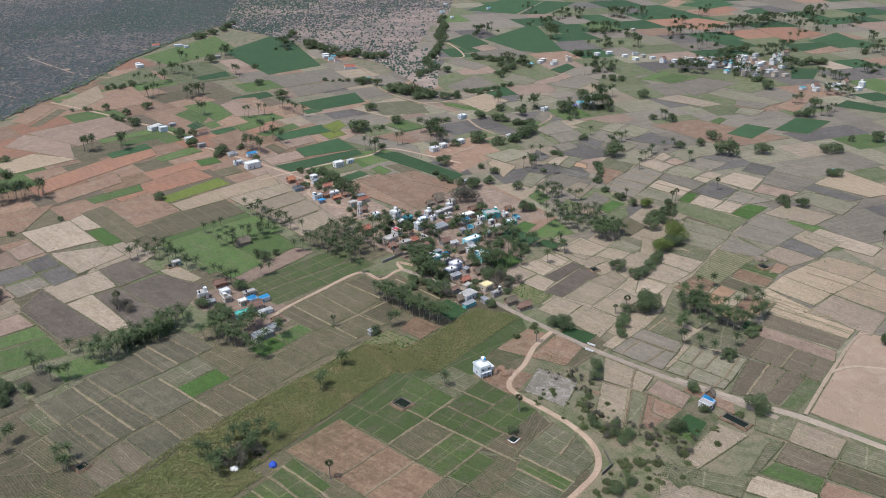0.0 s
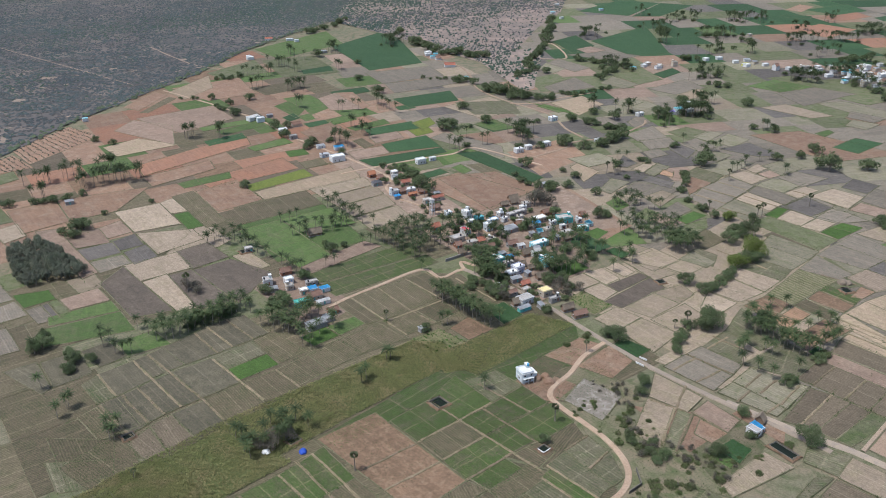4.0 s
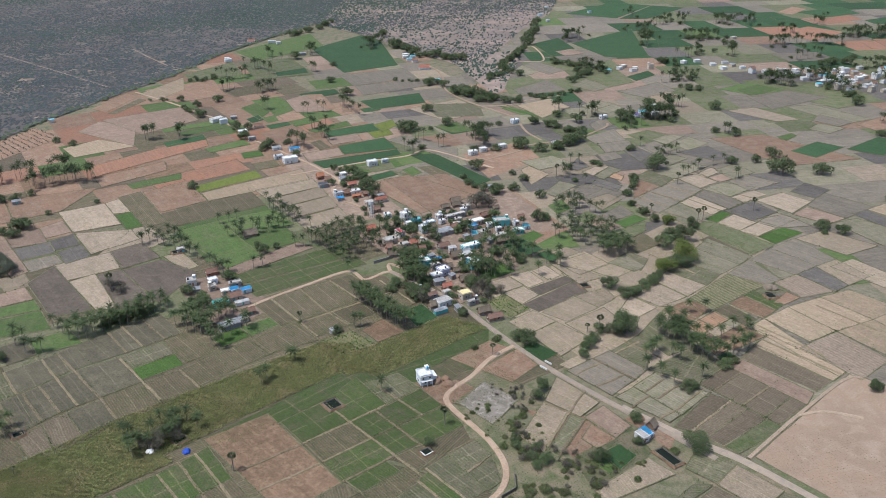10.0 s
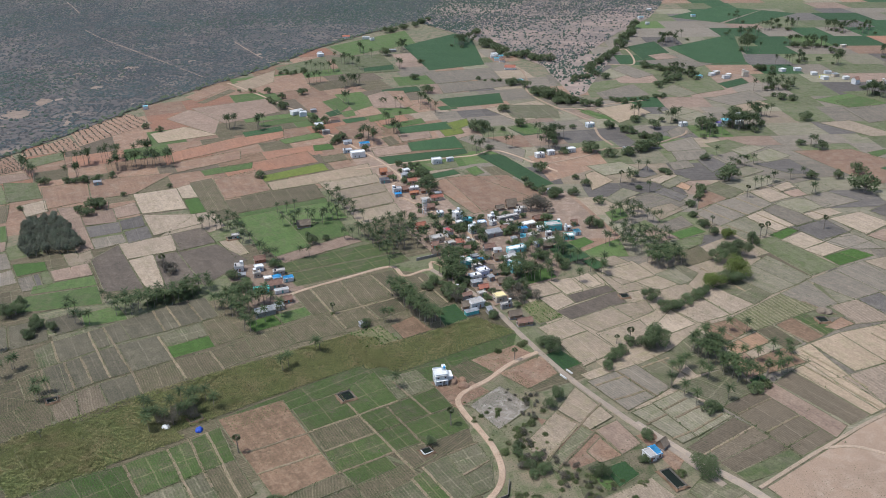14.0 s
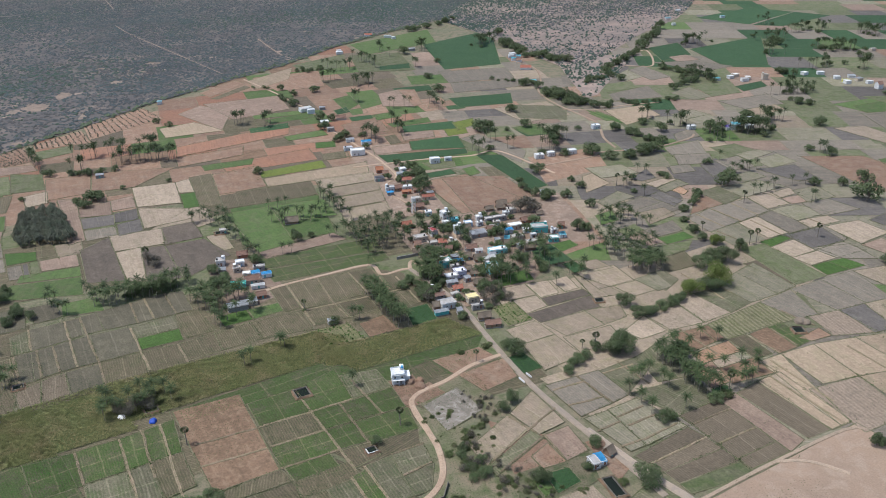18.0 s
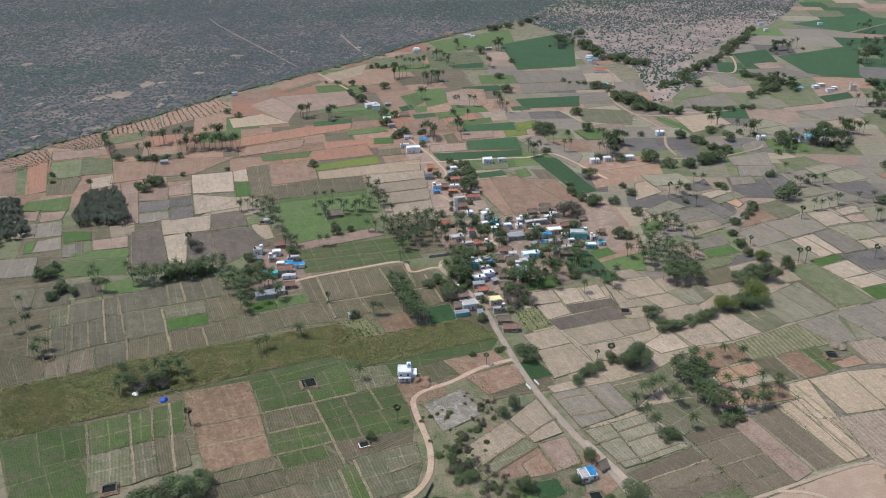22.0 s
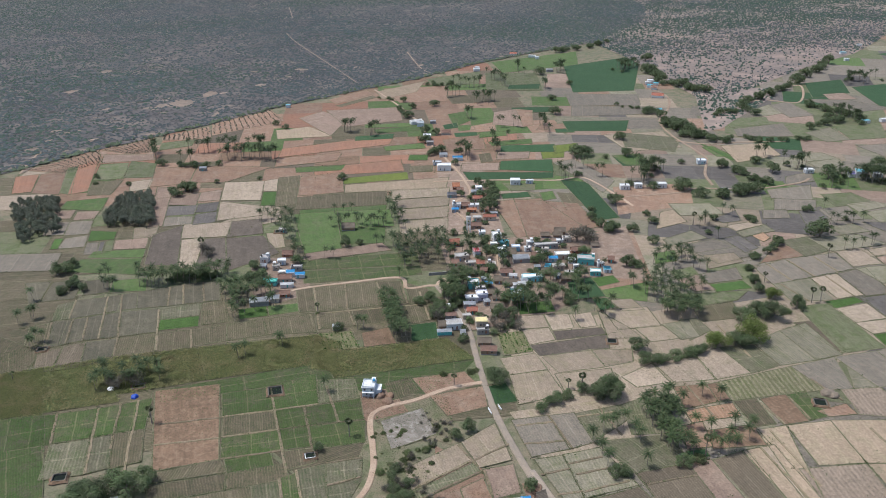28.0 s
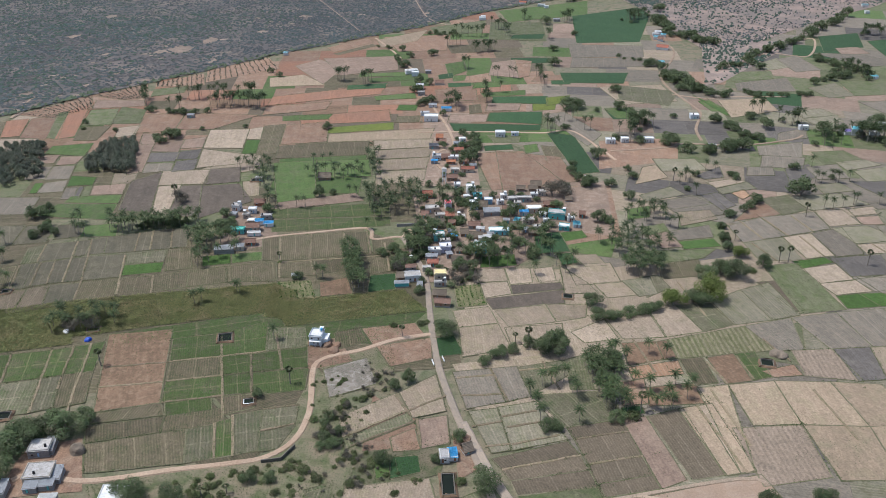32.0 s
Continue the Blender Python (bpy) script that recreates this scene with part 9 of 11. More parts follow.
tree(178.8, 938.0, 7.1, 8.2)
tree(189.3, 946.3, 5.2, 6.4)
tree(199.9, 954.0, 6.0, 8.7)
tree(202.9, 948.8, 6.0, 8.6)
tree(204.7, 951.5, 6.2, 8.6)
tree(225.7, 964.0, 5.7, 6.7)
tree(228.1, 974.1, 7.0, 8.5)
tree(243.9, 992.8, 7.2, 9.2)
tree(245.2, 991.4, 6.0, 7.6)
tree(261.3, 1010.4, 5.7, 7.4)
tree(123.9, 772.0, 9.4, 11.3)
palm(146.5, 792.9, 14.3)
palm(149.6, 799.8, 12.4)
palm(148.4, 783.9, 12.5)
palm(156.7, 800.2, 14.2)
palm(155.0, 800.6, 14.5)
palm(147.5, 784.3, 13.9)
palm(153.4, 790.8, 11.7)
palm(153.6, 777.1, 13.5)
palm(63.7, 739.9, 15.1)
palm(66.2, 735.6, 14.8)
palm(72.0, 715.1, 15.5)
palm(62.0, 748.4, 14.4)
palm(56.3, 737.4, 13.8)
palm(52.1, 757.6, 14.9)
palm(60.2, 736.3, 15.0)
palm(59.8, 739.6, 13.8)
palm(69.2, 728.6, 11.9)
palm(66.3, 720.4, 12.7)
palm(67.5, 702.6, 13.7)
palm(69.7, 699.1, 14.5)
palm(38.8, 630.1, 14.2)
palm(51.0, 622.5, 13.4)
palm(46.3, 624.6, 14.3)
palm(45.7, 620.8, 11.9)
palm(45.7, 622.6, 14.4)
palm(33.9, 619.0, 12.3)
palm(40.4, 614.9, 11.9)
palm(30.1, 616.1, 12.3)
palm(44.8, 626.6, 11.9)
palm(43.0, 606.0, 15.0)
palm(44.2, 620.3, 11.8)
palm(37.3, 621.6, 15.3)
palm(30.5, 603.8, 13.4)
palm(42.3, 623.7, 15.4)
palm(96.3, 801.0, 13.5)
palm(98.5, 813.6, 15.4)
palm(101.2, 759.9, 15.1)
palm(94.6, 801.2, 14.5)
palm(97.3, 803.0, 15.4)
palm(96.5, 785.5, 12.2)
palm(118.9, 687.9, 13.5)
palm(117.7, 692.5, 14.5)
palm(117.8, 687.8, 13.2)
palm(117.9, 677.4, 13.7)
palm(118.9, 690.7, 11.7)
tree(151.8, 707.4, 5.4, 6.4)
palm(10.1, 406.1, 14.5)
palm(7.8, 395.8, 14.9)
palm(10.1, 401.7, 11.7)
palm(8.5, 398.4, 15.2)
palm(8.0, 415.2, 15.4)
palm(10.0, 399.6, 14.5)
palm(6.9, 409.4, 14.2)
palm(10.0, 407.6, 12.0)
palm(34.8, 409.9, 12.1)
palm(35.5, 454.3, 14.6)
palm(35.4, 428.5, 15.5)
palm(36.5, 421.6, 14.3)
palm(34.9, 450.7, 14.3)
palm(36.1, 447.1, 13.6)
palm(33.9, 422.0, 11.9)
palm(36.6, 410.6, 14.7)
palm(35.0, 422.0, 12.8)
palm(49.3, 454.3, 12.4)
palm(45.1, 508.0, 13.3)
palm(49.2, 507.4, 14.7)
palm(61.4, 510.2, 12.9)
palm(65.3, 505.1, 12.4)
tree(8.4, 197.8, 3.1, 4.5)
tree(-5.2, 156.4, 2.9, 4.2)
tree(23.5, 150.9, 2.5, 3.6)
tree(35.0, 154.5, 2.2, 3.1)
tree(-6.2, 197.5, 1.9, 2.8)
tree(27.1, 177.3, 1.9, 2.7)
tree(20.4, 122.2, 3.1, 4.4)
tree(15.3, 111.7, 3.3, 4.8)
tree(8.0, 93.2, 2.3, 3.3)
tree(11.8, 78.6, 2.5, 3.6)
tree(16.3, 86.6, 2.5, 3.7)
tree(-11.5, 217.6, 3.6, 5.2)
tree(-16.1, 202.3, 2.3, 3.4)
tree(9.9, 154.1, 3.2, 4.7)
tree(21.9, 162.9, 2.2, 3.2)
tree(46.0, 203.4, 3.1, 4.5)
tree(50.8, 198.6, 2.7, 3.9)
tree(45.0, 184.1, 2.3, 3.3)
tree(52.0, 177.8, 2.2, 3.3)
tree(59.1, 160.1, 2.2, 3.2)
tree(40.7, 140.6, 3.2, 4.6)
tree(31.7, 132.4, 3.1, 4.5)
tree(29.0, 123.9, 2.7, 4.0)
tree(84.4, 217.3, 3.6, 5.2)
tree(99.8, 219.7, 4.0, 5.9)
tree(-13.9, 108.9, 4.0, 5.8)
tree(-19.5, 119.9, 3.4, 4.9)
tree(-9.1, 121.6, 2.0, 3.0)
tree(-13.9, 176.6, 2.2, 3.2)
tree(5.4, 183.4, 1.9, 2.7)
tree(5.2, 120.4, 1.7, 2.5)
tree(-7.0, 98.4, 1.6, 2.4)
tree(2.8, 93.1, 1.6, 2.3)
tree(4.7, 289.6, 3.6, 5.2)
tree(14.4, 297.6, 2.7, 3.9)
tree(21.5, 293.8, 4.0, 5.8)
tree(16.8, 268.7, 4.3, 6.2)
tree(22.9, 272.4, 3.0, 4.4)
tree(-2.5, 297.2, 4.0, 5.9)
tree(17.5, 251.0, 2.5, 3.6)
palm(-7.7, 143.7, 13.6)
palm(-3.1, 142.2, 12.0)
palm(-12.5, 139.6, 14.4)
palm(-9.7, 131.7, 12.0)
palm(-16.5, 127.6, 12.0)
palm(-13.7, 120.0, 13.6)
palm(-15.8, 135.5, 14.4)
palm(16.6, 171.7, 12.0)
palm(21.1, 174.5, 13.6)
palm(18.2, 154.2, 12.0)
palm(43.4, 157.2, 12.0)
palm(47.6, 166.0, 12.0)
palm(65.6, 145.1, 12.0)
palm(61.4, 136.9, 12.0)
palm(81.5, 153.7, 13.6)
grove("bare", 26, -49, -53, -30, -52, -14, -79, -36, -82, 0.9, 2.0)
grove("bare", 12, -36, 1, -22, -3, -23, -25, -35, -29, 0.8, 1.6)
grove("bare", 10, -64, -73, -47, -66, -35, -85, -56, -87, 0.8, 1.8)
tree(351, 184, 7.2, 9.8)
tree(324, 149, 11.7, 15.7)
tree(351, 134, 8.8, 11.1)
tree(396, 100, 6.5, 9.8)
tree(405, 97, 7.2, 8.7)
tree(465, 92, 8.3, 11.5)
tree(447, 106, 4.1, 6.2)
tree(483, 181, 5.4, 7.3)
tree(487, 174, 5.9, 7.6)
tree(490, 174, 7.5, 11.0)
tree(528, 190, 7.7, 10.4)
palm(541, 214, 14.5)
palm(529, 208, 15.1)
palm(525, 213, 14.0)
palm(520, 207, 14.0)
palm(531, 206, 13.3)
palm(527, 211, 13.1)
palm(506, 164, 13.6)
palm(522, 170, 15.9)
palm(528, 168, 13.0)
palm(504, 169, 13.1)
palm(504, 169, 17.6)
palm(514, 168, 16.2)
palm(503, 168, 13.9)
palm(509, 163, 13.3)
tree(344, 67, 5.4, 7.6)
tree(348, 64, 5.4, 7.7)
tree(260, 57, 5.9, 7.5)
tree(266, 45, 5.4, 7.0)
tree(255, 50, 2.7, 4.1)
palmyra(245, 103, 12.5)
palmyra(201, 107, 12.5)
palm(283, 158, 18.0)
palm(287, 159, 13.6)
tree(308, 187, 5.6, 8.2)
tree(328, 180, 5.1, 7.8)
palm(303, 191, 14.2)
palm(373, 256, 14.8)
palm(367, 251, 16.9)
palm(365, 253, 17.3)
tree(370, 245, 5.5, 7.8)
palm(597, 204, 17.9)
palm(606, 204, 17.0)
palm(596, 207, 14.1)
palm(599, 205, 13.4)
palm(604, 202, 16.9)
palm(587, 211, 17.0)
palm(592, 199, 14.2)
palm(599, 195, 14.2)
palm(601, 189, 14.9)
palm(601, 193, 16.3)
palm(587, 207, 14.3)
palm(584, 209, 13.9)
palm(591, 184, 16.0)
palm(600, 220, 14.0)
palm(593, 203, 17.8)
palm(602, 209, 15.8)
palm(601, 216, 15.8)
palm(606, 200, 15.3)
palm(593, 193, 14.9)
palm(605, 194, 16.6)
palm(591, 190, 15.5)
palm(601, 217, 15.6)
palm(666, 262, 13.4)
palm(660, 235, 13.1)
palm(670, 264, 15.8)
palm(671, 256, 15.4)
palm(649, 223, 17.7)
palm(662, 265, 17.4)
palm(659, 244, 15.7)
palm(660, 230, 16.2)
palm(664, 246, 16.6)
palm(664, 240, 16.5)
palm(662, 249, 16.2)
palm(670, 269, 14.9)
palm(657, 230, 17.1)
palm(652, 233, 17.4)
tree(699, 317, 7.2, 9.7)
tree(696, 307, 5.5, 6.8)
tree(703, 308, 5.0, 7.3)
tree(710, 305, 8.1, 11.5)
tree(719, 298, 5.3, 7.0)
tree(719, 301, 5.7, 7.1)
tree(728, 297, 6.2, 9.1)
tree(723, 295, 7.1, 9.2)
palm(732, 242, 14.0)
palm(722, 233, 13.1)
palm(724, 242, 13.3)
palm(724, 238, 16.0)
palm(743, 249, 14.4)
palm(725, 238, 17.9)
palm(725, 226, 17.7)
palm(725, 224, 17.8)
palm(736, 248, 14.2)
palm(734, 235, 14.7)
palm(737, 231, 14.0)
palm(733, 242, 16.1)
palm(847, 289, 13.9)
palm(846, 293, 13.9)
palm(853, 293, 16.6)
palm(858, 291, 16.1)
palm(841, 293, 16.0)
palm(839, 279, 16.7)
palm(835, 294, 14.7)
palm(831, 297, 15.4)
palm(857, 285, 17.2)
palm(855, 295, 16.6)
palm(559, 375, 13.4)
palm(546, 377, 13.2)
palm(564, 385, 13.5)
palm(561, 354, 16.2)
palm(554, 367, 15.5)
palm(553, 377, 14.8)
palm(563, 379, 14.9)
palm(556, 377, 17.3)
palm(575, 376, 16.4)
palm(555, 383, 17.3)
palm(559, 359, 16.8)
palm(567, 382, 15.3)
palm(573, 369, 14.7)
palm(572, 366, 16.0)
palm(556, 362, 13.1)
palm(552, 374, 16.3)
palm(563, 387, 14.1)
palm(557, 363, 14.1)
palm(555, 375, 15.1)
palm(561, 353, 17.7)
palm(619, 365, 13.3)
palm(624, 363, 15.3)
palm(606, 361, 15.8)
palm(615, 351, 13.4)
palm(599, 372, 16.8)
palm(634, 361, 15.7)
palm(625, 357, 16.4)
palm(634, 361, 13.3)
palm(621, 359, 14.0)
palm(627, 364, 13.6)
palm(616, 388, 15.0)
palm(622, 364, 17.8)
palm(605, 395, 13.7)
palm(621, 375, 16.3)
palm(595, 312, 17.2)
palm(588, 297, 13.8)
palm(587, 312, 15.0)
palm(596, 322, 13.9)
palm(594, 299, 13.5)
palm(596, 296, 14.3)
palm(587, 303, 14.7)
palm(602, 336, 13.3)
palm(600, 315, 17.3)
palm(606, 332, 15.3)
palm(600, 331, 14.1)
palm(593, 324, 17.7)
palm(736, 374, 14.6)
palm(766, 368, 13.1)
palm(766, 376, 13.2)
palm(714, 376, 16.5)
palm(738, 376, 16.5)
palm(720, 377, 16.5)
palm(781, 376, 15.9)
palm(738, 369, 14.8)
palm(744, 366, 14.7)
palm(737, 368, 13.2)
palm(775, 371, 15.3)
palm(728, 373, 15.7)
palm(769, 378, 17.4)
palm(757, 367, 14.1)
palm(736, 379, 13.3)
palm(771, 370, 17.8)
palm(662, 312, 17.0)
palm(666, 307, 13.1)
palm(667, 311, 17.7)
palm(653, 294, 17.9)
palm(676, 321, 14.5)
palm(675, 323, 15.9)
palm(663, 312, 14.9)
palm(655, 306, 13.9)
tree(682, 416, 5.6, 8.1)
tree(685, 407, 7.3, 10.1)
tree(698, 412, 7.5, 11.1)
tree(701, 411, 6.8, 8.5)
tree(714, 409, 5.4, 7.4)
tree(713, 402, 7.4, 10.8)
tree(558, 264, 9.0, 12.6)
tree(577, 293, 4.6, 6.7)
tree(581, 291, 5.9, 7.5)
tree(585, 291, 5.1, 7.0)
palm(916, 511, 16.9)
palm(868, 518, 16.5)
palm(892, 524, 17.4)
palm(885, 519, 17.5)
palm(929, 507, 17.0)
palm(893, 506, 13.3)
palm(897, 522, 17.1)
palm(914, 530, 14.0)
palm(901, 497, 15.9)
palm(871, 525, 17.3)
palm(890, 525, 14.5)
palm(871, 527, 13.8)
palm(867, 522, 13.5)
palm(900, 501, 14.3)
palm(903, 529, 16.5)
palm(912, 495, 15.5)
palm(904, 518, 16.6)
palm(898, 532, 16.5)
palm(871, 514, 16.6)
palm(902, 540, 16.0)
palm(883, 530, 16.0)
palm(917, 509, 15.7)
palm(927, 515, 14.7)
palm(919, 510, 17.7)
palm(958, 527, 14.8)
palm(969, 503, 14.1)
palm(949, 492, 17.7)
palm(983, 499, 15.9)
palm(964, 524, 17.0)
palm(966, 517, 17.1)
palm(955, 522, 13.8)
palm(982, 477, 13.9)
palm(927, 507, 13.6)
palm(971, 485, 15.9)
palm(968, 502, 14.4)
palm(988, 501, 15.4)
palm(958, 512, 17.5)
palm(965, 492, 16.2)
palm(928, 513, 17.4)
palm(980, 487, 17.2)
palm(1000, 485, 13.8)
palm(976, 517, 14.2)
palm(961, 529, 15.0)
palm(939, 521, 17.3)
palm(996, 500, 16.6)
palm(937, 505, 16.2)
palm(971, 498, 17.9)
palm(935, 502, 14.0)
palm(954, 523, 13.2)
palm(998, 492, 15.9)
palm(959, 512, 16.9)
palm(978, 502, 16.7)
palm(964, 525, 16.5)
palm(976, 477, 16.5)
palm(1120, 523, 15.8)
palm(1017, 485, 15.1)
palm(1110, 524, 13.4)
palm(1038, 497, 16.7)
palm(1098, 517, 14.6)
palm(1109, 522, 15.5)
palm(1004, 476, 15.2)
palm(1078, 512, 15.2)
palm(1068, 506, 16.7)
palm(1039, 493, 16.4)
palm(1002, 477, 13.4)
palm(1019, 484, 13.6)
palm(739, 533, 17.7)
palm(785, 526, 16.2)
palm(768, 521, 14.6)
palm(742, 542, 13.2)
palm(717, 529, 16.0)
palm(712, 524, 17.9)
palm(748, 532, 17.4)
palm(752, 519, 13.9)
palm(764, 525, 13.3)
palm(730, 540, 14.2)
palm(724, 521, 15.0)
palm(744, 541, 13.3)
palm(746, 530, 13.4)
palm(755, 530, 13.1)
palm(758, 535, 13.9)
palm(766, 525, 14.8)
palm(794, 496, 16.1)
palm(807, 487, 14.7)
palm(829, 503, 13.9)
palm(792, 514, 14.8)
palm(792, 502, 14.7)
palm(794, 499, 17.6)
palm(818, 495, 14.9)
palm(804, 484, 17.4)
palm(795, 516, 15.1)
palm(795, 508, 17.7)
palm(796, 505, 14.6)
palm(801, 499, 13.9)
palm(779, 507, 17.2)
palm(804, 513, 13.5)
palm(825, 591, 17.7)
palm(827, 591, 16.0)
palm(824, 583, 13.8)
palm(820, 601, 13.1)
palm(821, 581, 15.5)
palm(827, 589, 16.3)
palm(803, 580, 14.5)
palm(822, 603, 16.9)
palm(915, 614, 17.0)
palm(914, 623, 14.4)
palm(951, 640, 14.5)
palm(919, 619, 13.0)
palm(918, 628, 14.1)
tree(1073, 525, 7.7, 11.1)
tree(1087, 532, 9.4, 12.3)
tree(1102, 538, 8.2, 12.0)
palm(914, 444, 15.5)
palm(964, 436, 16.5)
palm(933, 453, 13.3)
palm(984, 425, 16.4)
palm(912, 442, 14.1)
palm(940, 424, 16.4)
palm(937, 426, 13.0)
palm(925, 450, 15.3)
palm(976, 434, 14.0)
palm(950, 435, 13.4)
palm(1052, 435, 13.1)
palm(1066, 427, 16.6)
palm(1022, 419, 17.4)
palm(1017, 423, 17.5)
palm(1071, 431, 16.7)
palm(1068, 430, 16.3)
palm(1061, 430, 17.1)
palm(1077, 432, 15.4)
palm(932, 340, 15.6)
palm(925, 332, 15.5)
palm(907, 323, 17.8)
palm(895, 327, 14.7)
palm(924, 339, 17.0)
palm(917, 332, 15.5)
palm(831, 396, 15.6)
palm(717, 456, 16.6)
palm(707, 464, 17.8)
palm(680, 451, 16.8)
palm(698, 449, 14.2)
palm(683, 448, 16.7)
palm(717, 446, 13.2)
tree(741, 415, 5.1, 7.5)
palm(709, 818, 13.5)
palm(702, 813, 17.6)
palm(725, 837, 16.3)
palm(736, 847, 13.4)
palm(668, 716, 17.5)
palm(642, 716, 14.9)
palm(648, 700, 13.6)
palm(655, 709, 17.1)
palm(629, 697, 15.7)
palm(621, 694, 17.9)
palm(640, 706, 16.0)
palm(652, 713, 17.7)
tree(618, 674, 9.1, 13.8)
tree(623, 672, 7.8, 10.3)
tree(628, 673, 7.3, 10.2)
palm(575, 624, 15.2)
palm(577, 621, 15.5)
palm(590, 639, 16.4)
palm(572, 614, 17.0)
palm(582, 621, 15.3)
palm(733, 750, 13.4)
palm(730, 750, 17.3)
palm(708, 743, 16.0)
palm(710, 738, 15.0)
palm(710, 737, 13.4)
palm(727, 747, 15.2)
palm(695, 742, 13.8)
palm(702, 744, 16.1)
palm(732, 750, 16.8)
palm(734, 764, 14.6)
palm(746, 747, 14.5)
palm(767, 757, 13.2)
palm(738, 737, 15.2)
palm(762, 751, 15.3)
palm(750, 739, 16.2)
palm(699, 616, 14.4)
palm(662, 636, 13.3)
palm(675, 630, 14.9)
palm(673, 633, 17.6)
palm(681, 615, 18.0)
palm(676, 605, 16.5)
palm(692, 609, 18.0)
palm(690, 624, 16.3)
palm(669, 636, 17.7)
palm(671, 635, 14.5)
palm(678, 609, 14.6)
palm(699, 632, 14.2)
palm(676, 620, 17.4)
palm(698, 609, 14.3)
palm(686, 603, 17.0)
palm(686, 613, 15.0)
palm(690, 623, 16.5)
palm(704, 615, 16.7)
palm(803, 718, 13.9)
palm(802, 701, 14.9)
palm(851, 695, 17.3)
palm(804, 707, 15.3)
palm(806, 693, 13.2)
palm(833, 705, 13.8)
palm(799, 699, 16.6)
palm(801, 722, 15.1)
palm(789, 694, 17.1)
palm(818, 667, 17.8)
palm(795, 699, 13.7)
palm(807, 686, 16.2)
palm(844, 683, 15.1)
palm(824, 672, 13.9)
palm(796, 688, 13.3)
palm(816, 672, 16.2)
palm(788, 703, 13.8)
palm(843, 689, 13.3)
palm(818, 703, 17.3)
palm(807, 714, 14.9)
palm(807, 694, 17.8)
palm(793, 685, 13.7)
palm(797, 682, 17.2)
palm(834, 702, 18.0)
palm(798, 692, 13.5)
palm(792, 707, 17.0)
tree(656, 620, 6.7, 9.2)
tree(661, 618, 5.1, 7.6)
tree(679, 619, 6.4, 8.3)
tree(664, 608, 8.0, 10.8)
tree(674, 571, 6.2, 8.2)
tree(673, 555, 7.2, 10.6)
palm(586, 528, 17.9)
palm(587, 531, 15.4)
palm(600, 544, 18.0)
palm(579, 532, 16.9)
palm(600, 541, 15.4)
palm(572, 529, 15.9)
palm(633, 516, 14.9)
palm(633, 513, 14.3)
palm(622, 503, 15.4)
palm(631, 512, 17.7)
tree(518, 519, 6.4, 8.7)
tree(522, 516, 5.8, 8.4)
tree(526, 517, 4.2, 5.2)
tree(530, 509, 5.2, 7.6)
palm(469, 440, 15.9)
palm(470, 441, 16.3)
palm(487, 455, 16.5)
palm(471, 443, 15.7)
palm(489, 455, 17.4)
palm(457, 434, 17.2)
tree(480, 444, 4.8, 6.0)
tree(485, 430, 4.8, 7.4)
tree(500, 440, 5.6, 6.8)
tree(453, 398, 6.5, 8.5)
tree(462, 391, 4.9, 6.6)
tree(421, 324, 7.6, 9.5)
palm(421, 532, 16.4)
tree(428, 530, 4.5, 5.9)
palm(421, 519, 15.9)
palm(424, 518, 15.2)
tree(421, 504, 5.0, 6.5)
palm(413, 534, 16.5)
tree(404, 537, 4.9, 6.4)
tree(396, 531, 4.8, 6.3)
palm(410, 545, 14.2)
palm(418, 542, 18.8)
palm(406, 519, 17.6)
tree(408, 521, 3.8, 5.0)
palm(510, 723, 15.9)
palm(523, 716, 17.6)
palm(509, 717, 17.7)
tree(504, 712, 4.1, 5.4)
palm(498, 695, 18.6)
palm(523, 718, 14.3)
palm(526, 722, 17.4)
palm(517, 712, 15.9)
tree(514, 720, 4.7, 6.1)
palm(515, 717, 15.3)
tree(515, 722, 3.7, 4.8)
palm(516, 690, 17.7)
palm(548, 725, 17.6)
tree(550, 713, 3.3, 4.2)
palm(268, 388, 15.5)
palm(280, 398, 17.4)
palm(268, 386, 18.3)
palm(285, 369, 18.5)
tree(299, 362, 3.0, 3.9)
palm(301, 368, 17.3)
tree(288, 368, 4.0, 5.2)
palm(298, 367, 15.9)
palm(302, 363, 18.4)
palm(294, 360, 14.3)
palm(347, 323, 17.5)
palm(329, 328, 18.5)
tree(312, 318, 3.9, 5.1)
palm(338, 317, 17.7)
palm(358, 319, 16.8)
tree(369, 324, 4.6, 6.0)
palm(356, 328, 14.4)
tree(354, 319, 4.6, 6.0)
palm(351, 331, 16.2)
palm(356, 325, 14.2)
palm(352, 316, 17.6)
palm(340, 320, 17.2)
palm(347, 324, 17.6)
palm(348, 307, 17.3)
palm(352, 317, 18.6)
palm(344, 317, 18.9)
tree(334, 340, 3.5, 4.5)
palm(334, 323, 15.5)
palm(345, 324, 18.8)
palm(337, 331, 17.4)
tree(338, 330, 4.9, 6.4)
tree(350, 339, 4.3, 5.6)
palm(343, 333, 16.3)
palm(345, 324, 15.9)
tree(348, 320, 3.2, 4.2)
palm(344, 326, 14.2)
palm(341, 330, 16.7)
tree(323, 334, 3.5, 4.5)
palm(348, 339, 18.1)
palm(339, 330, 16.8)
tree(348, 307, 4.6, 5.9)
tree(395, 362, 4.1, 5.3)
palm(391, 348, 14.3)
palm(382, 351, 18.0)
palm(381, 361, 17.1)
palm(385, 352, 17.4)
tree(381, 349, 3.4, 4.4)
palm(380, 350, 14.8)
tree(374, 356, 4.8, 6.3)
palm(377, 338, 14.4)
palm(397, 347, 16.7)
palm(376, 338, 14.8)
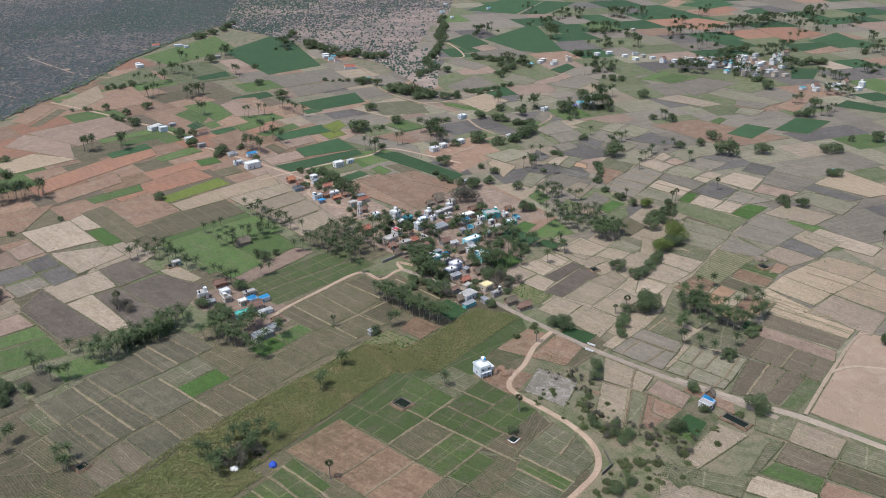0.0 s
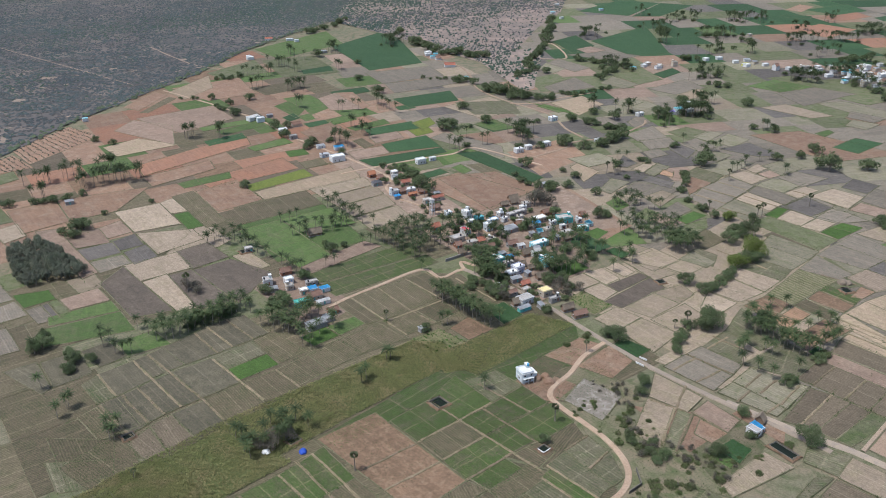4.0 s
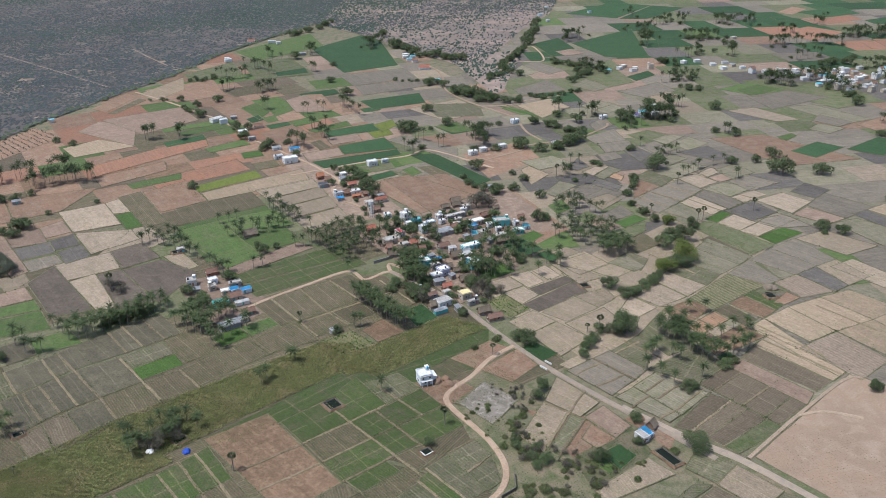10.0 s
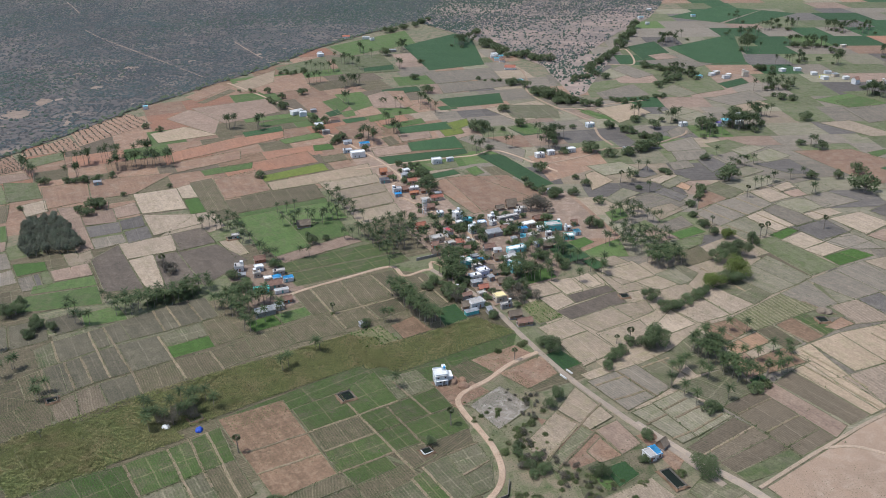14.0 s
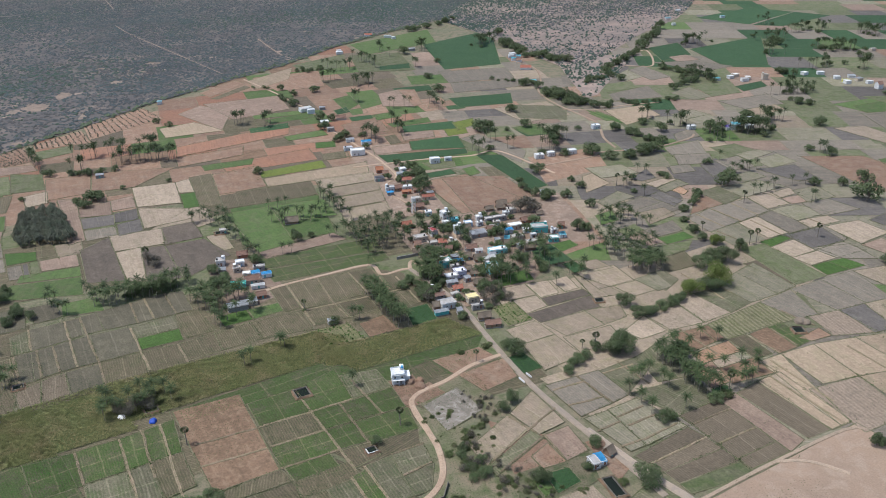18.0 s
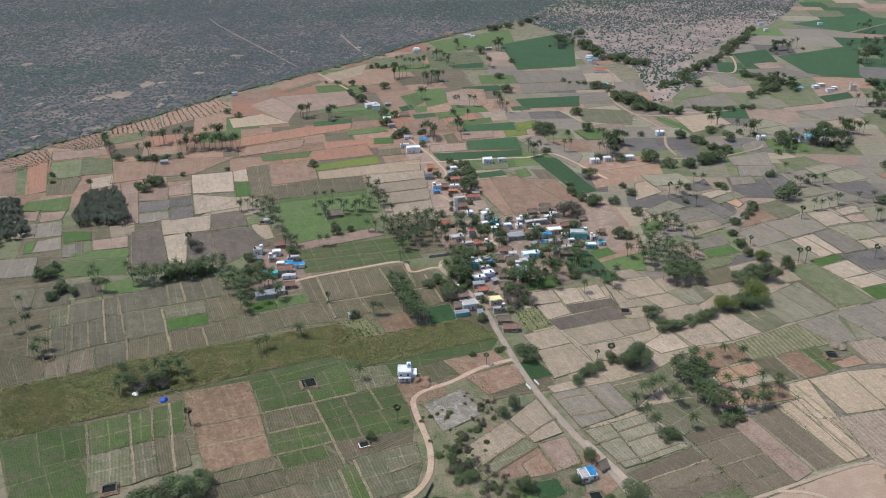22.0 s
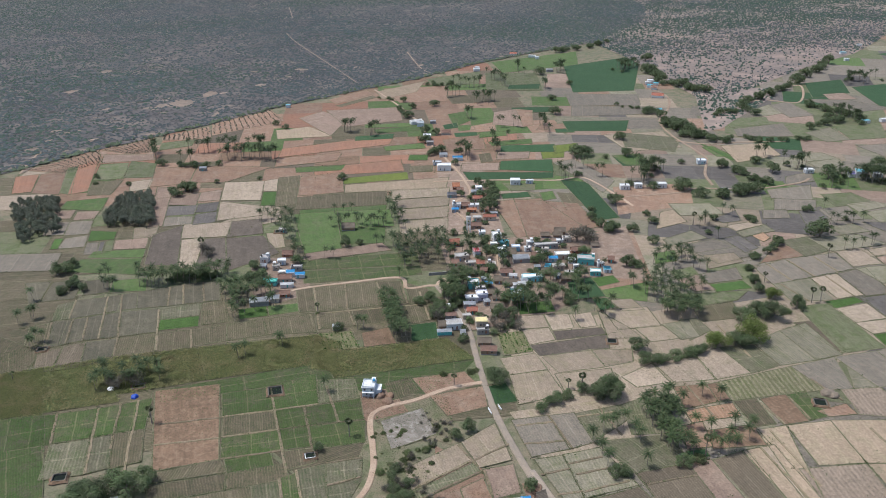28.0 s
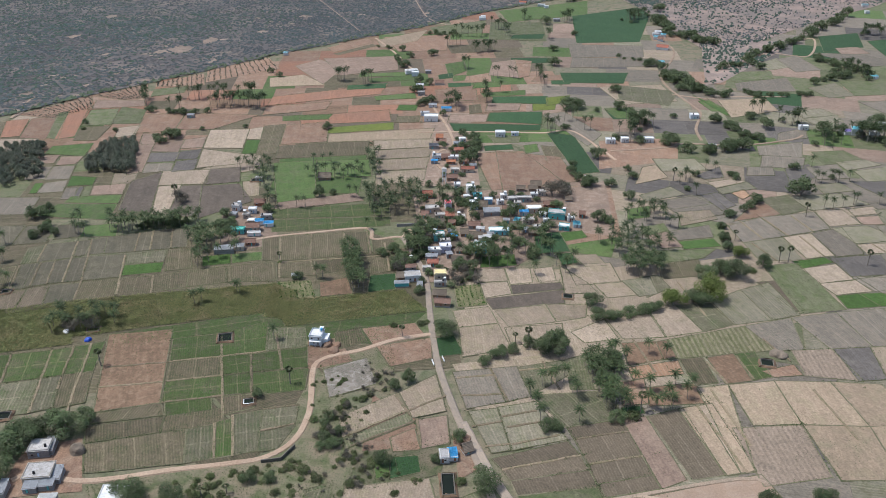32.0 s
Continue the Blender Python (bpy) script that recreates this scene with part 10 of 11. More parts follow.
palm(317, 334, 18.5)
palm(315, 311, 18.0)
tree(293, 308, 3.6, 4.6)
palm(300, 308, 18.7)
tree(258, 255, 5.0, 6.5)
palm(280, 230, 14.4)
palm(278, 230, 15.8)
tree(278, 238, 2.9, 3.7)
palm(172, 232, 14.5)
palm(197, 247, 14.6)
tree(182, 240, 3.7, 4.9)
palm(151, 328, 16.2)
palm(151, 335, 16.3)
tree(138, 319, 4.6, 6.0)
palm(148, 315, 15.9)
palm(150, 325, 16.9)
palm(156, 349, 18.1)
palm(156, 365, 16.5)
palm(153, 345, 17.5)
palm(170, 354, 17.9)
tree(169, 359, 4.7, 6.1)
palm(164, 353, 18.2)
tree(164, 362, 4.3, 5.6)
palm(153, 350, 15.1)
palm(161, 345, 15.0)
tree(161, 341, 2.9, 3.8)
palm(171, 353, 14.1)
palm(153, 362, 18.8)
palm(166, 357, 15.7)
palm(153, 353, 15.1)
palm(239, 808, 15.1)
palm(243, 805, 14.8)
palm(235, 811, 14.2)
tree(225, 795, 3.1, 4.1)
palm(260, 796, 14.6)
palm(240, 792, 16.7)
tree(234, 780, 3.3, 4.3)
palm(244, 807, 16.6)
palm(237, 795, 18.6)
palm(255, 806, 18.5)
palm(250, 812, 14.4)
palm(235, 786, 14.8)
palm(256, 815, 18.0)
tree(266, 824, 3.4, 4.5)
palm(259, 817, 15.5)
tree(253, 823, 4.3, 5.5)
palm(246, 810, 17.5)
palm(234, 784, 15.0)
palm(155, 804, 18.6)
palm(159, 801, 18.3)
palm(154, 799, 16.3)
palm(150, 781, 17.0)
palm(368, 257, 18.5)
palm(363, 242, 17.4)
tree(361, 261, 5.0, 6.5)
tree(661, 257, 3.7, 4.8)
palm(662, 227, 17.7)
palm(660, 258, 18.8)
palm(656, 240, 14.6)
palm(667, 246, 16.3)
palm(662, 238, 16.6)
tree(662, 231, 3.8, 4.9)
palm(662, 246, 15.7)
palm(648, 229, 17.5)
palm(724, 254, 15.8)
tree(730, 233, 4.5, 5.9)
palm(722, 245, 14.1)
palm(717, 235, 18.2)
palm(748, 258, 14.5)
palm(725, 242, 16.0)
palm(734, 240, 15.5)
palm(746, 239, 16.3)
palm(850, 297, 18.9)
tree(826, 295, 4.4, 5.7)
palm(850, 292, 18.0)
palm(857, 294, 17.2)
palm(856, 288, 16.2)
palm(834, 275, 16.2)
palm(832, 304, 15.1)
tree(840, 302, 4.8, 6.2)
palm(831, 303, 16.7)
tree(834, 298, 4.0, 5.2)
palm(857, 290, 15.5)
palm(845, 297, 17.4)
palm(559, 368, 17.8)
tree(557, 375, 4.3, 5.6)
tree(563, 400, 4.4, 5.7)
palm(557, 353, 15.3)
palm(552, 365, 15.5)
palm(544, 375, 16.6)
palm(550, 380, 17.4)
palm(573, 370, 14.1)
tree(579, 389, 3.6, 4.7)
palm(563, 354, 16.9)
palm(563, 386, 15.7)
palm(567, 355, 15.2)
tree(575, 363, 3.5, 4.6)
palm(576, 373, 17.6)
palm(567, 359, 16.4)
palm(555, 379, 18.1)
palm(565, 390, 16.9)
palm(544, 372, 15.7)
palm(551, 375, 14.6)
palm(555, 359, 16.7)
palm(627, 370, 16.0)
palm(602, 366, 15.6)
tree(597, 347, 3.7, 4.8)
palm(623, 344, 16.1)
palm(602, 363, 15.3)
palm(636, 355, 17.9)
palm(621, 361, 18.7)
palm(627, 369, 17.8)
tree(638, 360, 3.8, 4.9)
palm(614, 348, 18.7)
palm(632, 363, 15.1)
tree(634, 373, 4.5, 5.9)
tree(593, 384, 4.2, 5.4)
palm(609, 365, 17.8)
tree(603, 378, 4.6, 5.9)
palm(622, 380, 15.0)
tree(633, 379, 4.4, 5.7)
palm(594, 304, 18.6)
tree(589, 308, 3.0, 3.9)
palm(589, 308, 16.4)
palm(591, 327, 17.3)
tree(612, 339, 4.0, 5.2)
palm(590, 296, 17.5)
palm(586, 302, 17.7)
palm(607, 342, 14.8)
tree(607, 329, 3.4, 4.4)
palm(604, 299, 15.3)
palm(608, 327, 16.4)
palm(592, 332, 18.3)
tree(601, 336, 4.3, 5.5)
palm(588, 317, 18.7)
tree(586, 325, 4.0, 5.2)
tree(749, 377, 3.4, 4.4)
palm(768, 381, 17.2)
tree(771, 362, 4.9, 6.3)
tree(746, 387, 3.6, 4.6)
palm(711, 379, 18.1)
tree(708, 386, 4.7, 6.1)
tree(730, 367, 4.0, 5.2)
palm(717, 373, 14.8)
tree(706, 370, 4.1, 5.4)
palm(778, 370, 16.6)
palm(730, 372, 14.7)
palm(751, 368, 18.7)
palm(736, 382, 15.4)
tree(724, 370, 3.3, 4.3)
palm(770, 379, 15.7)
tree(762, 376, 4.4, 5.7)
palm(731, 366, 18.9)
palm(761, 379, 15.9)
tree(774, 364, 4.7, 6.2)
tree(756, 363, 3.6, 4.7)
palm(663, 306, 17.4)
palm(675, 308, 14.0)
palm(667, 307, 17.6)
tree(660, 292, 3.3, 4.2)
palm(648, 290, 17.1)
tree(670, 303, 2.8, 3.7)
palm(674, 319, 17.4)
palm(677, 312, 19.0)
palm(657, 321, 15.6)
palm(666, 305, 14.5)
tree(644, 315, 3.6, 4.7)
palm(910, 509, 15.5)
palm(871, 518, 18.5)
palm(900, 528, 18.0)
palm(882, 518, 18.3)
palm(930, 495, 18.3)
tree(877, 513, 4.0, 5.2)
palm(891, 513, 15.7)
palm(912, 533, 17.7)
tree(906, 524, 4.8, 6.3)
palm(894, 500, 14.7)
palm(866, 527, 15.9)
tree(879, 529, 4.7, 6.1)
palm(885, 526, 16.4)
tree(876, 531, 3.5, 4.5)
palm(863, 531, 15.4)
palm(861, 517, 17.3)
palm(904, 501, 18.8)
palm(890, 533, 18.8)
palm(915, 498, 17.4)
palm(924, 518, 15.7)
tree(918, 528, 3.8, 5.0)
palm(888, 523, 14.6)
tree(890, 526, 4.5, 5.9)
palm(860, 504, 18.7)
tree(905, 534, 2.9, 3.7)
palm(867, 533, 16.2)
tree(897, 521, 3.2, 4.2)
palm(923, 508, 17.6)
palm(908, 506, 16.1)
palm(954, 531, 15.1)
palm(951, 497, 16.9)
palm(985, 497, 17.3)
palm(963, 529, 16.7)
palm(966, 530, 15.4)
palm(956, 522, 17.8)
palm(979, 478, 16.6)
tree(993, 479, 3.5, 4.6)
palm(926, 511, 14.3)
tree(929, 507, 3.1, 4.0)
palm(963, 487, 15.5)
palm(991, 499, 18.4)
palm(950, 510, 14.5)
tree(959, 516, 3.6, 4.7)
palm(956, 497, 16.0)
palm(922, 513, 18.0)
tree(916, 517, 4.0, 5.2)
palm(963, 482, 14.5)
palm(961, 517, 14.0)
palm(967, 534, 14.7)
tree(957, 542, 3.9, 5.1)
palm(941, 534, 14.0)
palm(1003, 495, 16.3)
tree(1010, 482, 4.7, 6.1)
palm(948, 499, 17.3)
palm(965, 507, 16.8)
palm(953, 525, 15.7)
tree(955, 519, 3.5, 4.5)
palm(959, 517, 16.3)
tree(979, 500, 3.0, 3.9)
tree(952, 527, 4.9, 6.4)
palm(1110, 526, 15.3)
palm(1047, 504, 14.2)
tree(1009, 505, 2.9, 3.7)
palm(1098, 522, 17.5)
palm(1104, 510, 14.8)
tree(1112, 521, 3.7, 4.8)
palm(998, 468, 16.3)
tree(1007, 478, 4.0, 5.2)
palm(1081, 511, 16.4)
palm(1060, 513, 16.8)
tree(1085, 505, 4.0, 5.2)
tree(1038, 493, 2.9, 3.8)
tree(1009, 470, 4.0, 5.2)
palm(1023, 489, 17.6)
palm(743, 529, 18.6)
tree(797, 522, 4.3, 5.6)
palm(784, 519, 18.1)
tree(764, 518, 3.0, 3.9)
palm(728, 537, 15.4)
palm(722, 535, 18.8)
tree(711, 520, 3.2, 4.2)
palm(752, 539, 15.9)
palm(760, 513, 15.9)
palm(774, 535, 16.2)
tree(744, 543, 3.4, 4.4)
palm(722, 512, 19.0)
tree(726, 512, 3.7, 4.8)
palm(739, 531, 16.2)
palm(736, 536, 15.8)
palm(745, 532, 18.6)
palm(755, 536, 16.7)
palm(765, 527, 16.3)
tree(806, 484, 3.8, 4.9)
palm(828, 502, 15.0)
palm(788, 509, 15.9)
palm(800, 494, 16.8)
tree(799, 500, 3.5, 4.6)
palm(797, 508, 17.4)
palm(826, 502, 16.9)
palm(801, 490, 16.8)
palm(800, 510, 15.0)
palm(799, 514, 18.3)
palm(802, 498, 15.0)
palm(798, 503, 18.6)
palm(830, 592, 14.2)
palm(813, 603, 14.1)
tree(827, 604, 3.7, 4.8)
palm(823, 584, 14.4)
palm(801, 569, 18.0)
palm(824, 607, 15.7)
palm(914, 618, 17.7)
palm(920, 630, 18.0)
palm(955, 635, 17.5)
tree(946, 637, 4.6, 6.0)
palm(922, 613, 15.6)
palm(908, 445, 14.7)
palm(953, 438, 16.8)
palm(934, 455, 17.5)
tree(915, 433, 3.3, 4.3)
palm(997, 421, 16.6)
tree(985, 428, 4.5, 5.8)
palm(911, 434, 16.1)
tree(904, 436, 3.2, 4.1)
palm(940, 416, 18.3)
palm(932, 431, 15.2)
tree(935, 427, 4.4, 5.7)
palm(924, 452, 14.1)
palm(951, 443, 15.3)
tree(953, 438, 3.5, 4.6)
tree(1047, 421, 4.9, 6.4)
palm(1064, 423, 16.5)
tree(1013, 413, 2.8, 3.7)
palm(1022, 426, 17.6)
palm(1073, 431, 18.5)
tree(1069, 437, 3.0, 3.8)
palm(1075, 432, 17.2)
palm(1061, 436, 17.7)
tree(1065, 440, 4.6, 6.0)
palm(929, 344, 17.8)
palm(893, 321, 14.3)
palm(928, 341, 18.8)
palm(912, 329, 16.8)
tree(920, 323, 4.7, 6.1)
palm(824, 403, 18.2)
palm(721, 454, 14.6)
palm(713, 470, 18.8)
tree(680, 460, 3.5, 4.6)
palm(675, 445, 18.9)
palm(720, 448, 16.4)
tree(718, 448, 4.3, 5.6)
palm(699, 820, 16.9)
palm(707, 806, 15.3)
tree(715, 807, 4.2, 5.4)
palm(739, 853, 14.6)
tree(668, 733, 4.6, 6.0)
palm(643, 717, 16.9)
tree(625, 726, 4.3, 5.6)
palm(653, 691, 15.9)
palm(650, 706, 14.8)
palm(613, 704, 14.9)
palm(627, 698, 14.9)
palm(642, 693, 14.4)
tree(650, 714, 3.0, 3.9)
palm(571, 624, 17.0)
tree(572, 621, 4.3, 5.5)
palm(594, 612, 14.2)
palm(584, 642, 14.2)
palm(574, 612, 17.1)
palm(587, 626, 16.0)
tree(584, 637, 3.0, 3.9)
palm(733, 747, 18.1)
palm(712, 735, 14.2)
palm(711, 744, 14.9)
tree(724, 746, 3.2, 4.2)
palm(702, 738, 16.8)
tree(698, 755, 3.6, 4.7)
palm(733, 748, 18.0)
tree(733, 724, 4.9, 6.4)
palm(731, 759, 17.8)
palm(751, 734, 15.4)
tree(742, 754, 5.0, 6.5)
palm(765, 763, 15.4)
palm(739, 723, 18.7)
tree(734, 725, 4.5, 5.9)
palm(769, 747, 18.7)
tree(772, 762, 3.6, 4.7)
palm(748, 744, 16.4)
palm(698, 615, 15.1)
palm(654, 631, 16.2)
palm(667, 630, 18.0)
tree(664, 630, 3.4, 4.4)
palm(660, 633, 18.3)
palm(679, 617, 18.1)
palm(664, 594, 15.5)
palm(687, 597, 14.2)
palm(688, 629, 18.0)
palm(661, 633, 14.1)
palm(676, 637, 15.4)
tree(662, 645, 3.2, 4.2)
palm(698, 629, 15.0)
palm(670, 614, 18.0)
tree(709, 601, 4.4, 5.7)
tree(693, 601, 3.8, 5.0)
palm(684, 619, 16.2)
palm(676, 623, 15.7)
tree(686, 608, 4.8, 6.3)
palm(813, 718, 17.3)
palm(846, 691, 14.9)
tree(840, 695, 4.4, 5.7)
palm(807, 706, 14.5)
palm(800, 690, 17.4)
palm(822, 696, 18.2)
palm(796, 712, 14.0)
palm(807, 718, 16.6)
palm(783, 700, 15.3)
tree(793, 702, 3.0, 3.9)
palm(820, 658, 15.9)
tree(830, 655, 3.7, 4.8)
palm(786, 707, 16.5)
palm(850, 686, 17.9)
palm(829, 678, 16.0)
palm(787, 682, 16.7)
palm(814, 663, 14.1)
palm(797, 706, 17.8)
palm(853, 691, 17.4)
palm(823, 700, 14.0)
tree(819, 709, 3.5, 4.6)
palm(800, 704, 18.6)
palm(799, 693, 17.6)
palm(793, 686, 17.4)
palm(794, 675, 18.9)
tree(792, 691, 4.1, 5.3)
palm(835, 697, 15.3)
palm(803, 705, 17.3)
tree(790, 677, 3.1, 4.0)
palm(595, 533, 16.2)
palm(594, 532, 17.2)
tree(604, 539, 4.9, 6.4)
tree(593, 538, 4.6, 6.0)
palm(566, 528, 17.8)
palm(603, 548, 18.3)
palm(555, 534, 18.3)
palm(635, 512, 17.1)
tree(625, 538, 4.5, 5.8)
palm(625, 512, 16.9)
tree(626, 515, 2.9, 3.7)
palm(623, 507, 18.9)
palm(633, 514, 17.5)
tree(464, 436, 3.9, 5.1)
palm(471, 444, 14.8)
tree(471, 436, 3.7, 4.8)
palm(485, 459, 18.3)
palm(464, 432, 14.1)
palm(488, 458, 16.3)
tree(486, 458, 4.4, 5.7)
palm(447, 436, 17.7)
tree(453, 411, 3.6, 4.7)
grove("tree", 26, -14, 205, 66, 200, 62, 120, -10, 100, 2.4, 4.2)
grove("tree", 10, -22, 112, -6, 116, 8, 66, -12, 62, 2.2, 3.8)
grove("palm", 16, -16, 150, 10, 146, 12, 118, -14, 116, 12.0, 16.0)
tree(-43, 590, 5.3, 7.3)
tree(-50, 548, 6.6, 8.8)
tree(-19, 600, 6.9, 8.8)
tree(-54, 621, 4.7, 7.1)
tree(-83, 636, 2.7, 3.8)
tree(-71, 631, 3.8, 5.2)
tree(-67, 628, 2.8, 3.8)
tree(-58, 585, 3.7, 5.5)
tree(-57, 575, 4.4, 6.0)
tree(-54, 570, 3.5, 5.2)
tree(-47, 568, 3.0, 4.0)
tree(-45, 554, 4.7, 5.8)
palm(7, 653, 16.3)
palm(12, 652, 14.0)
palm(-3, 642, 14.1)
palm(-3, 643, 17.7)
palm(3, 646, 16.6)
palm(-3, 641, 14.7)
palm(27, 611, 16.4)
palm(29, 616, 17.5)
tree(-26, 708, 4.1, 5.1)
tree(-18, 707, 3.4, 5.0)
tree(-18, 713, 3.9, 5.8)
tree(-13, 700, 4.2, 5.7)
tree(-8, 707, 3.7, 5.6)
tree(1, 705, 3.7, 5.7)
tree(5, 711, 3.5, 4.5)
tree(4, 720, 4.2, 5.3)
palm(41, 714, 14.3)
palm(38, 700, 14.3)
palm(31, 699, 17.1)
palm(26, 694, 14.7)
palm(13, 714, 16.1)
palm(15, 699, 14.3)
palm(7, 710, 15.8)
palm(39, 707, 14.7)
palm(32, 693, 16.1)
palm(38, 704, 16.1)
palm(22, 698, 16.9)
palm(20, 546, 16.2)
palm(17, 540, 16.6)
palm(16, 543, 15.4)
palm(15, 548, 15.9)
palm(3, 412, 15.1)
palm(0, 409, 14.2)
palm(5, 420, 14.4)
palm(3, 413, 15.4)
tree(-1, 419, 3.3, 4.8)
tree(2, 421, 3.3, 4.6)
tree(-19, 481, 4.8, 7.2)
tree(-35, 520, 3.5, 4.6)
tree(-29, 485, 6.3, 9.8)
tree(-28, 461, 4.0, 6.0)
tree(-30, 451, 6.4, 9.0)
tree(-25, 410, 4.5, 6.9)
tree(-21, 413, 5.0, 7.7)
tree(-20, 422, 4.1, 5.1)
tree(-15, 421, 5.8, 7.6)
palm(-111, 496, 14.1)
palm(-109, 489, 15.8)
palm(-102, 502, 14.7)
palm(-111, 492, 14.8)
palm(-105, 494, 16.3)
palm(-104, 490, 17.7)
palm(-111, 495, 17.8)
palm(-108, 497, 15.9)
palm(-83, 478, 16.5)
palm(-84, 476, 16.1)
palm(-82, 482, 17.8)
palm(-81, 492, 14.8)
palm(-84, 482, 15.2)
palm(-77, 490, 14.1)
palm(-80, 490, 15.2)
tree(-100, 343, 5.1, 6.6)
tree(-225, 316, 7.1, 9.1)
tree(-234, 312, 4.9, 7.0)
tree(-221, 323, 5.0, 7.6)
tree(-170, 345, 2.8, 3.8)
tree(-204, 337, 2.8, 4.0)
palm(-196, 400, 16.2)
palm(-209, 404, 14.8)
palm(-209, 413, 17.4)
palm(-179, 404, 16.2)
palm(-179, 408, 16.8)
palm(-179, 397, 14.2)
palm(-185, 403, 17.4)
palm(-194, 403, 17.6)
palm(-195, 405, 17.6)
palm(-209, 401, 15.3)
palm(-190, 407, 17.2)
palm(-187, 401, 14.4)
palm(-171, 398, 16.7)
palm(-201, 409, 15.8)
palm(-208, 401, 15.6)
palm(-167, 405, 16.6)
palm(-175, 400, 15.7)
palm(-210, 408, 15.6)
palm(-168, 395, 17.8)
palm(-166, 405, 14.1)
palm(-198, 411, 14.5)
palm(-185, 407, 16.4)
palm(-194, 407, 17.9)
palm(-202, 401, 16.1)
palm(-181, 407, 17.0)
palm(-170, 405, 15.9)
palm(-185, 433, 17.0)
palm(-186, 435, 16.7)
palm(-181, 433, 16.4)
palm(-186, 433, 14.4)
palm(-195, 429, 16.9)
palm(-207, 432, 16.4)
palm(-190, 437, 16.6)
palm(-184, 432, 17.8)
palm(-188, 439, 15.1)
palm(-184, 438, 17.9)
palm(-184, 429, 14.7)
palm(-209, 427, 16.0)
palm(-232, 430, 17.1)
palm(-235, 425, 14.6)
palm(-209, 435, 15.3)
palm(-231, 425, 15.3)
palm(-221, 428, 17.8)
palm(-240, 423, 16.4)
palm(-217, 441, 15.7)
palm(-232, 426, 15.8)
palm(-250, 428, 17.3)
palm(-213, 435, 14.3)
palm(-218, 430, 15.1)
palm(-231, 433, 14.2)
palm(-240, 393, 14.3)
palm(-238, 393, 17.0)
palm(-239, 392, 15.5)
palm(-246, 387, 17.9)
palm(-239, 389, 16.1)
tree(-246, 383, 4.1, 6.0)
tree(-240, 381, 4.0, 4.8)
tree(-234, 380, 5.0, 7.4)
tree(-234, 384, 3.8, 5.1)
tree(-226, 380, 3.7, 4.6)
tree(-223, 383, 4.0, 5.5)
tree(-213, 385, 4.1, 5.8)
tree(-263, 386, 5.5, 6.9)
palm(-283, 428, 15.1)
palm(-281, 423, 14.5)
palm(-281, 428, 17.6)
palm(-274, 406, 14.3)
palm(-271, 397, 16.9)
palm(-273, 401, 15.9)
palm(-278, 417, 16.6)
palm(-282, 428, 15.0)
palm(-278, 412, 16.3)
tree(-185, 523, 4.2, 6.1)
tree(-172, 507, 4.2, 6.0)
palm(-212, 395, 14.0)
stand_trees(190, {"bushes": "olive bushes along tracks and banks", "teak": "grey-green plantation trees in a plot", "bare": "grey half-leafless trees", "palmyras": "palmyra palms", "palms": "coconut palms far off among fields and houses", "broadleaf_trees": "dark green broadleaf trees far off among fields"})

# ---- what nobody could count: forest, scrub and cane as stuff ----
def scatter(poly, n, seed, thin=None):
    """Up to n points inside a polygon, fewer where thin() is small."""
    rng = np.random.default_rng(seed)
    p = np.array(poly)
    lo, hi = p.min(0), p.max(0)
    q = rng.uniform(lo, hi, (n, 2))
    x, y = q.T
    hit = np.zeros(n, bool)
    for (x0, y0), (x1, y1) in zip(poly, poly[1:] + poly[:1]):
        c = (y0 > y) != (y1 > y)
        hit ^= c & (x < x0 + (y - y0) * (x1 - x0) / (y1 - y0 + 1e-9))
    q = q[hit]
    for half, line in WAY_LINES:
        if line[-1][1] > 600:
            for p in line:
                q = q[np.hypot(*(q - p).T) > half + 1.6]
    if thin:
        q = q[rng.uniform(0, 1, len(q)) < thin(q[:, 0], q[:, 1])]
    return q


def blotch(x, y, scale, seed):
    """A smooth field of patches from 0 to 1."""
    rng = np.random.default_rng(seed)
    v = 0
    for k in range(7):
        a, b, c = rng.uniform(-1, 1), rng.uniform(-1, 1), rng.uniform(0, 6.28)
        v = v + np.sin((a * x + b * y) / scale * (1 + 0.5 * k) + c) / (1 + 0.35 * k)
    return 1 / (1 + np.exp(-1.6 * v))


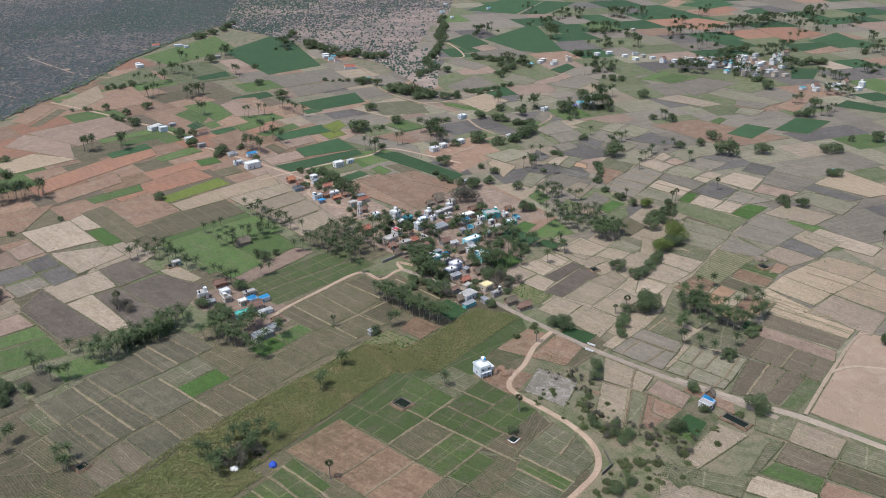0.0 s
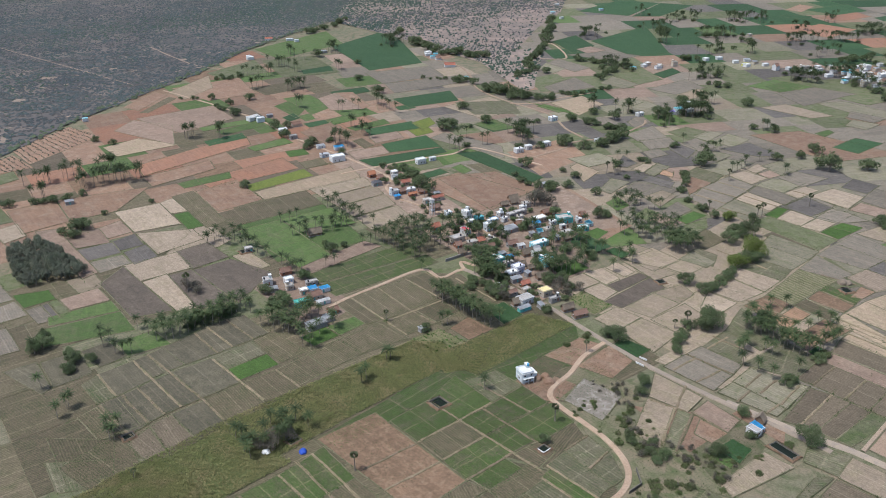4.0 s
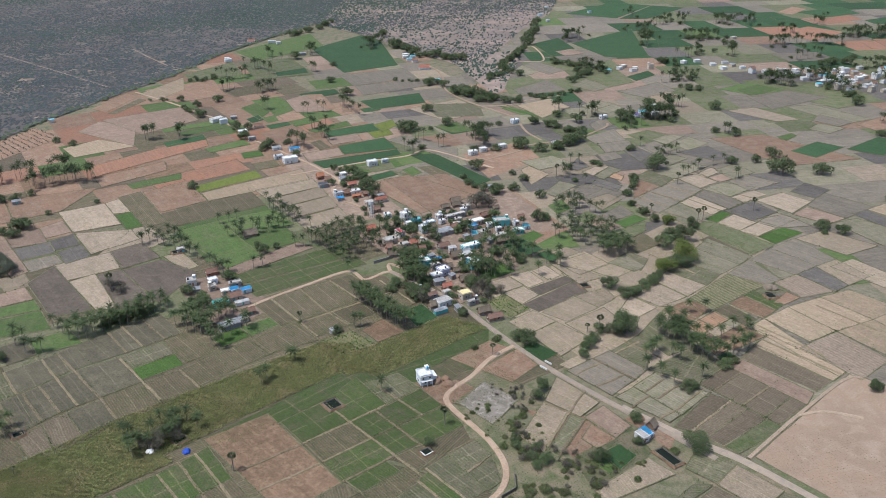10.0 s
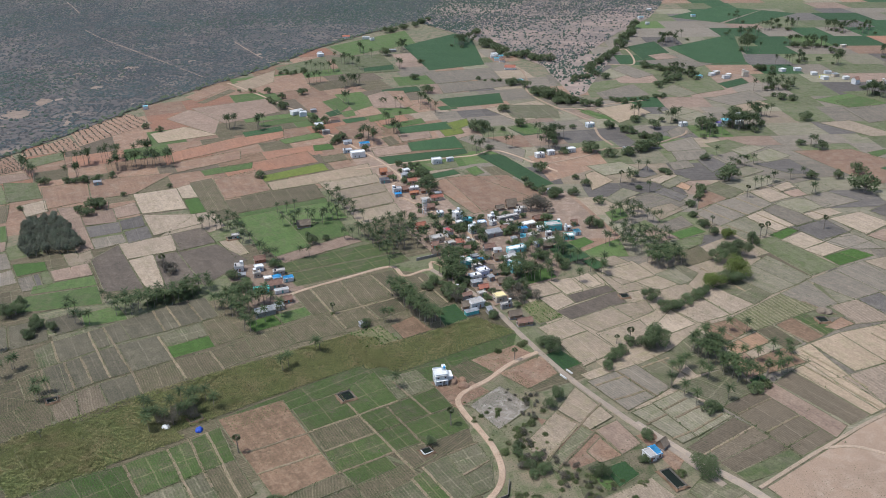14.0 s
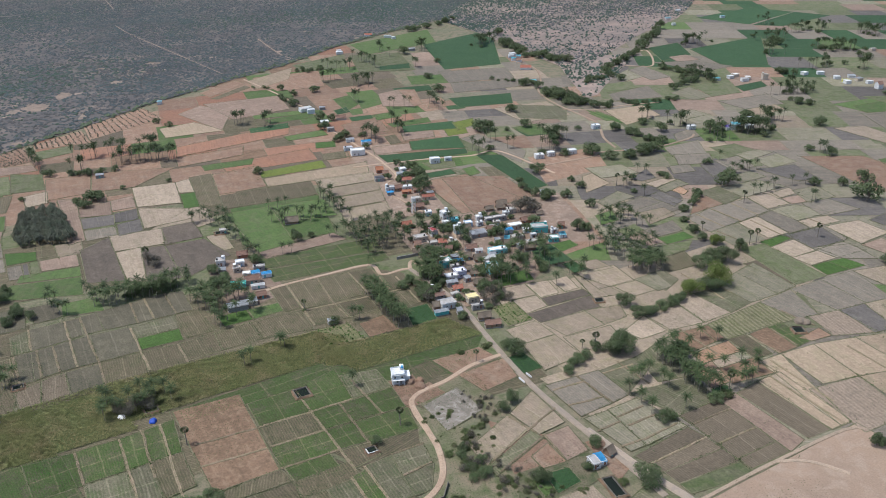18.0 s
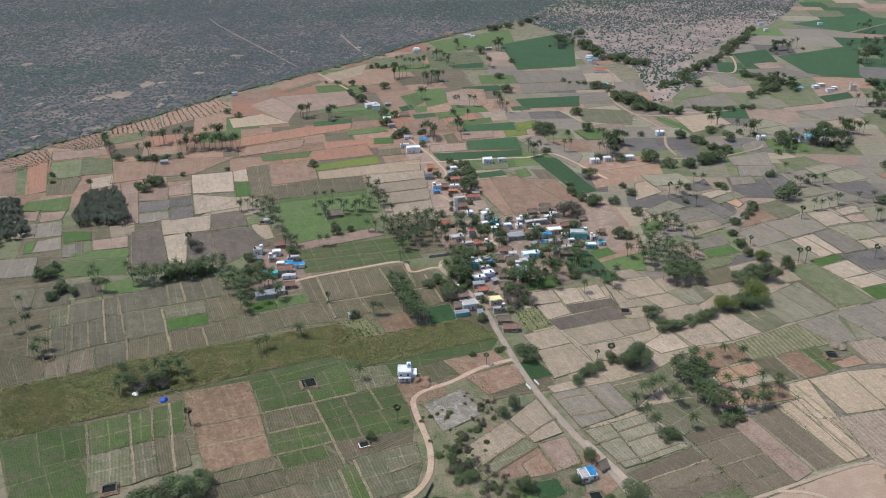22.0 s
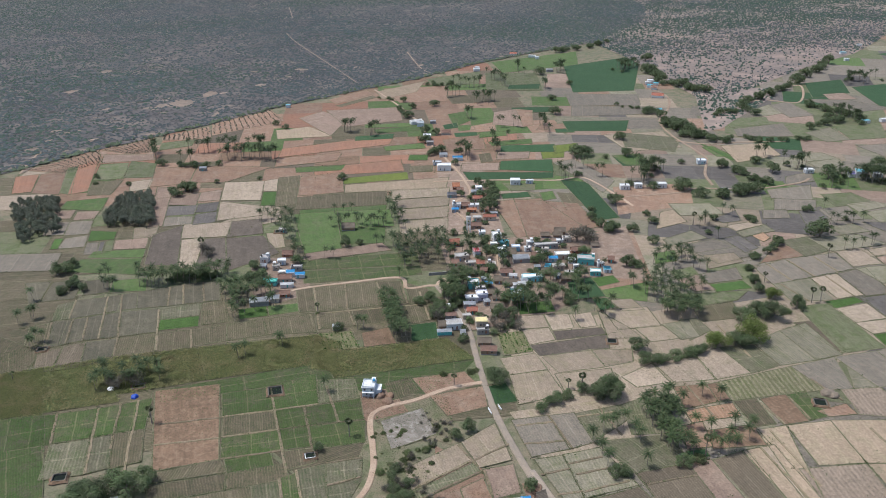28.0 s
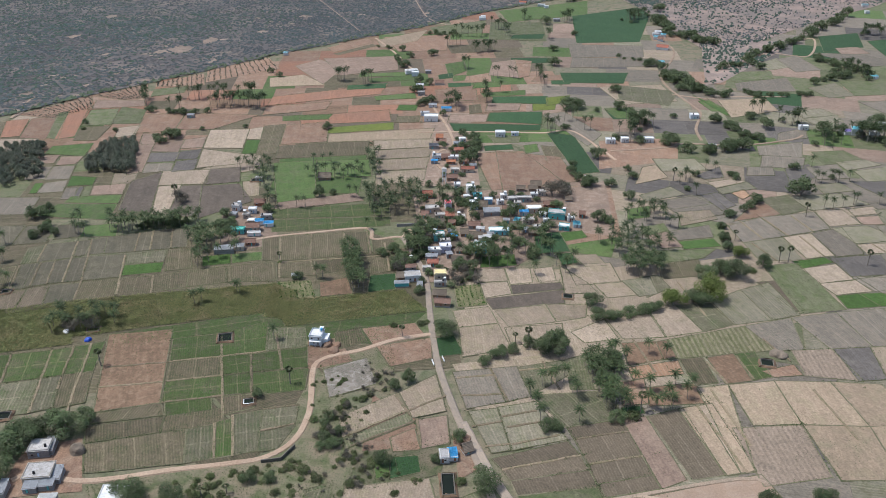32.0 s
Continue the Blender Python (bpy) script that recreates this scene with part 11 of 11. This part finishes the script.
SHRUB = {
    # the thorn's grey leans blue: distance haze is put into its colour
    "grey": material("haze_tinted_grey_thorn", (0.06, 0.077, 0.074), (0.056, 0.064, 0.066), third=(0.1, 0.088, 0.082), grain=1, patch=0.012, bump=0, vary=0.16, island=True, canopy=0.5),
    "dark": material("dark_green_scrub", (0.04, 0.068, 0.048), (0.056, 0.078, 0.056), grain=1, patch=0.012, bump=0, vary=0.2, island=True, canopy=0.45),
    "hedge": material("hedge_foliage", (0.07, 0.092, 0.052), (0.09, 0.106, 0.064), grain=1, patch=0.2, bump=0, vary=0.22, island=True, canopy=0.35),
    "cane": material("sugarcane_leaves", (0.155, 0.175, 0.06), (0.188, 0.182, 0.07), third=(0.25, 0.205, 0.1), grain=1.5, patch=0.03, bump=0, vary=0.16, island=True, canopy=0.9),
    "green": material("row_crop_leaves", (0.044, 0.13, 0.016), (0.056, 0.13, 0.02), third=(0.08, 0.12, 0.03), grain=1.5, patch=0.07, bump=0, vary=0.3, island=True, canopy=0.5),
    "olive": material("young_row_crop_leaves", (0.045, 0.078, 0.018), (0.055, 0.08, 0.024), third=(0.075, 0.08, 0.034), grain=1.5, patch=0.06, bump=0, vary=0.3, island=True, canopy=0.5),
    "rice": material("rice_leaves", (0.072, 0.138, 0.024), (0.064, 0.122, 0.024), grain=1.5, patch=0.06, bump=0, vary=0.15, island=True, canopy=0.6),
    "deep": material("dense_green_crop_leaves", (0.036, 0.09, 0.022), (0.044, 0.098, 0.026), grain=1.5, patch=0.06, bump=0, vary=0.2, island=True, canopy=0.6),
}


def mounds(name, label, category, xs, ys, sizes, heights, mat, seed=1, z=0.42, sides=5):
    """One mesh of many low rounded shrubs with uneven outlines."""
    rng = np.random.default_rng(seed)
    n = len(xs)
    a = (np.arange(sides) + rng.uniform(-0.35, 0.35, (n, sides))) * 2 * np.pi / sides
    r = np.asarray(sizes)[:, None] * rng.uniform(0.6, 1.2, (n, sides))
    ring = np.stack([np.asarray(xs)[:, None] + r * np.cos(a), np.asarray(ys)[:, None] + r * np.sin(a), z + np.asarray(heights)[:, None] * rng.uniform(0.02, 0.4, (n, sides))], -1)
    lean = rng.uniform(-0.3, 0.3, (n, 2)) * np.asarray(sizes)[:, None]
    top = np.c_[np.asarray(xs) + lean[:, 0], np.asarray(ys) + lean[:, 1], z + np.asarray(heights)]
    verts = np.concatenate([ring, top[:, None, :]], 1).reshape(-1, 3)
    k = np.arange(sides)
    tri = np.stack([k, (k + 1) % sides, np.full(sides, sides)], -1)
    tri = (np.arange(n)[:, None, None] * (sides + 1) + tri[None]).reshape(-1)
    me = bpy.data.meshes.new(name)
    me.vertices.add(len(verts))
    me.vertices.foreach_set("co", verts.ravel())
    me.loops.add(len(tri))
    me.loops.foreach_set("vertex_index", tri)
    me.polygons.add(n * sides)
    me.polygons.foreach_set("loop_start", np.arange(n * sides) * 3)
    me.polygons.foreach_set("loop_total", np.full(n * sides, 3))
    me.polygons.foreach_set("use_smooth", np.ones(n * sides, bool))
    me.update(calc_edges=True)
    me.materials.append(mat)
    return tagged(new(name, me), label, category, kind="stuff")


NEAR_FOREST = EDGE + [(435, 2180), (-1450, 2180), (-1450, 190)]
rng_s = np.random.default_rng(5)


def open_ground(x, y):
    ok = np.ones(len(x), bool)
    for cx, cy, rx, ry, c, s in CLEARINGS:
        u, v = (x - cx) * c + (y - cy) * s, (y - cy) * c - (x - cx) * s
        ok &= (u / rx) ** 2 + (v / ry) ** 2 > 0.75
    return ok


def far_off(x, y):
    return np.clip(1.5 - np.hypot(x, y - 435) / 1500, 0.22, 1)


q = scatter(NEAR_FOREST, 330000, 11, lambda x, y: (0.35 + 0.65 * blotch(x, y, 110, 3)) * far_off(x, y) * open_ground(x, y))
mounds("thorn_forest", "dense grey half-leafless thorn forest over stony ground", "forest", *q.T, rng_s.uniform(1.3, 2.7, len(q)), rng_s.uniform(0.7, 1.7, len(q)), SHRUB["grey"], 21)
q = scatter(NEAR_FOREST, 200000, 12, lambda x, y: (0.05 + 0.95 * blotch(x, y, 135, 4) ** 2.2) * far_off(x, y) * open_ground(x, y))
mounds("forest_shrubs", "dark green shrubs scattered through thorn forest", "forest", *q.T, rng_s.uniform(1.3, 3.0, len(q)), rng_s.uniform(0.8, 1.7, len(q)), SHRUB["dark"], 22)
# a dark hedge of trees where the forest meets the fields
hx, hy = [], []
for (x0, y0), (x1, y1) in zip(EDGE[1:-3], EDGE[2:-2]):
    k = int(math.hypot(x1 - x0, y1 - y0) / 3.4)
    t = rng_s.uniform(0, 1, k)
    hx += list(x0 + (x1 - x0) * t + rng_s.normal(-2, 3, k))
    hy += list(y0 + (y1 - y0) * t + rng_s.normal(2, 3, k))
mounds("forest_edge_hedge", "dark green hedge of shrubs along the forest edge", "hedge", hx, hy, rng_s.uniform(1.4, 3.6, len(hx)), rng_s.uniform(1.4, 3.8, len(hx)), SHRUB["hedge"], 23, 0.42, 8)
q = scatter(SCRUB, 100000, 13, lambda x, y: 0.04 + 0.75 * blotch(x, y, 55, 6) ** 2 + 0.25 * blotch(x, y, 16, 16) ** 3)
q = np.concatenate([q, scatter(BED, 2600, 15, lambda x, y: 0.15 + 0.5 * blotch(x, y, 25, 7) ** 2)])
mounds("scrub_bushes", "olive bushes dotted over pale dry scrubland", "scrub", *q.T, rng_s.uniform(0.9, 2.9, len(q)), rng_s.uniform(1.1, 3.2, len(q)), SHRUB["dark"], 24)
q = scatter(SCRUB, 130000, 14, lambda x, y: 0.1 + 0.85 * blotch(x, y, 70, 8) ** 1.5)
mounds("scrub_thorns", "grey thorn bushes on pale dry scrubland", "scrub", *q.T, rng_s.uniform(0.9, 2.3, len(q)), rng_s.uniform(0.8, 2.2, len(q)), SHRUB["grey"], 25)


# young orchards in rows beside the forest edge
ORCHARD = []


def orchard(ax, ay, bx, by, cx, cy, dx, dy, rows, per):
    a, b, c, d = (np.array(p) for p in ((ax, ay), (bx, by), (cx, cy), (dx, dy)))
    for i in range(rows):
        u = (i + 0.5) / rows
        for j in range(per):
            v = (j + 0.5) / per
            ORCHARD.append((a * (1 - u) + b * u) * (1 - v) + (d * (1 - u) + c * u) * v + rng_s.normal(0, 0.5, 2))


orchard(-380, 376, -335, 434, -320, 398, -341, 365, 13, 18)
orchard(-333, 435, -297, 478, -281, 431, -301, 422, 10, 18)
orchard(-290, 481, -253, 518, -240, 473, -287, 467, 10, 16)
orchard(-252, 529, -199, 587, -178, 539, -242, 484, 13, 20)
ox, oy = np.array(ORCHARD).T
tufts("orchard_rows", "young dark green orchard bushes in straight rows", "orchard", ox, oy, rng_s.uniform(0.4, 0.8, len(ox)), rng_s.uniform(0.5, 1.0, len(ox)), SHRUB["dark"], 14, 31, z=0.3)

# weeds and rank grass along the field bunds
bp = np.array(BUND_POINTS)
k = 7
t = rng_s.uniform(0, 1, (len(bp), k)) / bp[:, 4:5]
wx = (bp[:, 0:1] + bp[:, 2:3] * t + rng_s.normal(0, 0.32, t.shape)).ravel()
wy = (bp[:, 1:2] + bp[:, 3:4] * t + rng_s.normal(0, 0.32, t.shape)).ravel()
keep = rng_s.uniform(0, 1, len(wx)) < 0.12 + 0.88 * blotch(wx, wy, 14, 41) ** 1.4
for half, line in WAY_LINES:
    for p in line[::2]:
        keep &= np.hypot(wx - p[0], wy - p[1]) > half + 0.9
wx, wy = wx[keep], wy[keep]
tufts("bund_weeds", "rank green weeds and grass along the field bunds", "weeds", wx, wy, rng_s.uniform(0.25, 0.6, len(wx)), rng_s.uniform(0.15, 0.55, len(wx)), SHRUB["olive"], 4, 33, z=0.34)

# crops standing on the nearer fields
LOOKS = {"cane": (0.7, 0.68, 10, "cane", "tall ragged sugarcane with dry yellowish leaves", "sugarcane"), "green": (0.36, 0.24, 4, "green", "green leafy crop plants in straight rows", "crop"),
         "olive": (0.28, 0.2, 3, "olive", "sparse young crop plants in straight rows", "crop"), "stubble": (0.24, 0.15, 3, "olive", "thin green stubble on dry plots", "crop"),
         "waste": (0.4, 0.3, 4, "olive", "rough weeds and dry grass on waste ground", "grass"), "grass": (0.3, 0.15, 3, "olive", "short uneven grass on a fallow plot", "grass"), "rice": (0.32, 0.28, 4, "rice", "bright green young rice", "crop"), "deep": (0.46, 0.4, 5, "deep", "dense deep green fodder crop", "crop"),
         "moss": (0.34, 0.18, 3, "olive", "patchy low weeds on a fallow plot", "weeds"), "yolive": (0.34, 0.24, 4, "olive", "low green plants in wide straw rows", "crop"),
         "grove": (0.75, 0.9, 8, "green", "round green saplings set in rows", "saplings")}
for k, (crop, pts) in enumerate(CROP_POINTS.items()):
    size, tall, blades, mat, label, cat = LOOKS[crop]
    q = np.concatenate(pts)
    clear = np.ones(len(q), bool)
    for half, line in WAY_LINES:
        for p in line:
            clear &= (abs(q - p).max(1) > half + 1.2) | (np.hypot(*(q - p).T) > half + 0.9)
    q = q[clear]
    tufts({"cane": "sugarcane", "grass": "grass"}.get(crop, f"{crop}_crop_rows"), label, cat, *q.T, size * rng_s.uniform(0.7, 1.3, len(q)), tall * rng_s.uniform(0.7, 1.25, len(q)), SHRUB[mat], blades, 40 + k, z=0.36)
